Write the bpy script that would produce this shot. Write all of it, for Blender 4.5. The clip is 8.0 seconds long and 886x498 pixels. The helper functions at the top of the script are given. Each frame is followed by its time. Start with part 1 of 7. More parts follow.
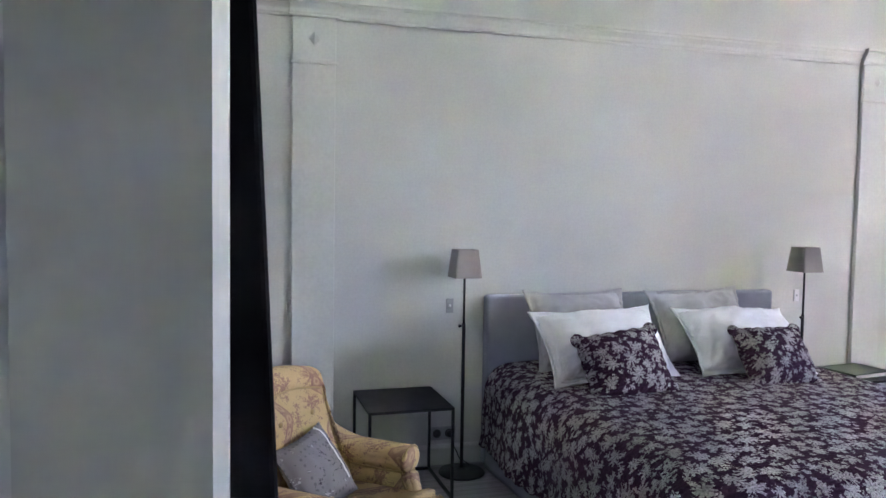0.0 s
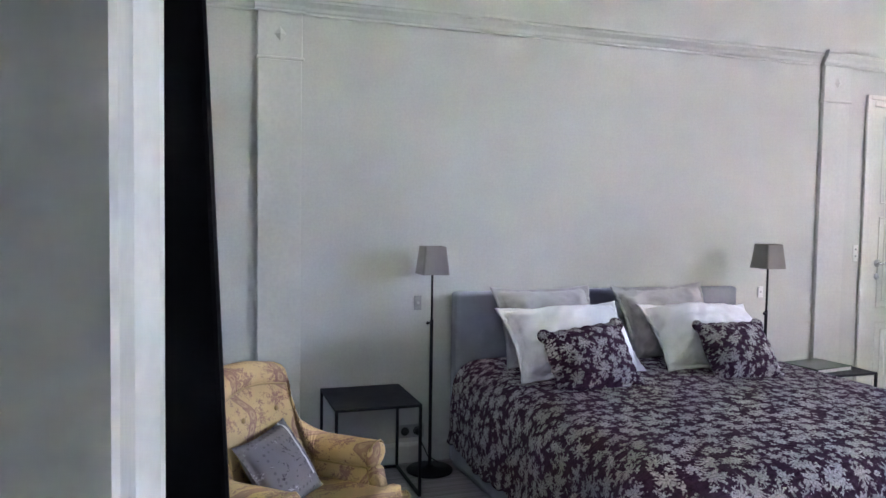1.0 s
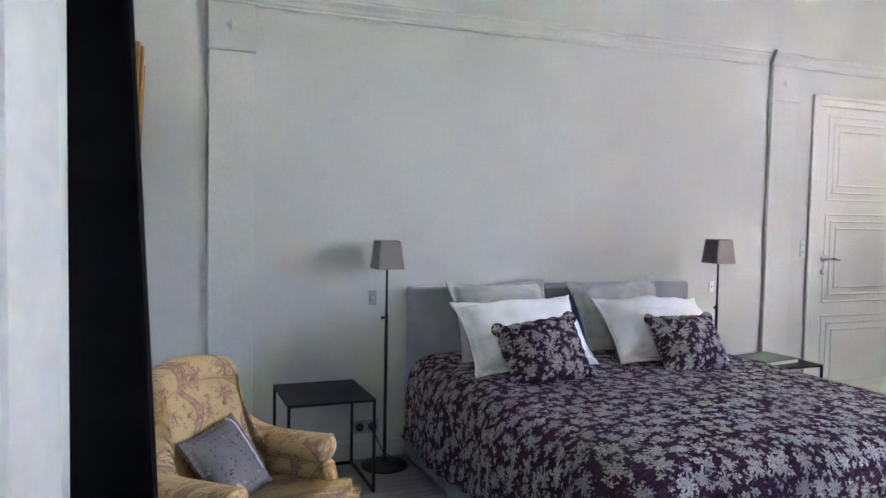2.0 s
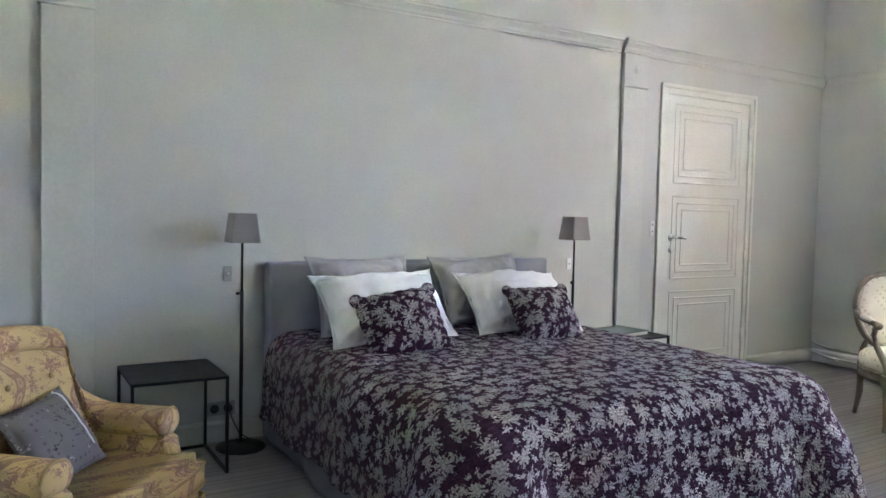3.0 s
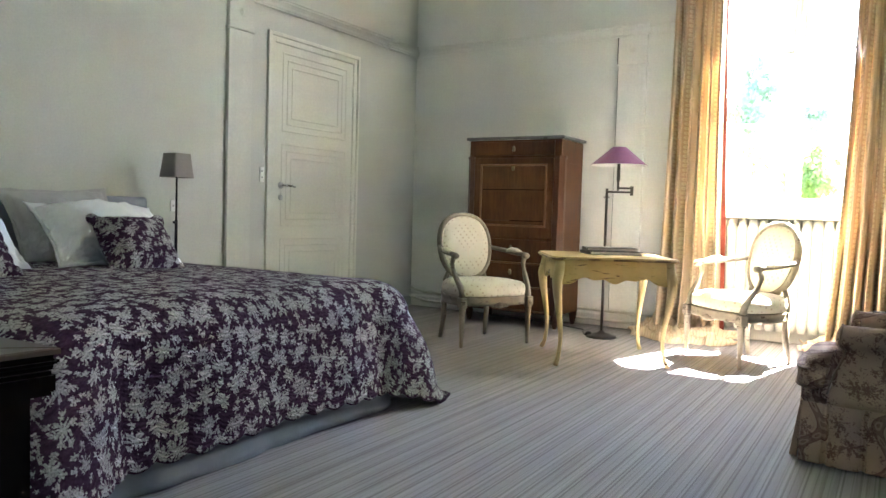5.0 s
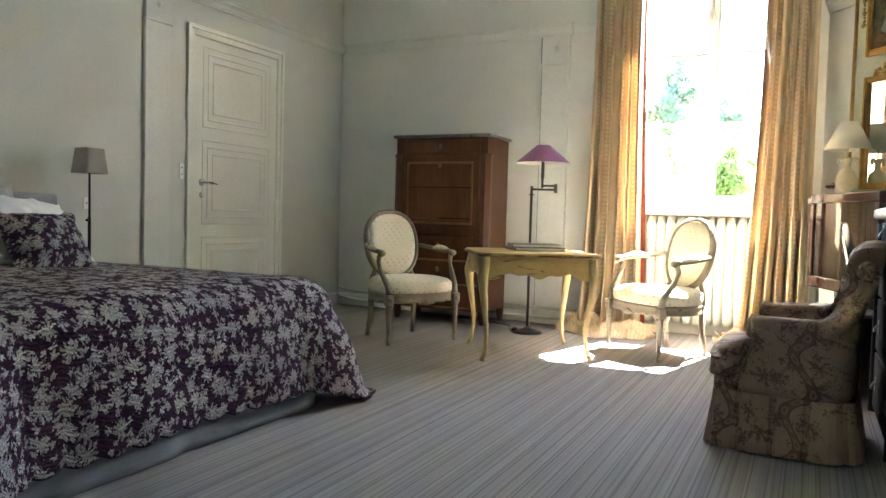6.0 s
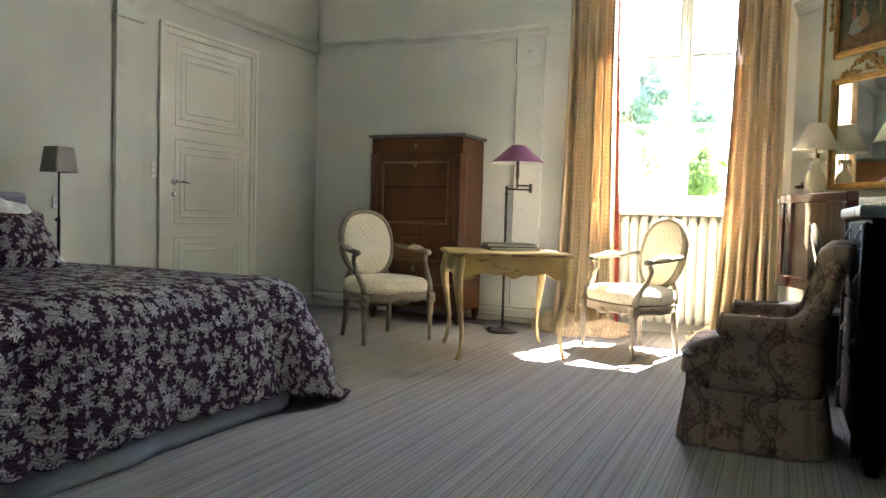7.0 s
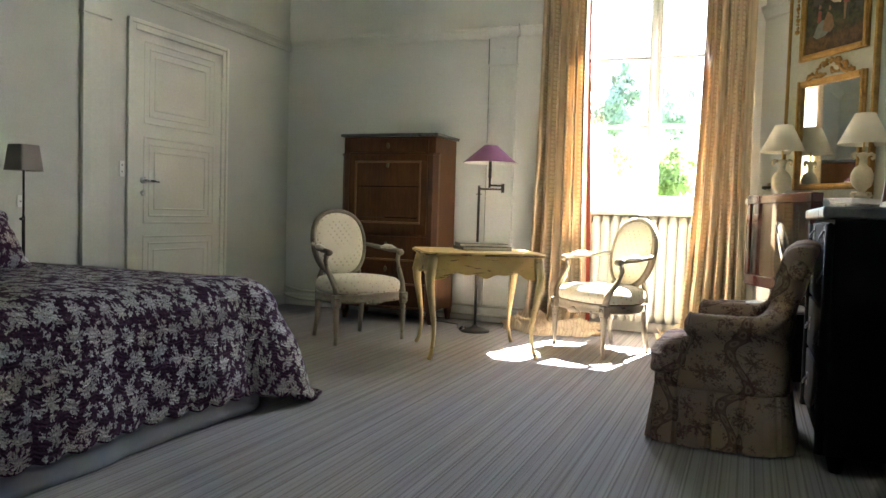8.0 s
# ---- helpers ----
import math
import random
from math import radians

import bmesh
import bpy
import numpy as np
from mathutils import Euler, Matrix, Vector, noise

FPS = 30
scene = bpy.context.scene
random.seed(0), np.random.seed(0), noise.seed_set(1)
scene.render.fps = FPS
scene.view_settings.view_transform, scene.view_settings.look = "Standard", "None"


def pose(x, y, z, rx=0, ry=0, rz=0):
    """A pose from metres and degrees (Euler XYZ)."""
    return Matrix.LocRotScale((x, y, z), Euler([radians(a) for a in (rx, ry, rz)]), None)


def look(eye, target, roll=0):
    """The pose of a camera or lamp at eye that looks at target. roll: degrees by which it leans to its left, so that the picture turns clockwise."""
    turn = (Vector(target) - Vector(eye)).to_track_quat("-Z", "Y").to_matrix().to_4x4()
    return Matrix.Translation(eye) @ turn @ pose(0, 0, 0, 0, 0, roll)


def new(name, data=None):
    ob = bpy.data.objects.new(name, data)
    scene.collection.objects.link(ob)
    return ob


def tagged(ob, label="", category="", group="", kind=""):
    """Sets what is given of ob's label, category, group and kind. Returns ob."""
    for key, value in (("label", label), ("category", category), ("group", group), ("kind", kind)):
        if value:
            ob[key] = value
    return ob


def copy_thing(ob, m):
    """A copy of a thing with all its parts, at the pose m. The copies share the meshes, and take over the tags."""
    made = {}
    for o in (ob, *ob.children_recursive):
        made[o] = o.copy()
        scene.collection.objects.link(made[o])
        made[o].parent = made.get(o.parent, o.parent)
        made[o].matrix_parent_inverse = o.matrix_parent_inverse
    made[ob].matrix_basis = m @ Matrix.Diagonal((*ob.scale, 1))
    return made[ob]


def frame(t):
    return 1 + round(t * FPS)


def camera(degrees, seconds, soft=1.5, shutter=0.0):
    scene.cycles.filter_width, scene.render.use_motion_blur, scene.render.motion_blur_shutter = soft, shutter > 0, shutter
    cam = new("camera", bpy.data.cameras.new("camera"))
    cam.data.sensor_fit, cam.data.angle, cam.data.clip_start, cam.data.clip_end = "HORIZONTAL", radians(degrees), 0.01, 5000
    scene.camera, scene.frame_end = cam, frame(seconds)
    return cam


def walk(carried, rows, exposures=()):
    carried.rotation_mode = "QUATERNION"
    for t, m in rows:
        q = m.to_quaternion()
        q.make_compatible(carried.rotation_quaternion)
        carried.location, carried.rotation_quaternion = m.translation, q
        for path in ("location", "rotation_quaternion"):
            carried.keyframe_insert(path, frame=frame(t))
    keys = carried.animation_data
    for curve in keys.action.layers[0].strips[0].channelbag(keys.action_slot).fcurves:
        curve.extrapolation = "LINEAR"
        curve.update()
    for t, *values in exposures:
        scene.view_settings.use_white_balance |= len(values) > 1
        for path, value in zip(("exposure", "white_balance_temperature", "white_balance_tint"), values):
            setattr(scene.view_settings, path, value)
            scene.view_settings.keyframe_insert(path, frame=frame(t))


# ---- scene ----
cam = camera(61.7, 8.0)
PATH = [
    (0, (0.005, 0.158, 1.459), (0.571, 2.073, 1.344), 0.9),
    (0.5, (0.014, 0.162, 1.445), (0.617, 2.065, 1.332), 1.0),
    (1, (0.035, 0.154, 1.422), (0.67, 2.047, 1.318), 0.9),
    (1.2, (0.048, 0.151, 1.412), (0.695, 2.041, 1.31), 0.9),
    (2.5, (0.11, 0.145, 1.351), (0.956, 1.954, 1.248), 1.2),
    (3, (0.183, 0.131, 1.261), (1.205, 1.847, 1.16), 1.3),
    (3.5, (0.257, 0.113, 1.163), (1.471, 1.698, 1.057), 1.4),
    (4, (0.273, 0.109, 1.045), (1.67, 1.537, 0.942), 1.5),
    (4.5, (0.31, 0.059, 0.958), (1.87, 1.306, 0.855), 1.6),
    (5, (0.326, -0.004, 0.93), (2.026, 1.043, 0.83), 1.7),
    (5.2, (0.343, -0.013, 0.912), (2.085, 0.966, 0.819), 1.6),
    (6.3, (0.347, -0.031, 0.91), (2.144, 0.842, 0.815), 1.6),
    (6.5, (0.347, -0.033, 0.91), (2.15, 0.826, 0.816), 1.6),
    (7, (0.347, -0.035, 0.909), (2.166, 0.792, 0.816), 1.6),
    (7.5, (0.348, -0.036, 0.906), (2.181, 0.757, 0.815), 1.6),
    (8, (0.349, -0.044, 0.915), (2.196, 0.718, 0.821), 1.7),
]
EXPOSURES = [(0.0, 7.22, 5760, 27), (1.2, 7.22, 5760, 27), (2.5, 7.13, 5840, 24), (3.0, 7.07, 5920, 21), (4.0, 7.22, 5920, 18), (4.5, 7.05, 5980, 13), (5.0, 6.77, 6340, 10), (6.4, 6.3, 6640, 10), (8.0, 6.08, 6640, 10)]
walk(cam, [(t, look(eye, target, roll)) for t, eye, target, roll in PATH], EXPOSURES)

# ---- light ----
SUN_FROM = Vector((0.965, -0.262, 0)).normalized()
SUN_ELEV = radians(55)
sky_world = bpy.data.worlds.new("daylight")
scene.world = sky_world
sky_world.use_nodes = True
wnt = sky_world.node_tree
sky = wnt.nodes.new("ShaderNodeTexSky")
sky.sky_type = "NISHITA"
sky.sun_disc = False
sky.sun_elevation = SUN_ELEV
sky.sun_rotation = math.atan2(SUN_FROM.x, SUN_FROM.y)
wnt.links.new(sky.outputs[0], wnt.nodes["Background"].inputs[0])
wnt.nodes["Background"].inputs[1].default_value = 0.05
sun = new("sun", bpy.data.lights.new("sun", "SUN"))
sun.data.energy = 4.3
sun.data.angle = radians(0.5)
sun.data.color = (1.0, 0.95, 0.86)
sun_at = SUN_FROM * math.cos(SUN_ELEV) * 20 + Vector((0, 0, math.sin(SUN_ELEV) * 20))
sun.matrix_world = look(sun_at + Vector((5.3, 1, 0)), (5.3, 1, 0))
window_light = new("window_light", bpy.data.lights.new("window_light", "AREA"))
window_light.data.shape = "RECTANGLE"
window_light.data.size, window_light.data.size_y = 1.1, 1.85
window_light.data.energy = 0.56
window_light.data.color = (0.68, 0.77, 1.0)
window_light.matrix_world = look((6.545, 0.74, 1.98), (4.545, 1.75, 0.95))


# ---- mesh helpers ----
def part(name, bm, material, parent=None, label="", smooth=False):
    me = bpy.data.meshes.new(name)
    bm.normal_update()
    bm.to_mesh(me)
    bm.free()
    if smooth:
        for p in me.polygons:
            p.use_smooth = True
    me.materials.append(material)
    ob = new(name, me)
    if parent is not None:
        ob.parent = parent
    if label:
        tagged(ob, label)
    return ob


def thing(name, label, category, group="", kind="", at=None):
    ob = new(name)
    ob.empty_display_size = 0.1
    if at is not None:
        ob.matrix_world = at
    return tagged(ob, label, category, group, kind)


def box(bm, x0, x1, y0, y1, z0, z1, r=0.0, seg=2):
    made = bmesh.ops.create_cube(bm, size=1.0)["verts"]
    for v in made:
        v.co = Vector(((x0 + x1) / 2 + v.co.x * (x1 - x0), (y0 + y1) / 2 + v.co.y * (y1 - y0), (z0 + z1) / 2 + v.co.z * (z1 - z0)))
    if r > 0:
        edges = list({e for v in made for e in v.link_edges})
        bmesh.ops.bevel(bm, geom=edges, offset=r, segments=seg, affect="EDGES", profile=0.5, clamp_overlap=True)
    return bm


def B(x0, x1, y0, y1, z0, z1, r=0.0, seg=2):
    return box(bmesh.new(), x0, x1, y0, y1, z0, z1, r, seg)


def tube(bm, pts, radii, n=10, cap=True, squash=1.0):
    pts = [Vector(p) for p in pts]
    if not isinstance(radii, (list, tuple)):
        radii = [radii] * len(pts)
    rings = []
    up = Vector((0, 0, 1))
    for a, p in enumerate(pts):
        d = (pts[min(a + 1, len(pts) - 1)] - pts[max(a - 1, 0)]).normalized()
        ref = up if abs(d.z) < 0.95 else Vector((1, 0, 0))
        u = d.cross(ref).normalized()
        w = u.cross(d).normalized()
        if a and (u.dot(last_u) < 0):
            u, w = -u, -w
        last_u = u
        rings.append([bm.verts.new(p + (u * math.cos(2 * math.pi * b / n) + w * squash * math.sin(2 * math.pi * b / n)) * radii[a]) for b in range(n)])
    for a in range(len(rings) - 1):
        for b in range(n):
            bm.faces.new((rings[a][b], rings[a][(b + 1) % n], rings[a + 1][(b + 1) % n], rings[a + 1][b]))
    if cap:
        bm.faces.new(rings[0])
        bm.faces.new(rings[-1])
    bmesh.ops.recalc_face_normals(bm, faces=bm.faces[:])
    return bm


def lathe(bm, profile, n=24, cx=0.0, cy=0.0, cz=0.0, flat=1.0):
    rings = []
    for r, z in profile:
        rings.append([bm.verts.new((cx + r * math.cos(2 * math.pi * b / n), cy + flat * r * math.sin(2 * math.pi * b / n), cz + z)) for b in range(n)])
    for a in range(len(rings) - 1):
        for b in range(n):
            bm.faces.new((rings[a][b], rings[a][(b + 1) % n], rings[a + 1][(b + 1) % n], rings[a + 1][b]))
    bm.faces.new(rings[0])
    bm.faces.new(rings[-1])
    bmesh.ops.recalc_face_normals(bm, faces=bm.faces[:])
    return bm


def prism(bm, outline, to3, a, b):
    """The outline (2D), put at the depths a and b by to3(u, v, depth), and closed."""
    lo = [bm.verts.new(to3(u, v, a)) for u, v in outline]
    hi = [bm.verts.new(to3(u, v, b)) for u, v in outline]
    n = len(outline)
    bm.faces.new(lo)
    bm.faces.new(hi)
    for c in range(n):
        bm.faces.new((lo[c], lo[(c + 1) % n], hi[(c + 1) % n], hi[c]))
    bmesh.ops.recalc_face_normals(bm, faces=bm.faces[:])
    return bm


def sheet(nu, nv, fn, closed_u=False):
    bm = bmesh.new()
    uv = bm.loops.layers.uv.new("UVMap")
    grid = [[bm.verts.new(fn(a / nu, b / nv)[0]) for b in range(nv + 1)] for a in range(nu + 1)]
    coords = [[fn(a / nu, b / nv)[1] for b in range(nv + 1)] for a in range(nu + 1)]
    for a in range(nu):
        for b in range(nv):
            f = bm.faces.new((grid[a][b], grid[a + 1][b], grid[a + 1][b + 1], grid[a][b + 1]))
            for loop, (p, q) in zip(f.loops, ((a, b), (a + 1, b), (a + 1, b + 1), (a, b + 1))):
                loop[uv].uv = coords[p][q]
    return bm


def along(p0, p1, profile, side):
    """A moulding from p0 to p1 (plan points); profile in (out, z); side: the plan direction in which it stands out."""
    bm = bmesh.new()
    p0, p1, side = Vector((*p0, 0)), Vector((*p1, 0)), Vector((*side, 0))
    return prism(bm, profile, lambda u, v, d: p0.lerp(p1, d) + side * u + Vector((0, 0, v)), 0.0, 1.0)


# ---- materials ----
def link(nt, a, b):
    nt.links.new(a, b)


def node(nt, kind, **values):
    n = nt.nodes.new(kind)
    for key, value in values.items():
        if key in n.inputs:
            n.inputs[key].default_value = value
    return n


def start(name, rough=0.6, metal=0.0, spec=0.5):
    m = bpy.data.materials.new(name)
    m.use_nodes = True
    nt = m.node_tree
    b = nt.nodes["Principled BSDF"]
    b.inputs["Roughness"].default_value = rough
    b.inputs["Metallic"].default_value = metal
    b.inputs["Specular IOR Level"].default_value = spec
    co = nt.nodes.new("ShaderNodeTexCoord")
    return m, nt, b, co


def maths(nt, op, a, b=None, c=None, clamp=False):
    n = nt.nodes.new("ShaderNodeMath")
    n.operation = op
    n.use_clamp = clamp
    for i, v in enumerate((a, b, c)):
        if v is None:
            continue
        if isinstance(v, (int, float)):
            n.inputs[i].default_value = v
        else:
            link(nt, v, n.inputs[i])
    return n.outputs[0]


def ramp(nt, value, stops, interp="LINEAR"):
    n = nt.nodes.new("ShaderNodeValToRGB")
    n.color_ramp.interpolation = interp
    while len(n.color_ramp.elements) < len(stops):
        n.color_ramp.elements.new(0.5)
    for e, (p, c) in zip(n.color_ramp.elements, stops):
        e.position = p
        e.color = (*c, 1)
    link(nt, value, n.inputs[0])
    return n.outputs[0]


def mix(nt, fac, a, b, kind="MIX"):
    n = nt.nodes.new("ShaderNodeMix")
    n.data_type = "RGBA"
    n.blend_type = kind
    for sock, v in ((n.inputs[0], fac), (n.inputs[6], a), (n.inputs[7], b)):
        if isinstance(v, (int, float)):
            sock.default_value = v
        elif isinstance(v, tuple):
            sock.default_value = (*v, 1)
        else:
            link(nt, v, sock)
    return n.outputs[2]


def noise_of(nt, vec, scale, detail=3.0, rough=0.55, distort=0.0):
    n = node(nt, "ShaderNodeTexNoise", Scale=scale, Detail=detail, Roughness=rough, Distortion=distort)
    link(nt, vec, n.inputs["Vector"])
    return n.outputs[0]


def scaled(nt, vec, x, y, z):
    n = nt.nodes.new("ShaderNodeVectorMath")
    n.operation = "MULTIPLY"
    link(nt, vec, n.inputs[0])
    n.inputs[1].default_value = (x, y, z)
    return n.outputs[0]


def relief(nt, b, height, strength, distance=0.002):
    n = node(nt, "ShaderNodeBump", Strength=strength, Distance=distance)
    link(nt, height, n.inputs["Height"])
    link(nt, n.outputs[0], b.inputs["Normal"])


def plain(name, c1, c2, scale=6.0, rough=0.6, bump=0.15, fine=120.0, metal=0.0, spec=0.5, dist=0.002):
    """Two tones in large soft patches, a fine grain in colour, gloss and relief."""
    m, nt, b, co = start(name, rough, metal, spec)
    v = co.outputs["Object"]
    big = noise_of(nt, v, scale, 4.0)
    small = noise_of(nt, v, fine, 3.0)
    col = ramp(nt, big, [(0.3, c1), (0.7, c2)])
    col = mix(nt, 0.25, col, ramp(nt, small, [(0.3, tuple(0.8 * x for x in c1)), (0.7, tuple(min(1.0, 1.1 * x) for x in c2))]))
    link(nt, col, b.inputs["Base Color"])
    link(nt, maths(nt, "MULTIPLY_ADD", big, 0.2, rough - 0.1), b.inputs["Roughness"])
    if bump:
        relief(nt, b, small, bump, dist)
    return m


def wood(name, c1, c2, scale=5.0, rough=0.4, axis="z", spec=0.5):
    m, nt, b, co = start(name, rough, 0.0, spec)
    k = {"x": (0.12, 1, 1), "y": (1, 0.12, 1), "z": (1, 1, 0.12)}[axis]
    v = scaled(nt, co.outputs["Object"], *k)
    grain = noise_of(nt, v, scale * 8, 6.0, 0.65, 1.2)
    big = noise_of(nt, co.outputs["Object"], scale, 3.0)
    col = mix(nt, 0.35, ramp(nt, grain, [(0.25, c1), (0.75, c2)]), ramp(nt, big, [(0.3, c1), (0.7, c2)]))
    link(nt, col, b.inputs["Base Color"])
    link(nt, maths(nt, "MULTIPLY_ADD", grain, 0.25, rough - 0.12), b.inputs["Roughness"])
    relief(nt, b, grain, 0.12, 0.001)
    return m


def fabric(name, c1, c2, weave=700.0, rough=0.9, bump=0.3, big=5.0):
    m, nt, b, co = start(name, rough, 0.0, 0.2)
    v = co.outputs["Object"]
    n1 = noise_of(nt, v, weave, 1.0)
    n2 = noise_of(nt, v, big, 4.0)
    n3 = noise_of(nt, v, 40.0, 3.0)
    col = mix(nt, 0.4, ramp(nt, n2, [(0.3, c1), (0.7, c2)]), ramp(nt, n1, [(0.3, c1), (0.7, c2)]))
    link(nt, col, b.inputs["Base Color"])
    relief(nt, b, maths(nt, "ADD", maths(nt, "MULTIPLY", n1, 0.3), n3), bump, 0.004)
    b.inputs["Sheen Weight"].default_value = 0.15
    return m


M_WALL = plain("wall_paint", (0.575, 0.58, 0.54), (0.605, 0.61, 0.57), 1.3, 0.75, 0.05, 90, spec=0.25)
# lighter copy of the wall paint, standing in for missing light
M_WALL_BRIGHTENED = plain("brightened_wall_paint", (0.77, 0.765, 0.73), (0.80, 0.795, 0.76), 1.3, 0.75, 0.05, 90, spec=0.25)
M_CEIL = plain("ceiling_paint", (0.68, 0.68, 0.65), (0.72, 0.72, 0.69), 1.1, 0.85, 0.1, 80, spec=0.2)
# lighter copy of the trim paint, to go with the brightened window wall
M_TRIM_BRIGHTENED = plain("brightened_trim_paint", (0.77, 0.765, 0.73), (0.80, 0.795, 0.76), 2.5, 0.5, 0.1, 60, spec=0.4)
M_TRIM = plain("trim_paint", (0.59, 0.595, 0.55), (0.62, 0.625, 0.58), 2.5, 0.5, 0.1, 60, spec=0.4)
M_CASING = plain("casing_paint", (0.62, 0.615, 0.57), (0.67, 0.665, 0.62), 2.0, 0.42, 0.1, 50, spec=0.45)
M_DOOR = plain("door_paint", (0.72, 0.71, 0.64), (0.77, 0.76, 0.69), 2.0, 0.42, 0.1, 50, spec=0.45)
M_CREAM = plain("radiator_enamel", (0.62, 0.61, 0.55), (0.68, 0.67, 0.61), 5, 0.4, 0.08, 40)
M_BLACK_METAL = plain("black_powder_coated_steel", (0.009, 0.0095, 0.011), (0.016, 0.0165, 0.019), 14, 0.5, 0.15, 300, spec=0.3)
M_BLACK = plain("black_lacquer", (0.0025, 0.0025, 0.0025), (0.004, 0.0035, 0.004), 4, 0.6, 0.05, 80, spec=0.05)
M_CHROME = plain("brushed_steel", (0.55, 0.55, 0.54), (0.68, 0.68, 0.67), 20, 0.28, 0.05, 300, metal=1.0)
M_BRASS = plain("old_brass", (0.45, 0.32, 0.12), (0.62, 0.46, 0.2), 25, 0.38, 0.1, 200, metal=1.0)
M_WHITE_PLASTIC = plain("white_plastic", (0.76, 0.76, 0.74), (0.82, 0.82, 0.8), 20, 0.4, 0.02, 200)
M_GREY_PLATE = plain("grey_metal_plate", (0.3, 0.3, 0.3), (0.42, 0.42, 0.41), 30, 0.45, 0.05, 300, metal=0.4)
# dark grey of the strip that draws the pilaster's shadow
M_SHADOW_STRIP = plain("shadow_strip_grey", (0.12, 0.122, 0.115), (0.17, 0.172, 0.16), 20, 0.6, 0.05, 200)
M_DARK_PLASTIC = plain("dark_plastic", (0.012, 0.012, 0.013), (0.025, 0.025, 0.026), 20, 0.5, 0.05, 200)
M_HEADBOARD = fabric("grey_blue_linen", (0.27, 0.28, 0.34), (0.36, 0.37, 0.44), 500)
M_SKIRT = fabric("grey_cotton_skirt", (0.19, 0.20, 0.225), (0.25, 0.26, 0.285), 500)
M_PILLOW_GREY = fabric("grey_linen_pillowcase", (0.42, 0.41, 0.42), (0.52, 0.51, 0.52), 500, bump=0.4)
M_PILLOW_WHITE = fabric("white_cotton_pillowcase", (0.83, 0.83, 0.85), (0.88, 0.88, 0.9), 500, bump=0.35)
M_SHADE = fabric("taupe_lampshade", (0.26, 0.235, 0.22), (0.33, 0.3, 0.28), 600)
M_WALNUT = wood("walnut_veneer", (0.055, 0.022, 0.009), (0.145, 0.06, 0.022), 4, 0.45, "z", 0.25)
M_WALNUT_EDGE = wood("worn_walnut_edge", (0.13, 0.055, 0.02), (0.25, 0.11, 0.042), 5, 0.4)
M_WALNUT_DARK = wood("dark_walnut_moulding", (0.06, 0.022, 0.01), (0.12, 0.045, 0.02), 5, 0.38)
M_GREY_MARBLE = plain("grey_marble", (0.09, 0.093, 0.10), (0.19, 0.195, 0.21), 9, 0.3, 0.03, 60)
M_WHITE_MARBLE = plain("white_marble", (0.62, 0.61, 0.6), (0.8, 0.79, 0.78), 7, 0.25, 0.02, 50)
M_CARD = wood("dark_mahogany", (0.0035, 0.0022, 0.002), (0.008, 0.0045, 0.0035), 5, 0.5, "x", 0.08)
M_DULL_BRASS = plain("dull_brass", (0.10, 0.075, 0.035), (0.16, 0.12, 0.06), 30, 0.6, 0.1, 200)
# much paler than the mahogany of the body
M_CARD_TOP = wood("paler_mahogany_top", (0.085, 0.058, 0.047), (0.125, 0.085, 0.07), 3, 0.5, "x", 0.3)
M_GILT = plain("gilded_wood", (0.22, 0.125, 0.035), (0.40, 0.245, 0.075), 18, 0.4, 0.5, 70, metal=0.7, dist=0.004)
M_TRUMEAU = plain("pale_green_paint", (0.36, 0.37, 0.28), (0.46, 0.46, 0.36), 6, 0.55, 0.2, 50)
M_IVORY = plain("ivory_ceramic", (0.58, 0.51, 0.34), (0.68, 0.61, 0.43), 12, 0.45, 0.25, 60)
M_IVORY_SHADE = fabric("ivory_lampshade", (0.62, 0.56, 0.44), (0.70, 0.64, 0.52), 600)
M_PURPLE = fabric("purple_lampshade", (0.19, 0.07, 0.14), (0.26, 0.10, 0.185), 600)
M_SHADE_IN = plain("white_shade_lining", (0.75, 0.73, 0.7), (0.82, 0.8, 0.77), 10, 0.8, 0.05, 200)
M_BRONZE = plain("dark_bronze", (0.05, 0.045, 0.042), (0.09, 0.08, 0.075), 20, 0.4, 0.05, 150, metal=0.7)


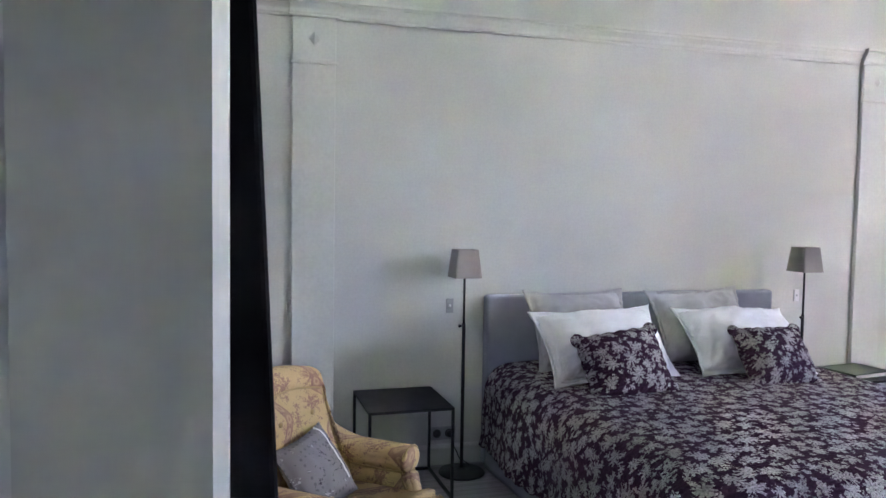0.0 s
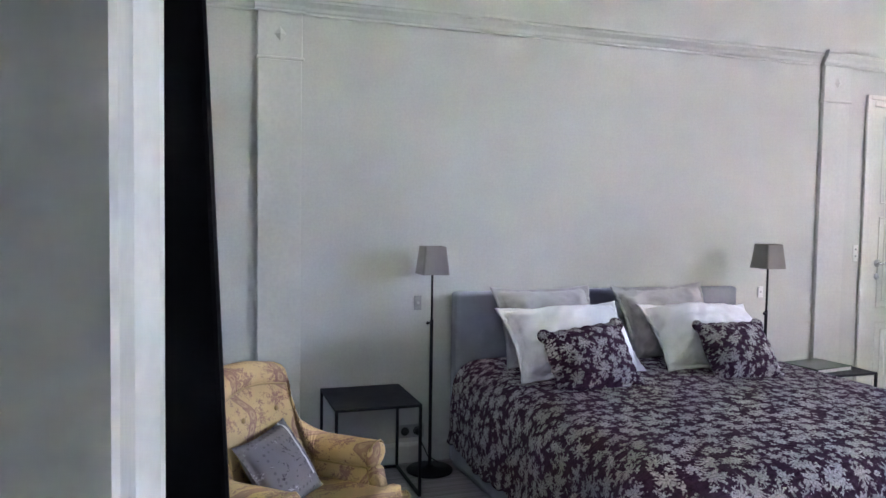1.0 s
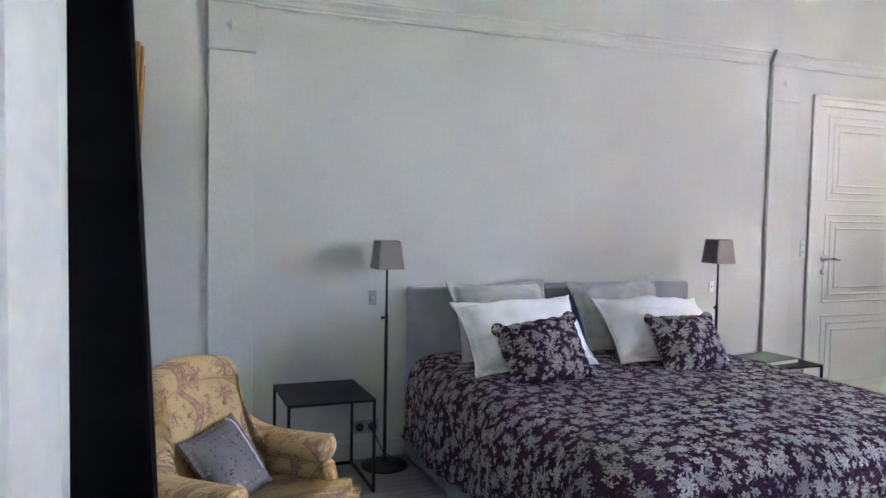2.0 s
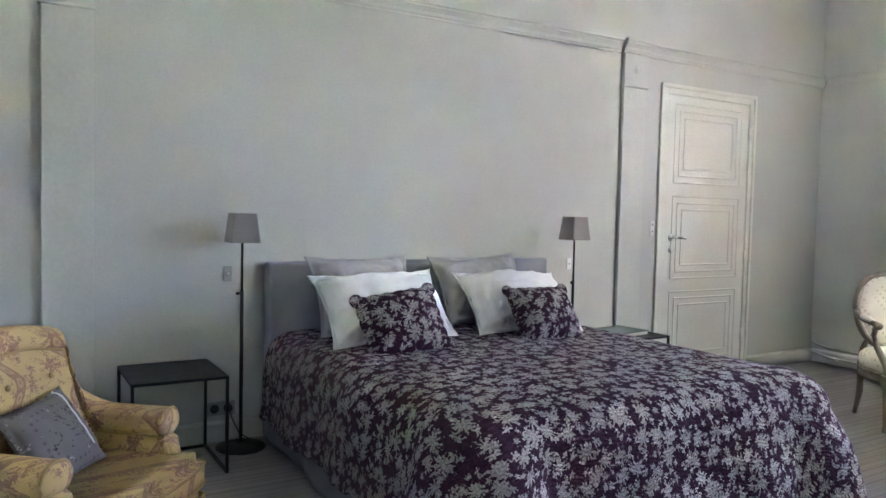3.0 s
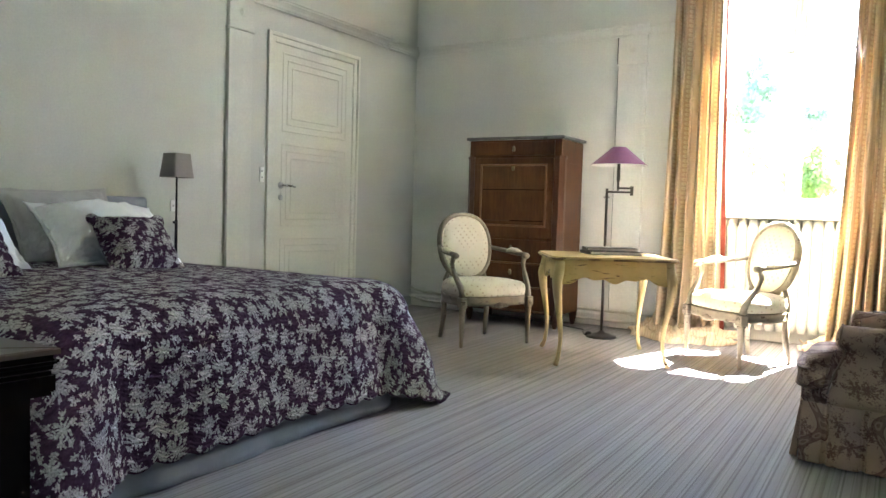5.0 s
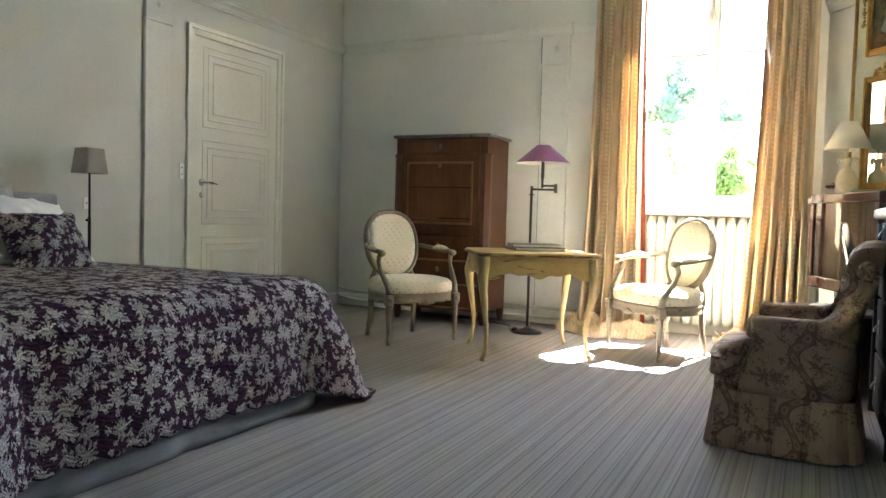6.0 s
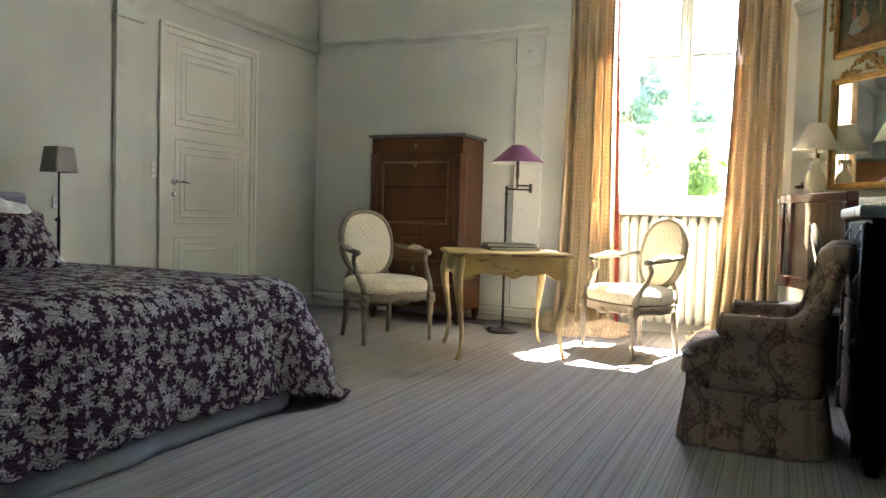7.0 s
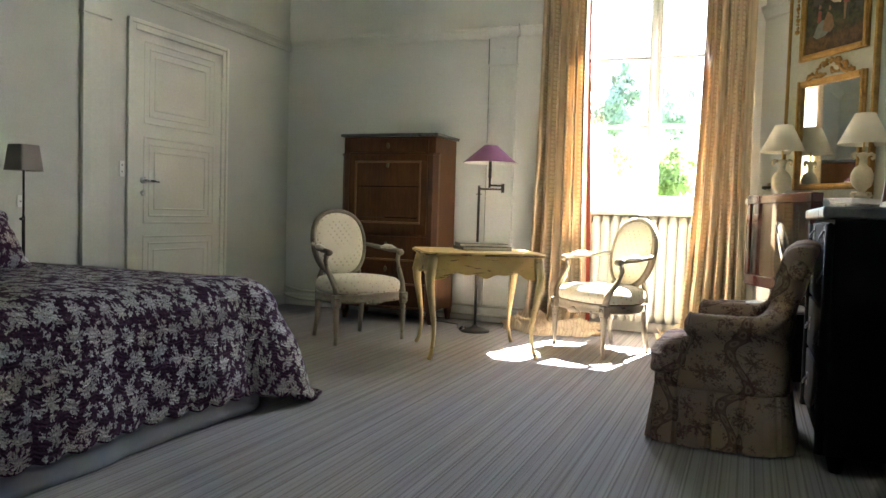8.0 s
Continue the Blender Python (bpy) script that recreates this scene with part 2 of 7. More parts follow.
def carpet_material():
    m, nt, b, co = start("striped_carpet", 0.92, 0.0, 0.15)
    v = co.outputs["Object"]
    wide = noise_of(nt, scaled(nt, v, 0.004, 1, 0), 13.0, 2.0, 0.5)
    mid = noise_of(nt, scaled(nt, v, 0.01, 1, 0), 34.0, 2.0, 0.6)
    thin = noise_of(nt, scaled(nt, v, 0.02, 1, 0), 120.0, 2.0, 0.6)
    pile = noise_of(nt, v, 420.0, 2.0)
    worn = noise_of(nt, v, 1.6, 4.0)
    lines = maths(nt, "ADD", maths(nt, "MULTIPLY", mid, 0.6), maths(nt, "MULTIPLY", thin, 0.4))
    col = ramp(nt, lines, [(0.34, (0.25, 0.23, 0.235)), (0.45, (0.295, 0.275, 0.28)), (0.53, (0.32, 0.30, 0.306)), (0.64, (0.36, 0.34, 0.346))])
    col = mix(nt, 0.4, col, ramp(nt, wide, [(0.35, (0.225, 0.208, 0.21)), (0.5, (0.275, 0.257, 0.26)), (0.65, (0.33, 0.31, 0.315))]))
    thread = maths(nt, "LESS_THAN", maths(nt, "ABSOLUTE", maths(nt, "SUBTRACT", wide, 0.5)), 0.018)
    col = mix(nt, maths(nt, "MULTIPLY", thread, 0.25), col, (0.07, 0.06, 0.057))
    pale = maths(nt, "LESS_THAN", maths(nt, "ABSOLUTE", maths(nt, "SUBTRACT", wide, 0.57)), 0.012)
    col = mix(nt, maths(nt, "MULTIPLY", pale, 0.25), col, (0.5, 0.47, 0.45))
    yy = nt.nodes.new("ShaderNodeSeparateXYZ")
    link(nt, v, yy.inputs[0])
    beat = maths(nt, "FRACT", maths(nt, "DIVIDE", yy.outputs[1], 0.112))
    for at, wide_, depth in ((0.12, 0.03, 0.75), (0.24, 0.022, 0.62), (0.62, 0.036, 0.65), (0.45, 0.018, 0.4), (0.85, 0.02, 0.4)):
        line = maths(nt, "LESS_THAN", maths(nt, "ABSOLUTE", maths(nt, "SUBTRACT", beat, at)), wide_)
        col = mix(nt, maths(nt, "MULTIPLY", line, depth), col, (0.11, 0.096, 0.095))
    col = mix(nt, 0.18, col, ramp(nt, pile, [(0.3, (0.08, 0.07, 0.065)), (0.7, (0.45, 0.41, 0.39))]))
    col = mix(nt, 0.12, col, ramp(nt, worn, [(0.35, (0.18, 0.16, 0.15)), (0.65, (0.36, 0.33, 0.31))]))
    link(nt, col, b.inputs["Base Color"])
    relief(nt, b, maths(nt, "ADD", maths(nt, "MULTIPLY", pile, 0.6), maths(nt, "MULTIPLY", lines, 0.8)), 0.5, 0.004)
    b.inputs["Sheen Weight"].default_value = 0.1
    return m


def blossom(nt, vec, scale, petals, reach, warp=0.0):
    """A mask of star-shaped flowers scattered over the cloth, each turned by chance."""
    vor = nt.nodes.new("ShaderNodeTexVoronoi")
    vor.voronoi_dimensions = "2D"
    vor.inputs["Scale"].default_value = scale
    vor.inputs["Randomness"].default_value = 0.8
    link(nt, vec, vor.inputs["Vector"])
    d = nt.nodes.new("ShaderNodeVectorMath")
    d.operation = "SUBTRACT"
    link(nt, vec, d.inputs[0])
    link(nt, vor.outputs["Position"], d.inputs[1])
    sp = nt.nodes.new("ShaderNodeSeparateXYZ")
    link(nt, d.outputs[0], sp.inputs[0])
    tone = nt.nodes.new("ShaderNodeSeparateColor")
    link(nt, vor.outputs["Color"], tone.inputs[0])
    ang = maths(nt, "ADD", maths(nt, "ARCTAN2", sp.outputs[1], sp.outputs[0]), maths(nt, "MULTIPLY", tone.outputs[0], 6.283))
    lobe = maths(nt, "POWER", maths(nt, "ABSOLUTE", maths(nt, "COSINE", maths(nt, "MULTIPLY", ang, petals / 2))), 0.8)
    size = maths(nt, "MULTIPLY_ADD", tone.outputs[1], 0.35 * reach, 0.8 * reach)
    edge = maths(nt, "MULTIPLY", size, maths(nt, "MULTIPLY_ADD", lobe, 0.72, 0.28))
    return maths(nt, "SUBTRACT", edge, vor.outputs["Distance"])


def quilt_material():
    m, nt, b, co = start("plum_floral_quilt", 0.9, 0.0, 0.08)
    v = co.outputs["UV"]
    warp = node(nt, "ShaderNodeTexNoise", Scale=34.0, Detail=3.0)
    link(nt, v, warp.inputs["Vector"])
    off = nt.nodes.new("ShaderNodeVectorMath")
    off.operation = "MULTIPLY_ADD"
    link(nt, warp.outputs["Color"], off.inputs[0])
    off.inputs[1].default_value = (0.035, 0.035, 0.0)
    link(nt, v, off.inputs[2])
    p = off.outputs[0]
    moved = nt.nodes.new("ShaderNodeVectorMath")
    moved.operation = "ADD"
    link(nt, p, moved.inputs[0])
    moved.inputs[1].default_value = (3.37, 1.71, 0)
    a = blossom(nt, p, 12.0, 9, 0.43)
    c = blossom(nt, moved.outputs[0], 25.0, 5, 0.36)
    veins = noise_of(nt, v, 150.0, 2.0, 0.6)
    spray = noise_of(nt, v, 60.0, 3.0, 0.6, 0.8)
    s = maths(nt, "ADD", maths(nt, "MAXIMUM", a, c), maths(nt, "MULTIPLY", maths(nt, "SUBTRACT", veins, 0.5), 0.35))
    s = maths(nt, "ADD", s, maths(nt, "MULTIPLY", maths(nt, "SUBTRACT", spray, 0.52), 0.75))
    flower = ramp(nt, s, [(0.0, (0, 0, 0)), (0.05, (1, 1, 1))])
    tone = ramp(nt, veins, [(0.35, (0.24, 0.225, 0.22)), (0.65, (0.46, 0.435, 0.42))])
    ground_tone = ramp(nt, spray, [(0.3, (0.040, 0.019, 0.034)), (0.7, (0.076, 0.038, 0.066))])
    link(nt, mix(nt, flower, ground_tone, tone), b.inputs["Base Color"])
    ribs = node(nt, "ShaderNodeTexWave", Scale=20.0, Distortion=5.0, Detail=2.0)
    ribs.bands_direction = "Y"
    ribs.inputs["Detail Scale"].default_value = 2.0
    link(nt, scaled(nt, v, 0.5, 1.0, 0), ribs.inputs["Vector"])
    stitch = node(nt, "ShaderNodeTexVoronoi", Scale=70.0)
    link(nt, scaled(nt, v, 1.0, 1.6, 0), stitch.inputs["Vector"])
    h = maths(nt, "ADD", maths(nt, "MULTIPLY", ribs.outputs["Fac"], 0.6), maths(nt, "MULTIPLY", stitch.outputs["Distance"], -0.7))
    relief(nt, b, h, 0.55, 0.008)
    return m


def print_material():
    m, nt, b, co = start("mauve_grey_print", 0.9, 0.0, 0.15)
    v = co.outputs["Object"]
    dots = node(nt, "ShaderNodeTexVoronoi", Scale=42.0, Randomness=0.0)
    link(nt, v, dots.inputs["Vector"])
    blot = noise_of(nt, v, 11.0, 4.0, 0.65, 1.2)
    weave = noise_of(nt, v, 500.0, 1.0)
    col = ramp(nt, dots.outputs["Distance"], [(0.18, (0.13, 0.115, 0.118)), (0.3, (0.19, 0.172, 0.168))])
    strokes = noise_of(nt, scaled(nt, v, 1.0, 1.8, 1.0), 60.0, 3.0, 0.6, 1.5)
    sprig = maths(nt, "ADD", blot, maths(nt, "MULTIPLY", maths(nt, "SUBTRACT", strokes, 0.5), 0.35))
    col = mix(nt, ramp(nt, sprig, [(0.66, (0, 0, 0)), (0.68, (1, 1, 1))]), col, (0.42, 0.40, 0.39))
    col = mix(nt, ramp(nt, sprig, [(0.36, (1, 1, 1)), (0.40, (0, 0, 0))]), col, (0.045, 0.034, 0.042))
    sep = nt.nodes.new("ShaderNodeSeparateXYZ")
    link(nt, v, sep.inputs[0])
    bend = maths(nt, "ADD", sep.outputs[0], maths(nt, "MULTIPLY", maths(nt, "MULTIPLY", sep.outputs[1], sep.outputs[1]), 1.4))
    stripe = maths(nt, "MULTIPLY", maths(nt, "LESS_THAN", maths(nt, "ABSOLUTE", maths(nt, "ADD", bend, 0.085)), 0.006), maths(nt, "LESS_THAN", maths(nt, "ADD", sep.outputs[1], 0.03), 0.11))
    col = mix(nt, stripe, col, (0.6, 0.58, 0.55))
    link(nt, col, b.inputs["Base Color"])
    relief(nt, b, weave, 0.2, 0.002)
    return m


def toile_material(name, c1, c2, mark):
    """Wavy ribbons with light medallions, and sprays of leaves and birds between them."""
    m, nt, b, co = start(name, 0.85, 0.0, 0.2)
    v = co.outputs["Object"]
    sep = nt.nodes.new("ShaderNodeSeparateXYZ")
    link(nt, v, sep.inputs[0])
    x, y, z = sep.outputs
    u = maths(nt, "ADD", x, maths(nt, "MULTIPLY", y, 0.95))
    t = maths(nt, "SUBTRACT", z, maths(nt, "MULTIPLY", y, 0.4))
    flat = nt.nodes.new("ShaderNodeCombineXYZ")
    link(nt, u, flat.inputs[0])
    link(nt, t, flat.inputs[1])
    warp = node(nt, "ShaderNodeTexNoise", Scale=30.0, Detail=2.0)
    link(nt, flat.outputs[0], warp.inputs["Vector"])
    off = nt.nodes.new("ShaderNodeVectorMath")
    off.operation = "MULTIPLY_ADD"
    link(nt, warp.outputs["Color"], off.inputs[0])
    off.inputs[1].default_value = (0.02, 0.02, 0.0)
    link(nt, flat.outputs[0], off.inputs[2])
    # the ribbon
    pitch = 0.25
    wav = maths(nt, "MULTIPLY", maths(nt, "SINE", maths(nt, "MULTIPLY", t, 27.0)), 0.036)
    cell = maths(nt, "SUBTRACT", maths(nt, "FRACT", maths(nt, "DIVIDE", maths(nt, "ADD", u, wav), pitch)), 0.5)
    across = maths(nt, "MULTIPLY", maths(nt, "ABSOLUTE", cell), pitch)
    ribbon = maths(nt, "LESS_THAN", across, 0.021)
    rim = maths(nt, "MULTIPLY", ribbon, maths(nt, "GREATER_THAN", across, 0.0165))
    step = maths(nt, "MULTIPLY", maths(nt, "SUBTRACT", maths(nt, "FRACT", maths(nt, "DIVIDE", t, 0.052)), 0.5), 0.052 * 0.62)
    r = maths(nt, "SQRT", maths(nt, "ADD", maths(nt, "MULTIPLY", across, across), maths(nt, "MULTIPLY", step, step)))
    ring = maths(nt, "MULTIPLY", maths(nt, "LESS_THAN", r, 0.0115), maths(nt, "GREATER_THAN", r, 0.0055))
    # sprays
    big = blossom(nt, off.outputs[0], 8.5, 7, 0.40)
    moved = nt.nodes.new("ShaderNodeVectorMath")
    moved.operation = "ADD"
    link(nt, off.outputs[0], moved.inputs[0])
    moved.inputs[1].default_value = (2.37, 4.71, 0)
    small = blossom(nt, moved.outputs[0], 17.0, 5, 0.36)
    strokes = noise_of(nt, scaled(nt, v, 1.0, 1.0, 1.4), 75.0, 3.0, 0.6, 1.5)
    veil = noise_of(nt, v, 16.0, 2.0)
    leaf = maths(nt, "ADD", maths(nt, "MAXIMUM", big, maths(nt, "SUBTRACT", small, 0.1)), maths(nt, "MULTIPLY", maths(nt, "SUBTRACT", strokes, 0.52), 1.7))
    leaf = maths(nt, "ADD", leaf, maths(nt, "MULTIPLY", maths(nt, "SUBTRACT", veil, 0.55), 0.5))
    spots = ramp(nt, leaf, [(0.0, (0, 0, 0)), (0.09, (1, 1, 1))])
    weave = noise_of(nt, v, 600.0, 1.0)
    base = ramp(nt, noise_of(nt, v, 4.0, 3.0), [(0.3, c1), (0.7, c2)])
    base = mix(nt, 0.12, base, ramp(nt, weave, [(0.3, tuple(0.7 * q for q in c1)), (0.7, c2)]))
    half = tuple(0.72 * p + 0.28 * q for p, q in zip(mark, c1))
    pale = tuple(0.3 * p + 0.7 * q for p, q in zip(mark, c2))
    col = mix(nt, maths(nt, "MULTIPLY", spots, 0.72), base, mark)
    band = mix(nt, maths(nt, "MULTIPLY", strokes, 0.5), half, mark)
    col = mix(nt, maths(nt, "MULTIPLY", ribbon, 0.72), col, band)
    col = mix(nt, maths(nt, "MULTIPLY", maths(nt, "MULTIPLY", ring, ribbon), 0.85), col, pale)
    col = mix(nt, maths(nt, "MULTIPLY", rim, 0.35), col, mark)
    link(nt, col, b.inputs["Base Color"])
    relief(nt, b, weave, 0.25, 0.002)
    return m


def dotted_material():
    m, nt, b, co = start("cream_dotted_silk", 0.7, 0.0, 0.3)
    v = co.outputs["Object"]
    cells = node(nt, "ShaderNodeTexVoronoi", Scale=34.0, Randomness=0.0)
    rot = node(nt, "ShaderNodeMapping")
    rot.inputs["Rotation"].default_value = (radians(45), radians(35), radians(45))
    link(nt, v, rot.inputs["Vector"])
    link(nt, rot.outputs[0], cells.inputs["Vector"])
    weave = noise_of(nt, v, 500.0, 1.0)
    base = ramp(nt, noise_of(nt, v, 6.0, 3.0), [(0.3, (0.66, 0.6, 0.47)), (0.7, (0.74, 0.68, 0.55))])
    dot = ramp(nt, cells.outputs["Distance"], [(0.22, (1, 1, 1)), (0.3, (0, 0, 0))])
    link(nt, mix(nt, maths(nt, "MULTIPLY", dot, 0.6), base, (0.42, 0.31, 0.2)), b.inputs["Base Color"])
    relief(nt, b, weave, 0.2, 0.002)
    return m


def painted_wood(name, c1, c2, worn, amount=0.6, rough=0.55, grain=(0.5, 0.5, 1.6)):
    """Old paint with the wood showing through where it has rubbed away."""
    m, nt, b, co = start(name, rough, 0.0, 0.35)
    v = co.outputs["Object"]
    big = noise_of(nt, v, 7.0, 4.0)
    rub = noise_of(nt, scaled(nt, v, *grain), 26.0, 5.0, 0.7, 0.8)
    col = ramp(nt, big, [(0.3, c1), (0.7, c2)])
    mask = ramp(nt, rub, [(amount, (0, 0, 0)), (amount + 0.05, (1, 1, 1))])
    link(nt, mix(nt, mask, col, worn), b.inputs["Base Color"])
    relief(nt, b, rub, 0.2, 0.002)
    return m


def curtain_material():
    m, nt, b, co = start("gold_striped_silk", 0.5, 0.0, 0.4)
    sep = nt.nodes.new("ShaderNodeSeparateXYZ")
    link(nt, co.outputs["UV"], sep.inputs[0])
    u, v = sep.outputs[0], sep.outputs[1]
    period = 0.115
    s = maths(nt, "FRACT", maths(nt, "DIVIDE", u, period))
    chain_u = maths(nt, "MULTIPLY", maths(nt, "SUBTRACT", s, 0.5), period)
    chain_v = maths(nt, "MULTIPLY", maths(nt, "SUBTRACT", maths(nt, "FRACT", maths(nt, "DIVIDE", v, 0.036)), 0.5), 0.036)
    r = maths(nt, "SQRT", maths(nt, "ADD", maths(nt, "MULTIPLY", chain_u, chain_u), maths(nt, "MULTIPLY", chain_v, chain_v)))
    ring = maths(nt, "MULTIPLY", maths(nt, "LESS_THAN", r, 0.0135), maths(nt, "GREATER_THAN", r, 0.003))
    band = maths(nt, "LESS_THAN", maths(nt, "ABSOLUTE", chain_u), 0.022)
    thin = maths(nt, "LESS_THAN", maths(nt, "ABSOLUTE", maths(nt, "SUBTRACT", s, 0.04)), 0.05)
    sheen = noise_of(nt, scaled(nt, co.outputs["UV"], 1, 0.1, 1), 40.0, 3.0)
    gold = ramp(nt, sheen, [(0.3, (0.69, 0.54, 0.37)), (0.7, (0.79, 0.65, 0.47))])
    col = mix(nt, maths(nt, "MULTIPLY", band, 0.65), gold, (0.56, 0.39, 0.24))
    col = mix(nt, maths(nt, "MULTIPLY", ring, 0.85), col, (0.80, 0.70, 0.50))
    col = mix(nt, maths(nt, "MULTIPLY", thin, 0.6), col, (0.54, 0.40, 0.25))
    link(nt, col, b.inputs["Base Color"])
    relief(nt, b, sheen, 0.15, 0.002)
    out = nt.nodes["Material Output"]
    tr = nt.nodes.new("ShaderNodeBsdfTranslucent")
    link(nt, mix(nt, 0.5, col, (0.85, 0.76, 0.62)), tr.inputs[0])
    mx = nt.nodes.new("ShaderNodeMixShader")
    mx.inputs[0].default_value = 0.22
    link(nt, b.outputs[0], mx.inputs[1])
    link(nt, tr.outputs[0], mx.inputs[2])
    link(nt, mx.outputs[0], out.inputs[0])
    return m


def glass_material():
    m = bpy.data.materials.new("window_glass")
    m.use_nodes = True
    nt = m.node_tree
    nt.nodes.clear()
    out = nt.nodes.new("ShaderNodeOutputMaterial")
    tr = nt.nodes.new("ShaderNodeBsdfTransparent")
    gl = nt.nodes.new("ShaderNodeBsdfGlossy")
    gl.inputs["Roughness"].default_value = 0.02
    fr = nt.nodes.new("ShaderNodeFresnel")
    mx = nt.nodes.new("ShaderNodeMixShader")
    link(nt, fr.outputs[0], mx.inputs[0])
    link(nt, tr.outputs[0], mx.inputs[1])
    link(nt, gl.outputs[0], mx.inputs[2])
    link(nt, mx.outputs[0], out.inputs[0])
    return m


def mirror_material():
    m, nt, b, co = start("mirror_glass", 0.03, 1.0)
    n = noise_of(nt, co.outputs["Object"], 9.0, 4.0)
    link(nt, ramp(nt, n, [(0.3, (0.78, 0.79, 0.77)), (0.6, (0.86, 0.87, 0.85))]), b.inputs["Base Color"])
    return m


def painting_material():
    """Dark trees round a pale gap of sky, brown ground below."""
    m, nt, b, co = start("old_oil_painting", 0.55, 0.0, 0.2)
    v = co.outputs["Object"]
    sp = nt.nodes.new("ShaderNodeSeparateXYZ")
    link(nt, co.outputs["Generated"], sp.inputs[0])
    a = noise_of(nt, v, 6.0, 5.0, 0.6, 0.8)
    c = noise_of(nt, v, 26.0, 4.0, 0.65, 0.6)
    trees = ramp(nt, a, [(0.3, (0.008, 0.012, 0.008)), (0.46, (0.022, 0.032, 0.018)), (0.6, (0.06, 0.066, 0.03)), (0.75, (0.11, 0.10, 0.05))])
    trees = mix(nt, 0.45, trees, ramp(nt, c, [(0.35, (0.008, 0.01, 0.006)), (0.65, (0.075, 0.07, 0.032))]))
    dx = maths(nt, "SUBTRACT", sp.outputs[0], 0.52)
    dz = maths(nt, "SUBTRACT", sp.outputs[2], 0.74)
    gap = maths(nt, "SUBTRACT", 0.27, maths(nt, "SQRT", maths(nt, "ADD", maths(nt, "MULTIPLY", dx, dx), maths(nt, "MULTIPLY", dz, dz))))
    gap = maths(nt, "ADD", gap, maths(nt, "MULTIPLY", maths(nt, "SUBTRACT", a, 0.5), 0.7))
    col = mix(nt, ramp(nt, gap, [(0.0, (0, 0, 0)), (0.14, (1, 1, 1))]), trees, ramp(nt, c, [(0.3, (0.14, 0.16, 0.15)), (0.7, (0.25, 0.26, 0.22))]))
    low = maths(nt, "ADD", maths(nt, "SUBTRACT", 0.26, sp.outputs[2]), maths(nt, "MULTIPLY", maths(nt, "SUBTRACT", a, 0.5), 0.35))
    col = mix(nt, ramp(nt, low, [(0.0, (0, 0, 0)), (0.1, (0.85, 0.85, 0.85))]), col, ramp(nt, c, [(0.3, (0.05, 0.028, 0.012)), (0.7, (0.13, 0.07, 0.03))]))
    link(nt, col, b.inputs["Base Color"])
    relief(nt, b, c, 0.2, 0.002)
    return m


M_CARPET = carpet_material()
M_QUILT = quilt_material()
M_PRINT = print_material()
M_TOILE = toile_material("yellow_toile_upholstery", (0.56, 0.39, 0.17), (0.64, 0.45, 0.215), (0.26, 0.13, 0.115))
# beige variant of the toile, with shade put into its darker tones
M_TOILE_BEIGE_SHADED = toile_material("shaded_beige_toile", (0.33, 0.23, 0.17), (0.39, 0.28, 0.21), (0.085, 0.034, 0.03))
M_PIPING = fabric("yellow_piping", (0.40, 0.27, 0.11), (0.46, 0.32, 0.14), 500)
# piping darkened with the same shade
M_PIPING_BEIGE_SHADED = fabric("shaded_beige_piping", (0.20, 0.14, 0.10), (0.25, 0.18, 0.13), 500)
M_DOTTED = dotted_material()
M_CURTAIN = curtain_material()
M_LINING = fabric("red_curtain_lining", (0.17, 0.035, 0.022), (0.23, 0.05, 0.032), 500)
M_GLASS = glass_material()
M_MIRROR = mirror_material()
M_PAINTING = painting_material()
M_YELLOW = painted_wood("worn_yellow_paint", (0.48, 0.365, 0.165), (0.58, 0.455, 0.235), (0.12, 0.065, 0.03), 0.635)
M_YELLOW_WORN = painted_wood("rubbed_yellow_paint", (0.47, 0.315, 0.105), (0.59, 0.43, 0.175), (0.10, 0.055, 0.028), 0.585, 0.55, (0.22, 0.22, 1.5))
M_EDGE_WORN = painted_wood("bare_wood_edge", (0.40, 0.28, 0.12), (0.50, 0.36, 0.16), (0.13, 0.075, 0.04), 0.5, 0.55, (0.3, 0.3, 1.0))
M_RED_WOOD = wood("reddish_frame_wood", (0.10, 0.035, 0.016), (0.17, 0.06, 0.028), 6, 0.35)
M_GREYWOOD = painted_wood("worn_grey_paint", (0.21, 0.175, 0.125), (0.32, 0.275, 0.205), (0.10, 0.07, 0.045), 0.6)
M_TVBEZEL = plain("gloss_dark_red_plastic", (0.045, 0.010, 0.008), (0.06, 0.015, 0.012), 10, 0.06, 0.0, 100, spec=0.5)
M_SCREEN = plain("tv_screen_glass", (0.012, 0.012, 0.014), (0.016, 0.016, 0.018), 3, 0.03, 0.0, 50, spec=0.4)
M_SILVER = plain("silver_plastic", (0.45, 0.46, 0.48), (0.55, 0.56, 0.58), 10, 0.35, 0.02, 200, metal=0.5)
M_GRASS = plain("garden_grass", (0.05, 0.09, 0.02), (0.09, 0.14, 0.035), 0.4, 0.9, 0.5, 20)
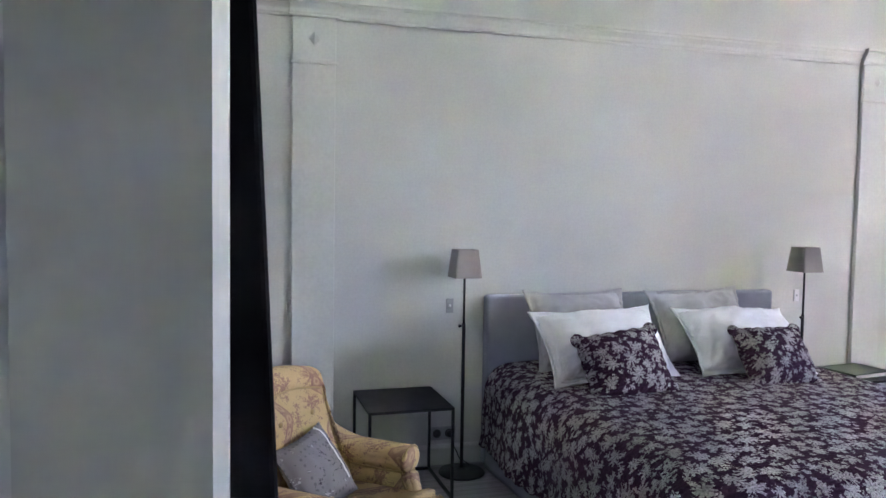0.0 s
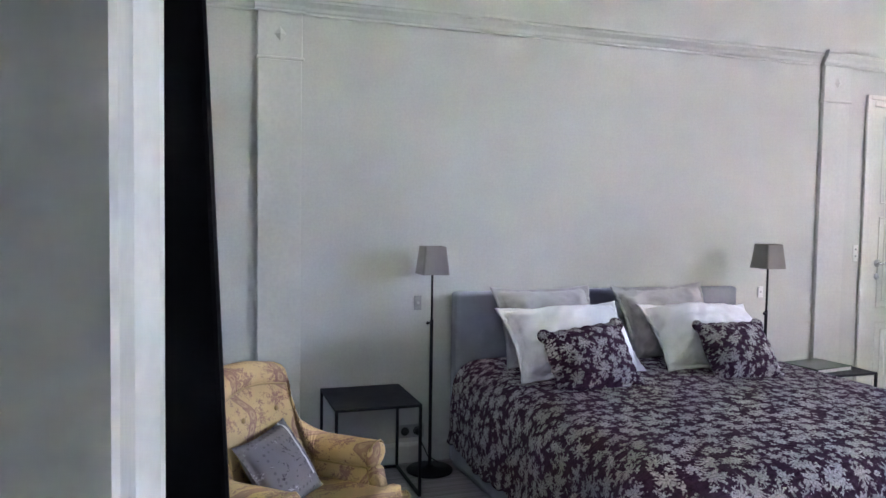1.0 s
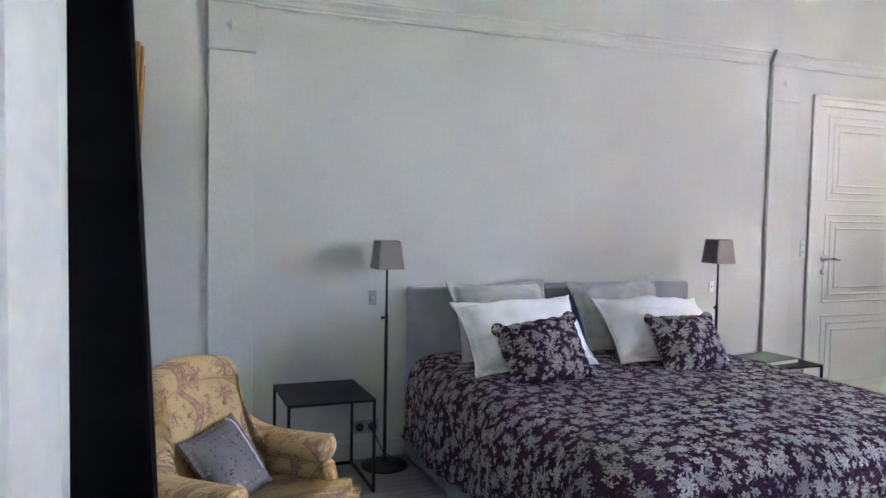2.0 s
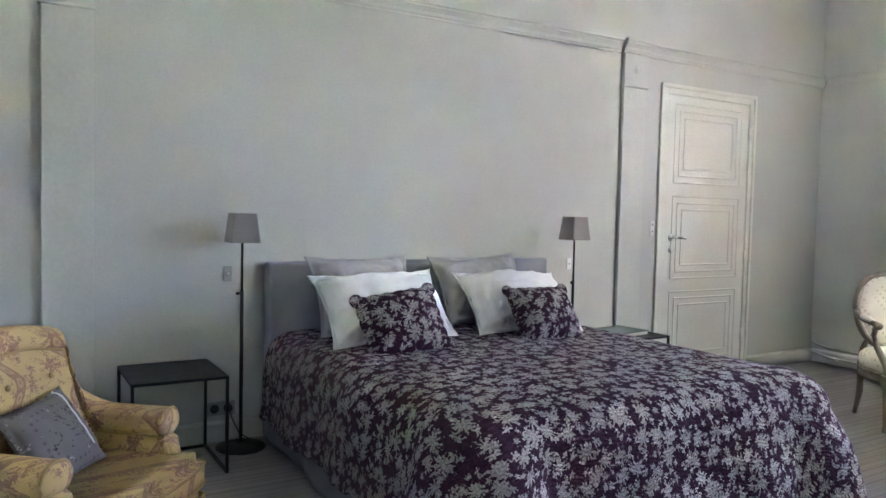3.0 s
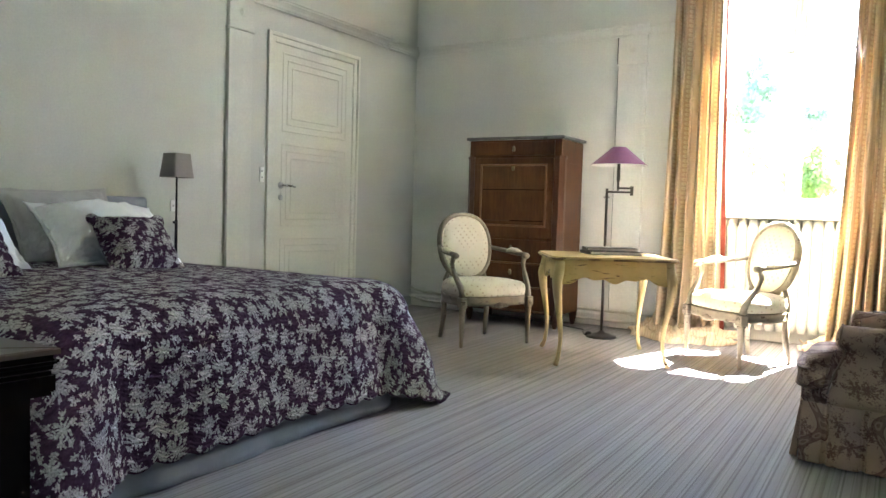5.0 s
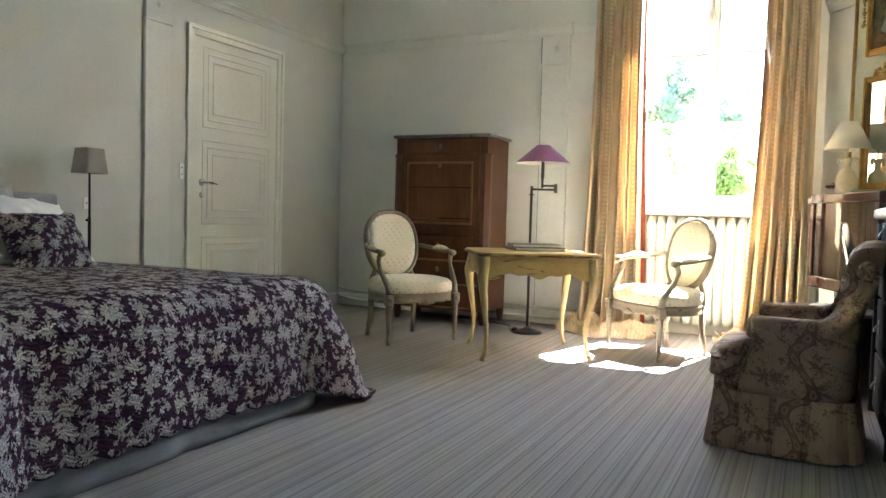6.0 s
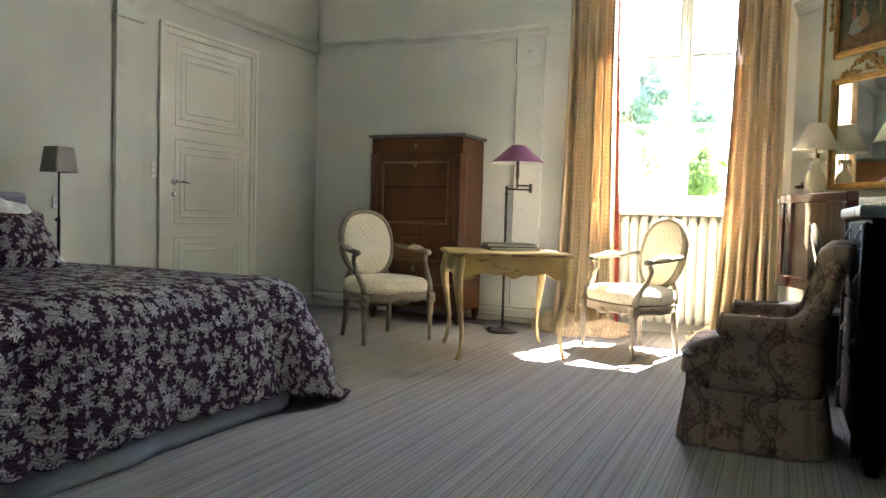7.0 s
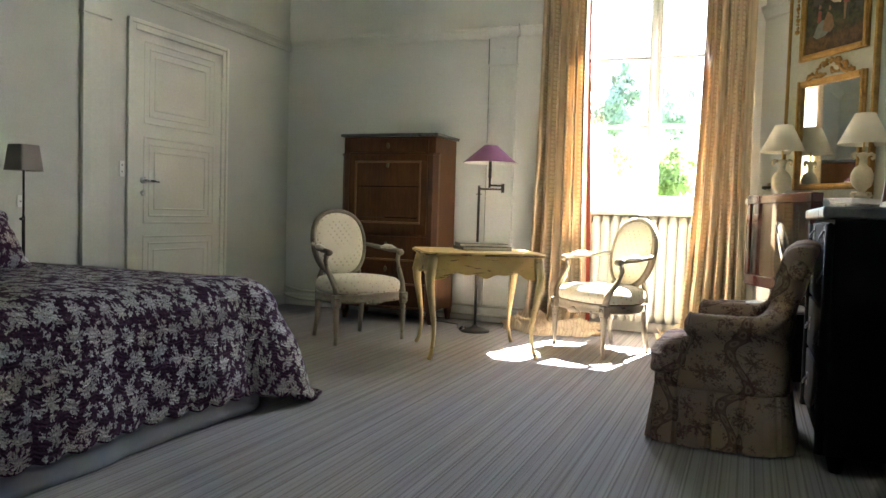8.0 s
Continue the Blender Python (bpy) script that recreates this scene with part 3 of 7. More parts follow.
def leaf_material(name, c1, c2):
    m, nt, b, co = start(name, 0.5)
    col = ramp(nt, noise_of(nt, co.outputs["Object"], 1.5, 3.0), [(0.3, c1), (0.7, c2)])
    link(nt, col, b.inputs["Base Color"])
    tr = nt.nodes.new("ShaderNodeBsdfTranslucent")
    link(nt, col, tr.inputs[0])
    mx = nt.nodes.new("ShaderNodeMixShader")
    mx.inputs[0].default_value = 0.55
    link(nt, b.outputs[0], mx.inputs[1])
    link(nt, tr.outputs[0], mx.inputs[2])
    link(nt, mx.outputs[0], nt.nodes["Material Output"].inputs[0])
    return m


# haze and glare are put into this pale bluish leaf colour
M_LEAF_HAZE = leaf_material("haze_tinted_leaves", (0.15, 0.205, 0.18), (0.22, 0.29, 0.255))
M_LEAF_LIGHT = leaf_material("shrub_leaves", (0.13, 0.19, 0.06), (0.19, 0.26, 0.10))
M_BARK = plain("bark", (0.08, 0.06, 0.045), (0.15, 0.12, 0.09), 6, 0.9, 0.6, 30, dist=0.02)
M_BOOK_GREEN = plain("green_book_cover", (0.05, 0.085, 0.05), (0.09, 0.13, 0.08), 8, 0.35, 0.05, 100)
M_BOOK_GREY = plain("grey_book_cover", (0.06, 0.062, 0.065), (0.11, 0.112, 0.115), 8, 0.35, 0.05, 100)
M_PAPER = plain("book_pages", (0.62, 0.6, 0.55), (0.74, 0.72, 0.66), 30, 0.85, 0.2, 300)


# ---- the room ----
NORTH, EAST, SOUTH, WEST, TOP = 4.12, 6.43, -0.84, -0.08, 3.4
DOOR_X0, DOOR_X1, DOOR_TOP = 4.495, 5.445, 2.185
WIN_Y0, WIN_Y1, WIN_Z0, WIN_Z1 = 0.08, 1.36, 0.98, 2.95

floor = part("floor", B(-1.7, 6.9, -1.3, 4.5, -0.12, 0.0), M_CARPET)
tagged(floor, "striped grey and taupe carpet over the whole floor", "carpet", kind="structure")
ceiling = part("ceiling", B(-1.7, 6.9, -1.3, 4.5, TOP, TOP + 0.2), M_CEIL)
tagged(ceiling, "plain white painted ceiling", "ceiling", kind="structure")

bm = B(WEST - 0.3, DOOR_X0, NORTH, NORTH + 0.25, 0, TOP)
box(bm, DOOR_X1, EAST + 0.4, NORTH, NORTH + 0.25, 0, TOP)
box(bm, DOOR_X0, DOOR_X1, NORTH, NORTH + 0.25, DOOR_TOP, TOP)
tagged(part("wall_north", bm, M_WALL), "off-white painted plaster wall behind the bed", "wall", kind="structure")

# the lighter paint makes up for light this wall does not get
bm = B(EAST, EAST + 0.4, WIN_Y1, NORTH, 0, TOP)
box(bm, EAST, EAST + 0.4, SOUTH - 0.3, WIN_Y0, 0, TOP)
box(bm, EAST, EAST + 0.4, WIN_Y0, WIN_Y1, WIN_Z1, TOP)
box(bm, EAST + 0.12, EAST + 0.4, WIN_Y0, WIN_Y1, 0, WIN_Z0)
tagged(part("wall_east", bm, M_WALL_BRIGHTENED), "off-white painted wall with a tall window opening", "wall", kind="structure")

# south and west walls carry it too, to bounce more light inward
tagged(part("wall_south", B(-1.7, EAST, SOUTH - 0.3, SOUTH, 0, TOP), M_WALL_BRIGHTENED), "plain off-white painted wall", "wall", kind="structure")
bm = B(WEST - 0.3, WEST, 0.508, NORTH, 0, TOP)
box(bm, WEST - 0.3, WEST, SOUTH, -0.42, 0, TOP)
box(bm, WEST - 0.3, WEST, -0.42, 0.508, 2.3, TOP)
tagged(part("wall_west", bm, M_WALL_BRIGHTENED), "off-white painted wall with an open doorway", "wall", kind="structure")
bm = B(-1.7, -1.5, SOUTH, NORTH, 0, TOP)
box(bm, -1.5, WEST - 0.3, 1.6, 1.8, 0, TOP)
tagged(part("hall_wall", bm, M_WALL), "plain painted wall of the hall", "wall", kind="structure")

# the corner with the fireplace is cut off at a slant
DIAG = Vector((6.12, -0.33, 0))
DX, DN = Vector((0.7826, 0.6225, 0)), Vector((-0.6225, 0.7826, 0))


def on_diag(u, out, z):
    """u along the slanting wall towards the window, out from it into the room."""
    return DIAG + DX * u + DN * out + Vector((0, 0, z))


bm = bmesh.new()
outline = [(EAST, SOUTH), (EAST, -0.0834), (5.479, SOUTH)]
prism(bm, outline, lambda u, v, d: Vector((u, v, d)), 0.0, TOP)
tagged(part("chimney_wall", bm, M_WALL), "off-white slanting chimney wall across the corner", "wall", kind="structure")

# picture rail: a cyma between two fillets
RAIL = [(0, 2.425), (0.014, 2.425), (0.014, 2.437), (0.02, 2.445), (0.026, 2.462), (0.04, 2.482), (0.044, 2.486), (0.044, 2.5), (0.05, 2.504), (0.05, 2.52), (0, 2.52)]


def rail_run(p0, p1, side):
    ob = part("picture_rail", along(p0, p1, RAIL, side), M_TRIM_BRIGHTENED if side == (-1, 0) else M_TRIM)
    return tagged(ob, "white painted picture rail moulding along the wall", "moulding", kind="structure")


PROUD = 0.03
rail_run((WEST, NORTH), (0.325, NORTH), (0, -1))
rail_run((0.325, NORTH - PROUD), (0.584, NORTH - PROUD), (0, -1))
rail_run((0.584, NORTH), (4.0, NORTH), (0, -1))
rail_run((4.0, NORTH - PROUD), (4.265, NORTH - PROUD), (0, -1))
rail_run((4.265, NORTH), (EAST, NORTH), (0, -1))
rail_run((EAST, NORTH - 0.05), (EAST, 2.095), (-1, 0))
rail_run((EAST - PROUD * 1.35, 2.095), (EAST - PROUD * 1.35, 1.808), (-1, 0))
rail_run((EAST, 1.808), (EAST, WIN_Y1 + 0.02), (-1, 0))
rail_run((EAST, WIN_Y0 - 0.02), (EAST, 0.02), (-1, 0))
rail_run((WEST, NORTH - 0.05), (WEST, SOUTH), (1, 0))
rail_run(tuple(on_diag(0.39, 0, 0))[:2], tuple(on_diag(0.12, 0, 0))[:2], tuple(DN)[:2])


def pilaster(to3, half, paint):
    """A flat pilaster; to3(across, out, z)."""
    root = thing("pilaster", "white painted flat pilaster with a small rhomb on its capital", "pilaster", "pilasters", "structure")

    def slab(name, w, out0, out1, z0, z1):
        bm = bmesh.new()
        prism(bm, [(-w, z0), (w, z0), (w, z1), (-w, z1)], lambda u, v, d: to3(u, d, v), out0, out1)
        bmesh.ops.bevel(bm, geom=bm.edges[:], offset=0.003, segments=1, affect="EDGES")
        return part(name, bm, paint, root)

    slab("shaft", half, -0.002, PROUD, 0.0, 2.185)
    slab("fillet", half + 0.012, -0.002, PROUD + 0.012, 2.185, 2.2)
    slab("capital", half + 0.002, -0.002, PROUD + 0.004, 2.2, 2.425)
    slab("top_block", half + 0.016, -0.002, PROUD + 0.001, 2.425, 2.52)
    slab("plinth", half + 0.008, -0.002, PROUD + 0.01, 0.0, 0.115)
    bm = bmesh.new()
    tip = bm.verts.new(to3(0, PROUD + 0.018, 2.315))
    ring = [bm.verts.new(to3(a, PROUD + 0.003, 2.315 + c)) for a, c in ((-0.034, 0), (0, -0.04), (0.034, 0), (0, 0.04))]
    for a in range(4):
        bm.faces.new((ring[a], ring[(a + 1) % 4], tip))
    bmesh.ops.recalc_face_normals(bm, faces=bm.faces[:])
    part("rhomb", bm, paint, root)
    return root


pilaster(lambda u, o, z: Vector((0.4545 + u, NORTH - o, z)), 0.1115, M_TRIM)
pilaster(lambda u, o, z: Vector((4.1325 + u, NORTH - o, z)), 0.1115, M_TRIM)
pilaster(lambda u, o, z: Vector((EAST - o * 1.35, 1.951 + u, z)), 0.118, M_TRIM_BRIGHTENED)

# no real part: a thin dark strip put in as the pilaster's shadow
joint = part("pilaster_shadow", box(B(EAST - 0.016, EAST - 0.001, 2.071, 2.081, 0.12, 2.2, 0.002, 1), EAST - 0.016, EAST - 0.001, 2.079, 2.089, 2.2, 2.424, 0.002, 1), M_SHADOW_STRIP)
tagged(joint, "thin dark grey strip painted as the pilaster's shadow line", "cable duct", kind="structure")

BASE = [(0, 0), (0.018, 0), (0.018, 0.095), (0.012, 0.106), (0.006, 0.113), (0, 0.113)]


def base_run(p0, p1, side):
    ob = part("baseboard", along(p0, p1, BASE, side), M_TRIM_BRIGHTENED if side == (-1, 0) else M_TRIM)
    return tagged(ob, "white painted baseboard along the wall", "baseboard", kind="structure")


base_run((WEST + 0.018, NORTH), (0.334, NORTH), (0, -1))
base_run((0.575, NORTH), (4.013, NORTH), (0, -1))
base_run((4.252, NORTH), (4.42, NORTH), (0, -1))
base_run((5.52, NORTH), (EAST, NORTH), (0, -1))
base_run((EAST, NORTH - 0.018), (EAST, 2.083), (-1, 0))
base_run((EAST, 1.82), (EAST, WIN_Y1), (-1, 0))
base_run((WEST, NORTH - 0.018), (WEST, 0.87), (1, 0))

# heating pipes above the baseboard on the window wall
for dz, gap in ((0.055, 0.05), (0.135, 0.04)):
    bm = bmesh.new()
    tube(bm, [(EAST - gap - 0.01, NORTH - 0.03, dz + 0.05), (EAST - gap, NORTH - 0.07, dz + 0.03), (EAST - gap, NORTH - 0.2, dz + 0.008), (EAST - gap, NORTH - 0.6, dz), (EAST - gap, 2.2, dz), (EAST - gap - 0.03, 2.08, dz), (EAST - gap - 0.03, 1.8, dz), (EAST - gap, 1.7, dz), (EAST - gap, 1.3, dz)], 0.011, 8)
    tagged(part("heating_pipe", bm, M_CREAM, smooth=True), "thin white painted heating pipe above the baseboard", "pipe", "heating pipes", "structure")


# ---- the panelled door by the bed ----
def casing(root, x0, x1, z1, width, y):
    """Door casing of two steps on the north wall."""
    for a, b, out in ((0, width - 0.03, 0.012), (width - 0.03, width, 0.022)):
        for name, (u0, u1, v0, v1) in (("casing_post", (x0 - b, x0 - a, 0, z1 + b)), ("casing_post", (x1 + a, x1 + b, 0, z1 + b)), ("casing_head", (x0 - a, x1 + a, z1 + a, z1 + b))):
            part(name, B(u0, u1, y - out, y - 0.001, v0, v1, 0.004), M_DOOR, root)


door = thing("door_1", "closed white panelled door with a steel lever handle", "door", kind="structure")
casing(door, DOOR_X0, DOOR_X1, DOOR_TOP, 0.075, NORTH)
part("leaf", B(DOOR_X0 + 0.002, DOOR_X1 - 0.002, NORTH - 0.002, NORTH + 0.048, 0.008, DOOR_TOP - 0.002, 0.002), M_DOOR, door)
part("door_stop", box(box(B(DOOR_X0, DOOR_X0 + 0.03, NORTH + 0.05, NORTH + 0.09, 0, DOOR_TOP), DOOR_X1 - 0.03, DOOR_X1, NORTH + 0.05, NORTH + 0.09, 0, DOOR_TOP), DOOR_X0 + 0.03, DOOR_X1 - 0.03, NORTH + 0.05, NORTH + 0.09, DOOR_TOP - 0.03, DOOR_TOP), M_DOOR, door)


def panel_mouldings(z0, z1):
    x0, x1 = 4.583, 5.36
    for n in range(3):
        d = 0.052 * n
        u0, u1, v0, v1 = x0 + d, x1 - d, z0 + d, z1 - d
        w = 0.015
        bm = bmesh.new()
        prof = [(0, 0), (w * 0.3, 0.0045), (w * 0.6, 0.004), (w, 0)]
        rings = []
        for (cx, cz, sx, sz) in ((u0, v0, 1, 1), (u1, v0, -1, 1), (u1, v1, -1, -1), (u0, v1, 1, -1)):
            rings.append([bm.verts.new((cx + sx * a, NORTH - 0.0022 - o, cz + sz * a)) for a, o in prof])
        for c in range(4):
            for e in range(3):
                bm.faces.new((rings[c][e], rings[(c + 1) % 4][e], rings[(c + 1) % 4][e + 1], rings[c][e + 1]))
        bmesh.ops.recalc_face_normals(bm, faces=bm.faces[:])
        part("panel_moulding", bm, M_DOOR, door)


panel_mouldings(1.515, 2.125)
panel_mouldings(0.78, 1.425)
panel_mouldings(0.09, 0.69)

bm = lathe(bmesh.new(), [(0.0, -0.001), (0.026, -0.001), (0.026, 0.006), (0.02, 0.009), (0.009, 0.011), (0.009, 0.045), (0.0, 0.045)], 20)
bmesh.ops.rotate(bm, cent=(0, 0, 0), matrix=Matrix.Rotation(radians(90), 3, "X"), verts=bm.verts[:])
bmesh.ops.translate(bm, vec=(4.58, NORTH - 0.002, 1.1), verts=bm.verts[:])
handle = part("door_handle", bm, M_CHROME, door, "brushed steel lever handle", True)
bm = tube(bmesh.new(), [(4.58, NORTH - 0.042, 1.1), (4.606, NORTH - 0.036, 1.1), (4.65, NORTH - 0.034, 1.098), (4.715, NORTH - 0.03, 1.094)], [0.009, 0.009, 0.008, 0.009], 10)
part("lever", bm, M_CHROME, handle, smooth=True)
bm = lathe(bmesh.new(), [(0.0, 0), (0.022, 0), (0.022, 0.007), (0.0, 0.009)], 18)
bmesh.ops.rotate(bm, cent=(0, 0, 0), matrix=Matrix.Rotation(radians(90), 3, "X"), verts=bm.verts[:])
bmesh.ops.translate(bm, vec=(4.58, NORTH - 0.002, 1.005), verts=bm.verts[:])
part("key_rosette", bm, M_CHROME, door, "small steel key rosette", True)
for z in (0.3, 0.95, 1.95):
    part("hinge", tube(bmesh.new(), [(5.444, NORTH - 0.008, z - 0.05), (5.444, NORTH - 0.008, z + 0.05)], 0.008, 8), M_DOOR, door, smooth=True)

# ---- the doorway in the west wall ----
doorway = thing("doorway_casing", "white painted moulded casing round the open doorway", "door casing", kind="structure")


def casing_post(y0, y1):
    s = 1 if y1 > y0 else -1
    prof = [(WEST - 0.002, 0.0), (WEST + 0.08, 0.0), (WEST + 0.083, 0.006), (WEST + 0.082, 0.11), (WEST + 0.07, 0.14), (WEST + 0.058, 0.15), (WEST + 0.058, 0.25), (WEST + 0.075, 0.275), (WEST + 0.088, 0.30), (WEST + 0.09, 0.345), (WEST - 0.002, 0.345)]
    bm = bmesh.new()
    prism(bm, [(x, y0 + s * d) for x, d in prof], lambda u, v, d: Vector((u, v, d)), 0.0, 2.64)
    return part("casing_post", bm, M_CASING, doorway)


casing_post(0.506, 0.85)
casing_post(-0.418, -0.762)
part("casing_head", B(WEST - 0.002, WEST + 0.05, -0.418, 0.506, 2.3, 2.64, 0.004), M_CASING, doorway)

# ---- the window ----
window = thing("window_1", "tall white casement window with six panes onto a garden", "window", kind="structure")
FX0, FX1 = 6.60, 6.66
MID = 0.722
bm = bmesh.new()
part("window_sill", B(EAST - 0.03, 6.82, WIN_Y0 + 0.002, WIN_Y1 - 0.002, WIN_Z0 - 0.03, WIN_Z0 + 0.004, 0.006), M_TRIM, window)
for y0, y1 in ((WIN_Y0, WIN_Y0 + 0.06), (WIN_Y1 - 0.06, WIN_Y1)):
    part("window_frame", B(FX0 - 0.02, FX1 + 0.02, y0, y1, WIN_Z0, WIN_Z1, 0.004), M_TRIM, window)
part("window_frame", B(FX0 - 0.02, FX1 + 0.02, WIN_Y0 + 0.06, WIN_Y1 - 0.06, WIN_Z1 - 0.06, WIN_Z1, 0.004), M_TRIM, window)
part("window_frame", B(FX0 - 0.02, FX1 + 0.02, WIN_Y0 + 0.06, WIN_Y1 - 0.06, WIN_Z0, WIN_Z0 + 0.05, 0.004), M_TRIM, window)
GZ = [WIN_Z0 + 0.13, 1.68, 2.235, WIN_Z1 - 0.115]
for y0, y1, s in ((WIN_Y0 + 0.06, MID - 0.002, 1), (MID + 0.002, WIN_Y1 - 0.06, -1)):
    sash = part("sash", box(box(box(B(FX0, FX1, y0, y0 + 0.048, WIN_Z0 + 0.05, WIN_Z1 - 0.06, 0.004), FX0, FX1, y1 - 0.048, y1, WIN_Z0 + 0.05, WIN_Z1 - 0.06, 0.004), FX0, FX1, y0 + 0.048, y1 - 0.048, WIN_Z0 + 0.05, GZ[0], 0.004), FX0, FX1, y0 + 0.048, y1 - 0.048, GZ[3], WIN_Z1 - 0.06, 0.004), M_TRIM, window)
    for z in GZ[1:3]:
        part("glazing_bar", B(FX0 + 0.01, FX1 - 0.01, y0 + 0.046, y1 - 0.046, z - 0.013, z + 0.013, 0.003), M_TRIM, sash)
    for z0, z1 in zip(GZ[:3], GZ[1:]):
        pane = part("pane", B(FX0 + 0.028, FX0 + 0.032, y0 + 0.046, y1 - 0.046, z0, z1), M_GLASS, sash)
        pane.visible_shadow = False
part("meeting_bead", B(FX0 - 0.018, FX0 - 0.0005, MID - 0.028, MID + 0.028, WIN_Z0 + 0.05, WIN_Z1 - 0.06, 0.006), M_TRIM, window)
part("espagnolette_rod", tube(bmesh.new(), [(FX0 - 0.026, MID, WIN_Z0 + 0.06), (FX0 - 0.026, MID, WIN_Z1 - 0.07)], 0.008, 8), M_TRIM, window, smooth=True)
part("espagnolette_handle", tube(bmesh.new(), [(FX0 - 0.03, MID, 1.55), (FX0 - 0.05, MID + 0.01, 1.52), (FX0 - 0.05, MID + 0.02, 1.45)], [0.012, 0.01, 0.012], 8), M_TRIM, window, smooth=True)

# ---- the radiator ----
radiator = thing("radiator", "cream cast-iron column radiator under the window", "radiator")
for n in range(14):
    yc = 0.215 + n * 0.0748
    bm = bmesh.new()
    for xo in (-0.05, 0.05):
        tube(bm, [(EAST + 0.04 + xo, yc, 0.1), (EAST + 0.04 + xo, yc, 0.16), (EAST + 0.04 + xo, yc, 0.5), (EAST + 0.04 + xo, yc, 0.86), (EAST + 0.04 + xo, yc, 0.915)], [0.027, 0.0385, 0.038, 0.0385, 0.027], 12)
    tube(bm, [(EAST - 0.03, yc, 0.885), (EAST + 0.04, yc, 0.925), (EAST + 0.11, yc, 0.885)], [0.03, 0.033, 0.03], 10)
    tube(bm, [(EAST - 0.03, yc, 0.15), (EAST + 0.11, yc, 0.15)], [0.033, 0.033], 10)
    if n in (0, 13):
        box(bm, EAST - 0.03, EAST + 0.0, yc - 0.02, yc + 0.02, 0.0, 0.12, 0.005)
    part("column", bm, M_CREAM, radiator, smooth=True)
part("pipe", tube(bmesh.new(), [(EAST + 0.04, 0.17, 0.15), (EAST + 0.04, 1.24, 0.15)], 0.022, 8), M_CREAM, radiator, smooth=True)


# ---- curtains ----
def curtain(y_top, y_bot, flare, seed, lined):
    """y_top, y_bot: the two edges of the hanging cloth, inner edge first."""
    root = thing("curtain", "floor-length gold striped silk curtain, its hem pooled on the carpet", "curtain", "curtains at the window")
    rnd = random.Random(seed)
    folds = 6
    phase = [rnd.uniform(-0.35, 0.35) for _ in range(folds + 2)]
    length = 1.15

    def at(u, v):
        z = 2.98 * (1 - v)
        k = v ** 2.2
        y0 = y_top[0] * (1 - k) + y_bot[0] * k
        y1 = y_top[1] * (1 - k) + y_bot[1] * k
        c = u * folds
        i = int(min(c, folds - 1e-6))
        ph = phase[i] * (1 - (c - i)) + phase[i + 1] * (c - i)
        amp = 0.078 + 0.025 * v + 0.014 * math.sin(5 * v + i)
        x = (6.285 if y_top[0] > 1 else 6.245) - amp * math.sin(2 * math.pi * (c + ph * 0.5)) + 0.02 * math.sin(3 * v + 7 * u)
        y = y0 + (y1 - y0) * (u + 0.035 * math.sin(2 * math.pi * c * 2 + 1) * (1 - v * 0.5))
        x -= 0.06 * max(0.0, v - 0.8) * 5 * (0.5 + 0.5 * math.sin(9 * u + seed))
        back = min(1.0, max(0.0, (u - 0.86) / 0.14))
        x += (6.415 - x) * back * back
        return Vector((x, y, max(z, 0.012))), (u * length, z)

    ob = part("cloth", sheet(150, 70, at), M_CURTAIN, root, smooth=True)
    ob.modifiers.new("thick", "SOLIDIFY").thickness = 0.003

    # the hem lies in folds on the floor
    yc = (y_bot[0] + y_bot[1]) / 2
    w = abs(y_bot[1] - y_bot[0])

    def hem(u, v):
        a = u * 2 - 1
        y = yc + a * (w * 0.5 + flare) + 0.03 * math.sin(9 * v + seed)
        x = 6.33 - 0.42 * v * (1 - 0.5 * a * a) + 0.03 * math.sin(14 * u + seed)
        h = 0.07 * (1 - v) ** 0.7 * (1 - a * a * 0.6) + 0.10 * (1 - abs(math.sin(7 * u + 5 * v + seed + 3 * noise.noise(Vector((u * 4, v * 3, seed)))))) ** 1.6 * (1 - v * 0.5) * (1 - a ** 6) + 0.09 * max(0.0, 0.5 - abs(noise.noise(Vector((u * 6, v * 4.5, seed + 3))))) * (1 - v * 0.3) + 0.012 * noise.noise(Vector((u * 24, v * 18, seed)))
        return Vector((x, y, max(0.006, h * (1 if v < 0.97 else 0.2)))), (u * length, -v * 0.4)

    ob = part("hem", sheet(120, 44, hem), M_CURTAIN, root, smooth=True)
    ob.modifiers.new("thick", "SOLIDIFY").thickness = 0.004

    def edge(u, v):
        p, _ = at(0.0, v)
        return p + Vector((0.001 + 0.012 * u, 0.004 - 0.036 * u * (0.25 + 0.75 * min(1.0, v * 1.5)), 0)), (u * 0.05, p.z)

    if lined:
        part("lining_edge", sheet(3, 60, edge), M_LINING, root, "red lining turned out along the edge", True)
    return root


curtain((1.205, 1.60), (1.14, 1.68), 0.12, 3, True)
curtain((0.32, -0.015), (0.43, -0.03), 0.13, 8, False)

# ---- the bed ----
BX0, BX1, BY0, BY1, BTOP = 1.42, 3.30, 2.03, 4.02, 0.575
bed = thing("double_bed", "wide double bed with a grey-blue linen headboard and a grey skirt", "bed")
part("headboard", B(1.41, 3.32, 4.02, 4.105, 0.0, 0.967, 0.022, 3), M_HEADBOARD, bed)


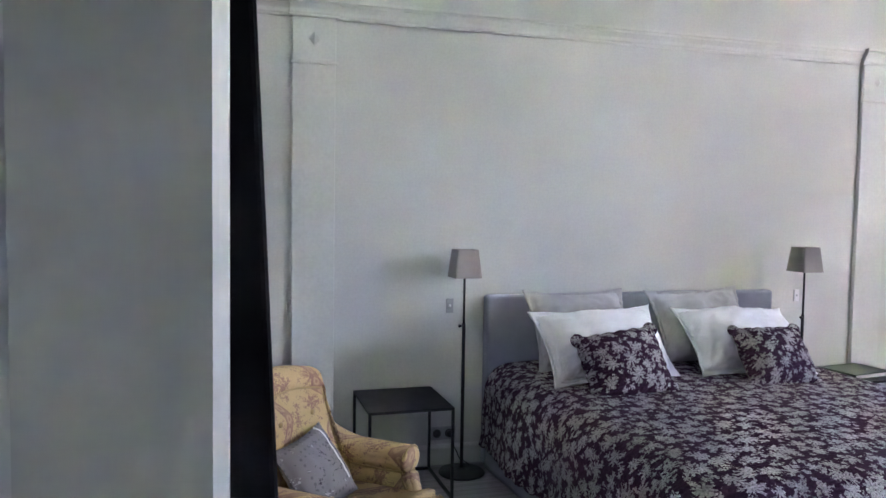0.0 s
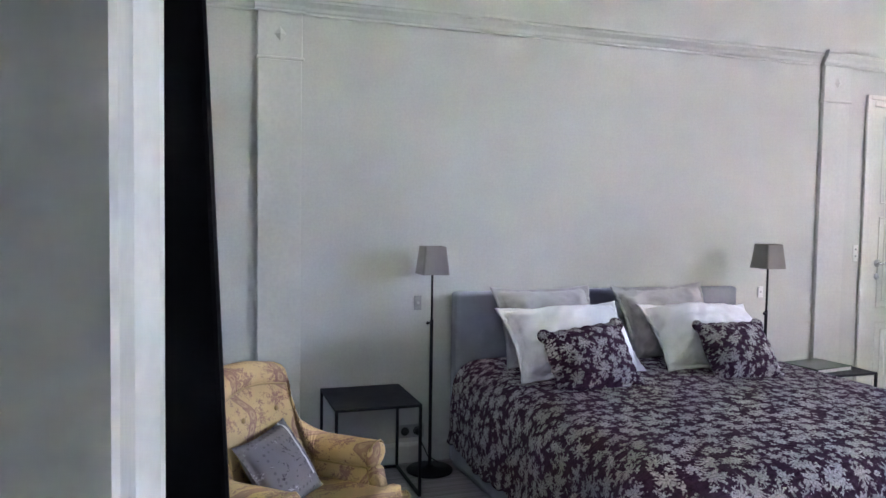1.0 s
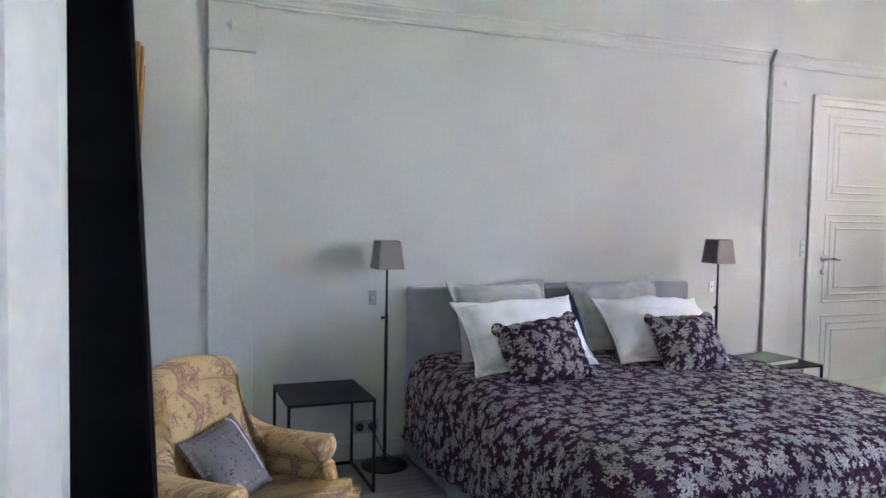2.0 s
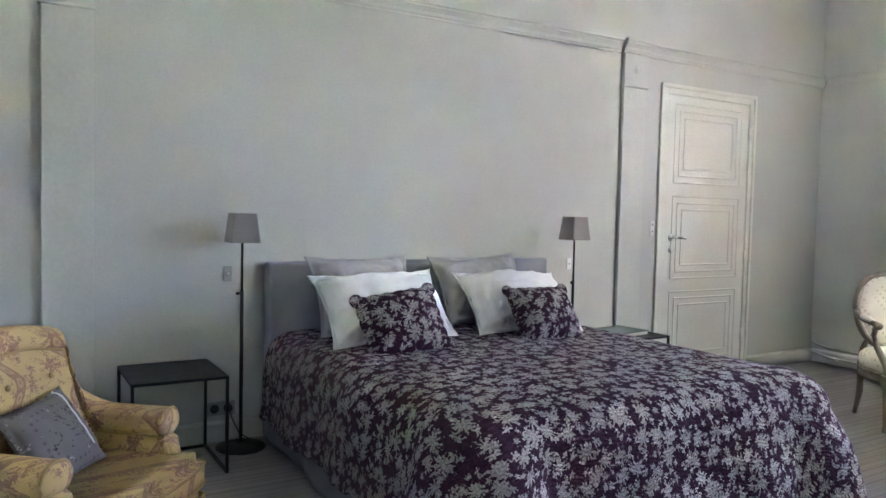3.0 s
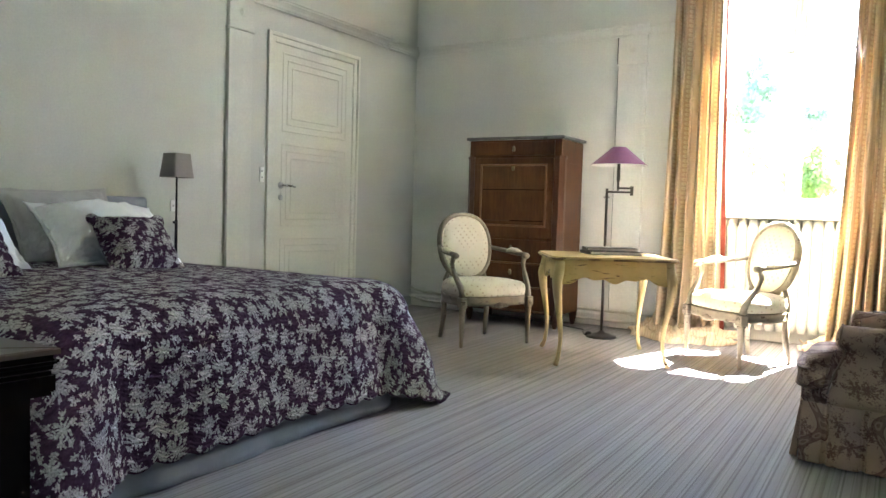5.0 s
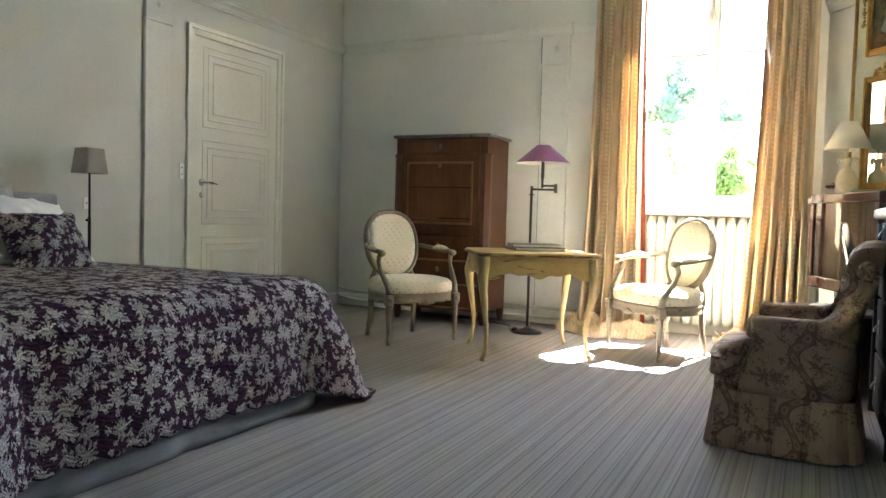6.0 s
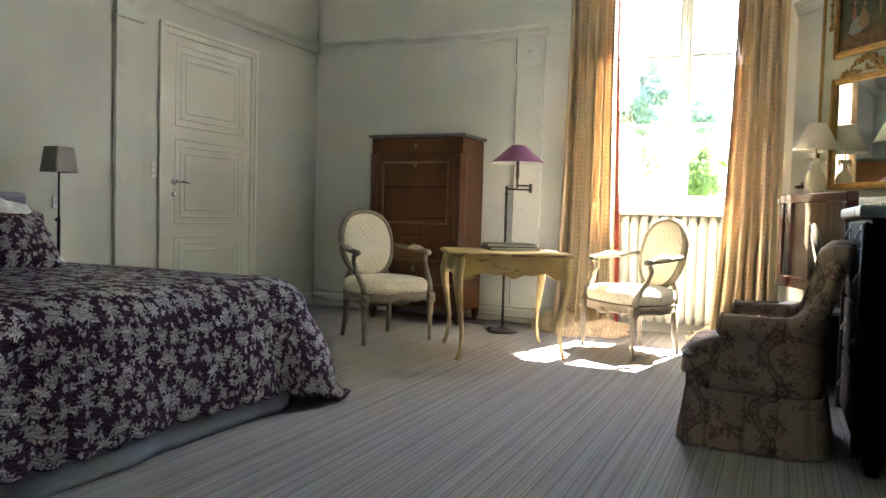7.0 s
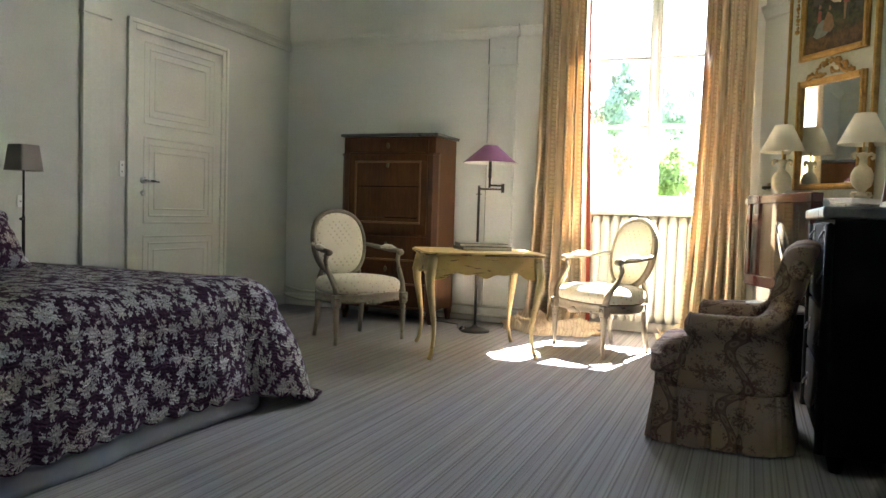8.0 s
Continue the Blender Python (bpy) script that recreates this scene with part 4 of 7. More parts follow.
def rounded_plan(x0, x1, y0, y1, r, n=10):
    """A rectangle whose two corners at the foot (y0) are rounded."""
    pts = [(x0, y1)]
    for cx, cy, a0 in ((x0 + r, y0 + r, 180), (x1 - r, y0 + r, 270)):
        pts += [(cx + r * math.cos(radians(a0 + 90 * k / n)), cy + r * math.sin(radians(a0 + 90 * k / n))) for k in range(n + 1)]
    return pts + [(x1, y1)]


bm = prism(bmesh.new(), rounded_plan(BX0 + 0.06, BX1 - 0.06, BY0 + 0.06, BY1 - 0.002, 0.28), lambda u, v, d: Vector((u, v, d)), 0.28, BTOP - 0.012)
bmesh.ops.bevel(bm, geom=[e for e in bm.edges if min(v.co.z for v in e.verts) > BTOP - 0.02], offset=0.09, segments=4, affect="EDGES")
part("mattress", bm, M_PILLOW_WHITE, bed, "white mattress under the quilt", True)
part("bed_base", prism(bmesh.new(), rounded_plan(BX0 + 0.05, BX1 - 0.05, BY0 + 0.05, BY1 - 0.002, 0.26), lambda u, v, d: Vector((u, v, d)), 0.05, 0.28), M_SKIRT, bed)

# the gathered skirt runs round three sides, with soft corners at the foot
SKIRT = [Vector((x, y, 0)) for x, y in rounded_plan(BX0 + 0.012, BX1 - 0.012, BY0 - 0.012, BY1 - 0.01, 0.27, 14)]
SKIRT_LEN = [0.0]
for p, q in zip(SKIRT, SKIRT[1:]):
    SKIRT_LEN.append(SKIRT_LEN[-1] + (q - p).length)


def skirt_at(u, v):
    s = u * SKIRT_LEN[-1]
    i = max(k for k in range(len(SKIRT) - 1) if SKIRT_LEN[k] <= s + 1e-9)
    p, q = SKIRT[i], SKIRT[i + 1]
    d = (q - p).normalized()
    out = Vector((d.y, -d.x, 0))
    if out.dot(p - Vector((2.36, 3.0, 0))) < 0:
        out = -out
    z = 0.30 * (1 - v) + 0.004
    fold = 0.012 * v * math.sin(s * 7 + 2.2) + 0.02 * v * max(0.0, math.sin(s * 4.3 + 4.4)) ** 8 - 0.014 * v * max(0.0, math.sin(s * 11 + 2.2)) ** 4
    return p + d * (s - SKIRT_LEN[i]) + out * (0.004 + 0.016 * v + fold) + Vector((0, 0, z)), (s, z)


ob = part("bed_skirt", sheet(300, 10, skirt_at), M_SKIRT, bed, smooth=True)
ob.modifiers.new("thick", "SOLIDIFY").thickness = 0.004

# the quilt: a flat cloth laid over the mattress, hanging over three sides
R_EDGE, FLAT, CORE = 0.15, 0.175, 0.30


def hang(s, slant):
    """How far out and down a cloth has gone after the length s past the core of the bed; slant: how far it leans out below the edge."""
    if s < FLAT:
        return s, 0.006 * (s / FLAT) ** 2
    s -= FLAT
    q = R_EDGE * math.pi / 2
    if s < q:
        a = s / R_EDGE
        return FLAT + R_EDGE * math.sin(a), 0.006 + R_EDGE * (1 - math.cos(a))
    return FLAT + R_EDGE + slant * (s - q), 0.006 + R_EDGE + math.sqrt(1 - slant * slant) * (s - q)


def quilt_at(u, v):
    side, foot = 0.69, 0.735
    x0, x1, y0 = BX0 + CORE, BX1 - CORE, BY0 + CORE
    scallop = lambda c: 0.020 * abs(math.sin(math.pi * c / 0.115))
    wide = x1 - x0 + 2 * side
    cx = x0 - side + u * wide
    deep = foot + (3.99 - y0)
    cy = 3.99 - v * deep
    du = x0 - cx if cx < x0 else (cx - x1 if cx > x1 else 0.0)
    dv = y0 - cy if cy < y0 else 0.0
    if dv > 0:
        dv *= 1 + scallop(cx) / foot
    if du > 0:
        du *= 1 + scallop(cy) / side
    ex, ey = min(max(cx, x0), x1), max(cy, y0)
    crown = 0.012 * math.sin(math.pi * (ex - x0) / (x1 - x0)) + 0.006 * noise.noise(Vector((cx * 2.2, cy * 2.2, 1.0)))
    z = BTOP + 0.012 + crown
    r = math.hypot(du, dv)
    if r > 0:
        sx = -1.0 if cx < x0 else 1.0
        ox, oy = sx * du / r, -dv / r
        both = (2 * du * dv / (r * r)) ** 1.5
        r = r if r < 0.93 else 0.93 + (r - 0.93) * 0.2
        out, down = hang(r, 0.11 + 0.47 * both)
        out += 0.10 * both * math.sin(math.pi * min(1.0, r / 0.85))
        share = dv * dv / (r * r)
        low = min(1.0, max(0.0, (r - FLAT) / 0.4))
        wob = 0.014 * (share * math.sin(cx * 9 + 1.3) + (1 - share) * math.sin(cy * 9 + 1.3)) + 0.014 * noise.noise(Vector((cx * 5, cy * 5, 7.0)))
        out += wob * low
        z -= down
        if z < 0.014:
            over = 0.014 - z
            out += over * 0.35
            z = 0.014 + 0.05 * math.sin(min(math.pi, over * 16)) + 0.012 * (0.5 + 0.5 * noise.noise(Vector((cx * 14, cy * 14, 2.0))))
        ex += ox * out
        ey += oy * out
        lift = (0.002 + 0.003 * low) * noise.noise(Vector((cx * 16, cy * 16, 3.0)))
        ex += ox * lift * low
        ey += oy * lift * low
        z += lift * (1 - low)
    else:
        z += 0.004 * noise.noise(Vector((cx * 9, cy * 9, 5.0))) + 0.002 * noise.noise(Vector((cx * 30, cy * 30, 9.0)))
    return Vector((ex, ey, z)), (cx, cy)


ob = part("quilt", sheet(230, 220, quilt_at), M_QUILT, smooth=True)
tagged(ob, "plum quilted bedspread with pale grey flowers and a scalloped hem", "bedspread")
solid = ob.modifiers.new("thick", "SOLIDIFY")
solid.thickness = 0.012
solid.offset = -1

hem = [quilt_at(0.0, a / 150)[0] for a in range(151)] + [quilt_at(a / 260, 1.0)[0] for a in range(1, 261)] + [quilt_at(1.0, 1 - a / 150)[0] for a in range(1, 151)]
part("bound_hem", tube(bmesh.new(), hem, 0.0065, 6), M_QUILT, ob, "scalloped bound hem", True)


def corner_pose(tl, tr, bl, br, lift=0.0):
    tl, tr, bl, br = (Vector(c) for c in (tl, tr, bl, br))
    centre = (tl + tr + bl + br) / 4
    x = ((tr - tl) + (br - bl)).normalized()
    y = ((tl - bl) + (tr - br)).normalized()
    n = x.cross(y).normalized()
    y = n.cross(x).normalized()
    m = Matrix((x, y, n)).transposed().to_4x4()
    m.translation = centre + n * lift
    return m, ((tr - tl).length + (br - bl).length) / 2, ((tl - bl).length + (tr - br).length) / 2


def puffed(w, h, t, seed, pinch=0.1, ears=0.0, n=44, flange=0.0, wrinkle=0.006):
    """A stuffed pillow in the plane z = 0: two sheets that meet at the seam."""
    bm = bmesh.new()
    uv = bm.loops.layers.uv.new("UVMap")
    sides = []
    for s in (1, -1):
        grid = []
        for a in range(n + 1):
            row = []
            for b in range(n + 1):
                u, v = 2 * a / n - 1, 2 * b / n - 1
                iw, ih = 1 - 2 * flange / w, 1 - 2 * flange / h
                fu, fv = min(1.0, abs(u) / iw), min(1.0, abs(v) / ih)
                full = max(0.0, (1 - fu ** 2.4)) ** 0.5 * max(0.0, (1 - fv ** 2.4)) ** 0.5
                bow = 1 - pinch * (1 - v * v) * abs(u) ** 3
                bow2 = 1 - pinch * (1 - u * u) * abs(v) ** 3
                px, py = u * w / 2 * bow, v * h / 2 * bow2
                if ears:
                    px += 0.006 * abs(math.sin(v * 9.4)) * abs(u) ** 8 * math.copysign(1, u)
                    py += 0.006 * abs(math.sin(u * 9.4)) * abs(v) ** 8 * math.copysign(1, v)
                z = s * (t / 2 * full + 0.002)
                z += wrinkle * noise.noise(Vector((px * 9 + seed, py * 9, s * 2.0))) * (0.3 + full) + wrinkle * 0.5 * noise.noise(Vector((px * 24 + seed, py * 24, s * 4.0)))
                row.append(bm.verts.new((px, py, z)))
            grid.append(row)
        sides.append(grid)
        for a in range(n):
            for b in range(n):
                q = (grid[a][b], grid[a + 1][b], grid[a + 1][b + 1], grid[a][b + 1])
                bm.faces.new(q if s > 0 else q[::-1])
    top, low = sides
    rim = [(a, 0) for a in range(n)] + [(n, b) for b in range(n)] + [(a, n) for a in range(n, 0, -1)] + [(0, b) for b in range(n, 0, -1)]
    for c in range(len(rim)):
        (a, b), (a2, b2) = rim[c], rim[(c + 1) % len(rim)]
        bm.faces.new((top[a][b], low[a][b], low[a2][b2], top[a2][b2]))
    bmesh.ops.recalc_face_normals(bm, faces=bm.faces[:])
    for f in bm.faces:
        for loop in f.loops:
            loop[uv].uv = (loop.vert.co.x + seed * 0.37, loop.vert.co.y + seed * 0.11)
    return bm


def corner_tab(r, seed):
    bm = bmesh.new()
    uv = bm.loops.layers.uv.new("UVMap")
    made = bmesh.ops.create_icosphere(bm, subdivisions=3, radius=r)["verts"]
    for v in made:
        v.co.z *= 0.42
    for f in bm.faces:
        for loop in f.loops:
            loop[uv].uv = (loop.vert.co.x * 1.5 + seed * 0.37, loop.vert.co.y * 1.5)
    return bm


def pillow(name, label, corners, t, material, seed, group, lift=0.0, grow=1.0, **kw):
    m, w, h = corner_pose(*corners, lift=lift)
    ob = part(name, puffed(w * grow, h * grow, t, seed, **kw), material, smooth=True)
    ob.matrix_world = m
    tagged(ob, label, "pillow" if "pillow" in name else "cushion", group)
    r = kw.get("ears", 0.0)
    if r:
        for sx in (-1, 1):
            for sy in (-1, 1):
                bm = corner_tab(r, seed + sx + 2 * sy)
                bmesh.ops.translate(bm, vec=(sx * (w * grow / 2 - r * 0.35), sy * (h * grow / 2 - r * 0.35), 0), verts=bm.verts[:])
                part("corner_tab", bm, material, ob, smooth=True)
    return ob


pillow("pillow", "square grey linen pillow leaning on the headboard", ((1.575, 3.955, 1.0), (2.215, 3.955, 1.005), (1.60, 3.70, 0.59), (2.20, 3.70, 0.59)), 0.2, M_PILLOW_GREY, 1, "grey pillows", flange=0.03, wrinkle=0.02)
pillow("pillow", "square grey linen pillow with a crumpled top edge", ((2.325, 3.92, 0.985), (2.985, 3.955, 1.02), (2.36, 3.70, 0.59), (2.98, 3.70, 0.59)), 0.2, M_PILLOW_GREY, 5, "grey pillows", flange=0.03, wrinkle=0.022)
pillow("pillow", "white cotton pillow with a flat stitched border", ((1.545, 3.66, 0.915), (2.265, 3.72, 0.94), (1.475, 3.38, 0.60), (2.215, 3.40, 0.60)), 0.30, M_PILLOW_WHITE, 9, "white pillows", flange=0.035, wrinkle=0.02)
pillow("pillow", "white cotton pillow with a flat stitched border", ((2.378, 3.72, 0.928), (3.08, 3.68, 0.895), (2.335, 3.36, 0.60), (3.06, 3.36, 0.60)), 0.30, M_PILLOW_WHITE, 13, "white pillows", flange=0.035, wrinkle=0.02)
pillow("cushion", "small plum floral cushion with rounded corner tabs", ((1.575, 3.36, 0.805), (1.97, 3.33, 0.89), (1.68, 3.175, 0.59), (2.10, 3.18, 0.605)), 0.19, M_QUILT, 17, "floral cushions", ears=0.036, pinch=0.0, flange=0.012, wrinkle=0.008)
pillow("cushion", "small plum floral cushion with rounded corner tabs", ((2.475, 3.36, 0.853), (2.90, 3.36, 0.848), (2.52, 3.17, 0.59), (2.895, 3.17, 0.59)), 0.19, M_QUILT, 21, "floral cushions", ears=0.036, pinch=0.0, flange=0.012, wrinkle=0.008)


# ---- bedside tables, lamps, sockets ----
def side_table(x0, x1, y0, y1, z):
    root = thing("bedside_table", "black steel bedside table with a thin top and slim legs", "side table", "bedside tables")
    s = 0.014
    part("tabletop", B(x0, x1, y0, y1, z - 0.014, z, 0.0015, 1), M_BLACK_METAL, root)
    for x in (x0, x1 - s):
        for y in (y0, y1 - s):
            part("leg", B(x, x + s, y, y + s, 0.0, z - 0.014, 0.001, 1), M_BLACK_METAL, root)
    for x in (x0, x1 - s):
        part("foot_rail", B(x, x + s, y0 + s, y1 - s, 0.0, s, 0.001, 1), M_BLACK_METAL, root)
    part("foot_rail", B(x0 + s, x1 - s, y1 - s, y1, 0.0, s, 0.001, 1), M_BLACK_METAL, root)
    return root


side_table(0.668, 1.1, 3.61, 4.06, 0.465)
side_table(3.60, 4.085, 3.64, 4.07, 0.452)


def bedside_lamp(x, y, top):
    root = thing("floor_lamp", "slim black floor lamp with a square taupe shade, unlit", "lamp", "bedside floor lamps", at=pose(x, y, 0))
    part("base", lathe(bmesh.new(), [(0.0, 0), (0.125, 0), (0.128, 0.006), (0.122, 0.013), (0.03, 0.02), (0.014, 0.032), (0.0, 0.034)], 36), M_BLACK_METAL, root, smooth=True)
    part("pole", tube(bmesh.new(), [(0, 0, 0.02), (0, 0, 0.83)], 0.0095, 10), M_BLACK_METAL, root, smooth=True)
    part("upper_pole", tube(bmesh.new(), [(0, 0, 0.83), (0, 0, top - 0.03)], 0.0062, 10), M_BLACK_METAL, root, smooth=True)
    part("knob", tube(bmesh.new(), [(0, 0, 0.815), (-0.022, -0.012, 0.815), (-0.03, -0.017, 0.815)], [0.005, 0.006, 0.009], 8), M_BLACK_METAL, root, smooth=True)
    h, t, z0, z1 = 0.077, 0.06, top - 0.15, top
    bm = bmesh.new()

    def ring(half, z):
        r = half * 0.16
        pts = []
        for cx, cy, a0 in ((1, 1, 0), (-1, 1, 90), (-1, -1, 180), (1, -1, 270)):
            for k in range(4):
                a = radians(a0 + 30 * k)
                pts.append(bm.verts.new((cx * (half - r) + r * math.cos(a), cy * (half - r) + r * math.sin(a), z)))
        return pts

    lo, hi = ring(h, z0), ring(t, z1)
    for a in range(16):
        bm.faces.new((lo[a], lo[(a + 1) % 16], hi[(a + 1) % 16], hi[a]))
    shade = part("shade", bm, M_SHADE, root, "square tapered taupe fabric shade")
    shade.modifiers.new("thick", "SOLIDIFY").thickness = 0.003
    bm = bmesh.new()
    for a in (0, 90, 180, 270):
        c, s = math.cos(radians(a)), math.sin(radians(a))
        tube(bm, [(0, 0, top - 0.03), (c * t * 0.98, s * t * 0.98, top - 0.012)], 0.002, 6)
    part("shade_carrier", bm, M_BLACK_METAL, root)
    return root


bedside_lamp(1.252, 3.955, 1.228)
bedside_lamp(3.412, 3.87, 1.245)


def wall_plate(name, label, x, z, w, h, material, marks, dark):
    root = thing(name, label, "socket" if "socket" in name else "switch", kind="structure")
    part("plate", B(x - w / 2, x + w / 2, NORTH - 0.008, NORTH, z - h / 2, z + h / 2, 0.002), material, root)
    for dx, dz, r in marks:
        bm = lathe(bmesh.new(), [(0.0, 0), (r, 0), (r, 0.003), (0, 0.003)], 16)
        bmesh.ops.rotate(bm, cent=(0, 0, 0), matrix=Matrix.Rotation(radians(90), 3, "X"), verts=bm.verts[:])
        bmesh.ops.translate(bm, vec=(x + dx, NORTH - 0.0075, z + dz), verts=bm.verts[:])
        part("socket_hole" if "socket" in name else "toggle", bm, dark, root, smooth=True)
    return root


wall_plate("light_switch", "brushed grey metal light switch on the wall", 1.22, 0.903, 0.042, 0.08, M_GREY_PLATE, [(0, 0, 0.008)], M_CHROME)
wall_plate("light_switch", "white light switch on the wall", 3.58, 0.917, 0.04, 0.075, M_WHITE_PLASTIC, [(0, 0, 0.006)], M_GREY_PLATE)
wall_plate("light_switch", "tall white double light switch beside the door", 4.378, 1.171, 0.042, 0.112, M_WHITE_PLASTIC, [(0, 0.026, 0.007), (0, -0.022, 0.007)], M_GREY_PLATE)
wall_plate("wall_socket", "grey double wall socket with a black plug", 1.19, 0.178, 0.15, 0.075, M_GREY_PLATE, [(-0.036, 0, 0.024), (0.036, 0, 0.024)], M_DARK_PLASTIC)
bm = lathe(bmesh.new(), [(0.0, 0), (0.019, 0), (0.021, 0.02), (0.012, 0.04), (0, 0.04)], 14)
bmesh.ops.rotate(bm, cent=(0, 0, 0), matrix=Matrix.Rotation(radians(90), 3, "X"), verts=bm.verts[:])
bmesh.ops.translate(bm, vec=(1.226, NORTH - 0.0105, 0.178), verts=bm.verts[:])
tube(bm, [(1.226, NORTH - 0.045, 0.175), (1.235, NORTH - 0.06, 0.13), (1.27, NORTH - 0.07, 0.05), (1.33, NORTH - 0.09, 0.01), (1.37, NORTH - 0.16, 0.006), (1.34, NORTH - 0.22, 0.006), (1.27, NORTH - 0.2, 0.016)], 0.0035, 6)
tagged(part("power_cord", bm, M_DARK_PLASTIC, smooth=True), "black plug and cord of the bedside lamp", "cord")


# ---- the upholstered armchairs ----
def armchair(cloth, edge, label):
    """Local axes: the front is +y, the seat's middle is the origin."""
    root = thing("armchair", label, "armchair", "toile armchairs")
    HALF, FRONT, BACK, BOW, TURN = 0.297, 0.132, -0.19, 0.015, 0.105
    arc = [Vector((HALF, FRONT + (BACK + TURN - FRONT) * a / 12, 0)) for a in range(12)]
    arc += [Vector((HALF - TURN + TURN * math.cos(math.pi * a / 20), BACK + TURN - TURN * math.sin(math.pi * a / 20), 0)) for a in range(10)]
    wide = HALF - TURN
    arc += [Vector((wide - 2 * wide * a / 20, BACK - BOW * math.sin(math.pi * a / 20), 0)) for a in range(11)]
    arc += [Vector((-p.x, p.y, 0)) for p in reversed(arc[:-1])]
    cum = [0.0]
    for p, q in zip(arc, arc[1:]):
        cum.append(cum[-1] + (q - p).length)
    total = cum[-1]

    def plan(s):
        """Along the middle of the padded wall, from one arm's front round the back to the other's: the place and the outward normal."""
        i = max(k for k in range(len(arc) - 1) if cum[k] <= s + 1e-9)
        p, q = arc[i], arc[i + 1]
        d = (q - p).normalized()
        return p + d * (s - cum[i]), Vector((-d.y, d.x, 0)) * (1 if Vector((-d.y, d.x, 0)).dot(p - Vector((0, 0.1, 0))) > 0 else -1)

    def rise(s):
        """0 on the arm, 1 once the wall has reached the back's height."""
        e = min(s, total - s)
        q = min(1.0, max(0.0, (e - 0.2) / 0.17))
        return 1 - (1 - q ** 2.0) ** 0.55, e

    def top_of(s):
        k, e = rise(s)
        mid = min(1.0, max(0.0, (e - 0.35) / (total / 2 - 0.35)))
        return 0.54 + 0.28 * k + 0.032 * math.sin(mid * math.pi / 2)

    # the wall's section: out from its middle, height in three stretches (0 foot, 1 under the roll, 2 top)
    prof = [(-0.045, 0.0), (-0.048, 0.3), (-0.05, 0.6), (-0.05, 0.85), (-0.046, 1.0), (-0.056, 1.1), (-0.064, 1.4), (-0.06, 1.72), (-0.042, 1.92), (-0.01, 2.0), (0.024, 1.96), (0.046, 1.78), (0.055, 1.5), (0.05, 1.2), (0.036, 1.03), (0.034, 0.85), (0.034, 0.6), (0.034, 0.3), (0.034, 0.0)]

    def section(s):
        p, n = plan(s)
        k, e = rise(s)
        t = top_of(s)
        roll = 0.092 - 0.014 * k
        fore = max(0.0, 1 - e / 0.16) ** 2
        ring = []
        for o, f in prof:
            z = 0.2 + (t - roll - 0.2) * f if f <= 1 else t - roll + roll * (f - 1)
            pad = 0.012 * k * math.sin(math.pi * min(1.0, f)) if o < 0 and f <= 1 else 0.0
            lean = 0.07 * max(0.0, z - 0.5) / 0.32
            low = min(1.0, max(0.0, (t - roll + 0.01 - z) / 0.18))
            flare = (0.055 * low * low * (3 - 2 * low) + (0.018 if f > 1.05 else 0.0)) * fore
            q = p + n * (o - pad) + Vector((0, flare, z))
            ring.append(q - Vector((0, lean, 0)) * min(1.0, max(0.0, e - 0.17) / 0.12))
        return ring

    steps = 200
    bm = bmesh.new()
    rings = [[bm.verts.new(q) for q in section(total * a / steps)] for a in range(steps + 1)]
    m = len(prof)
    for a in range(steps):
        for b in range(m):
            bm.faces.new((rings[a][b], rings[a][(b + 1) % m], rings[a + 1][(b + 1) % m], rings[a + 1][b]))
    bm.faces.new(rings[0])
    bm.faces.new(rings[-1])
    bmesh.ops.recalc_face_normals(bm, faces=bm.faces[:])
    part("arms_and_back", bm, cloth, root, smooth=True)
    # piping along the seam under the roll, round the whole inside
    part("piping", tube(bmesh.new(), [section(total * a / steps)[4] + Vector((0, 0, 0.002)) for a in range(steps + 1)], 0.0065, 8), edge, root, smooth=True)
    # padded fronts of the arms: the roll turns down in front
    for s0 in (0.0, total):
        ring = section(s0)
        part("arm_piping", tube(bmesh.new(), [q + Vector((0, 0.002, 0)) for q in ring[:-1]], 0.0052, 6), edge, root, smooth=True)
        c = ring[9]
        bm = bmesh.new()
        for v in bmesh.ops.create_uvsphere(bm, u_segments=20, v_segments=12, radius=1.0)["verts"]:
            v.co = Vector((c.x + math.copysign(0.002, c.x) + v.co.x * 0.068, c.y + v.co.y * 0.026 - 0.002, c.z - 0.05 + v.co.z * 0.048))
        part("arm_roll_end", bm, cloth, root, smooth=True)
        x = c.x
        bm = bmesh.new()
        outline = [(-0.038, 0.25), (-0.046, 0.3), (-0.04, 0.4), (-0.044, 0.45), (0.036, 0.45), (0.03, 0.4), (0.032, 0.3), (0.032, 0.25)]
        prism(bm, [(x + math.copysign(1, x) * u, z) for u, z in outline], lambda u, v, d: Vector((u, d + 0.055 * min(1.0, max(0.0, (0.45 - v) / 0.18)), v)), 0.12, 0.172)
        bmesh.ops.bevel(bm, geom=bm.edges[:], offset=0.012, segments=3, affect="EDGES")
        part("arm_front", bm, cloth, root, smooth=True)
    # scrolled ends of the wings, where the roll of the back begins
    for s0 in (0.366, total - 0.366):
        c = section(s0)[9]
        bm = bmesh.new()
        for v in bmesh.ops.create_uvsphere(bm, u_segments=18, v_segments=12, radius=1.0)["verts"]:
            v.co = Vector((c.x + v.co.x * 0.052, c.y - 0.006 + v.co.y * 0.034, c.z - 0.041 + v.co.z * 0.042))
        part("wing_roll_end", bm, cloth, root, smooth=True)
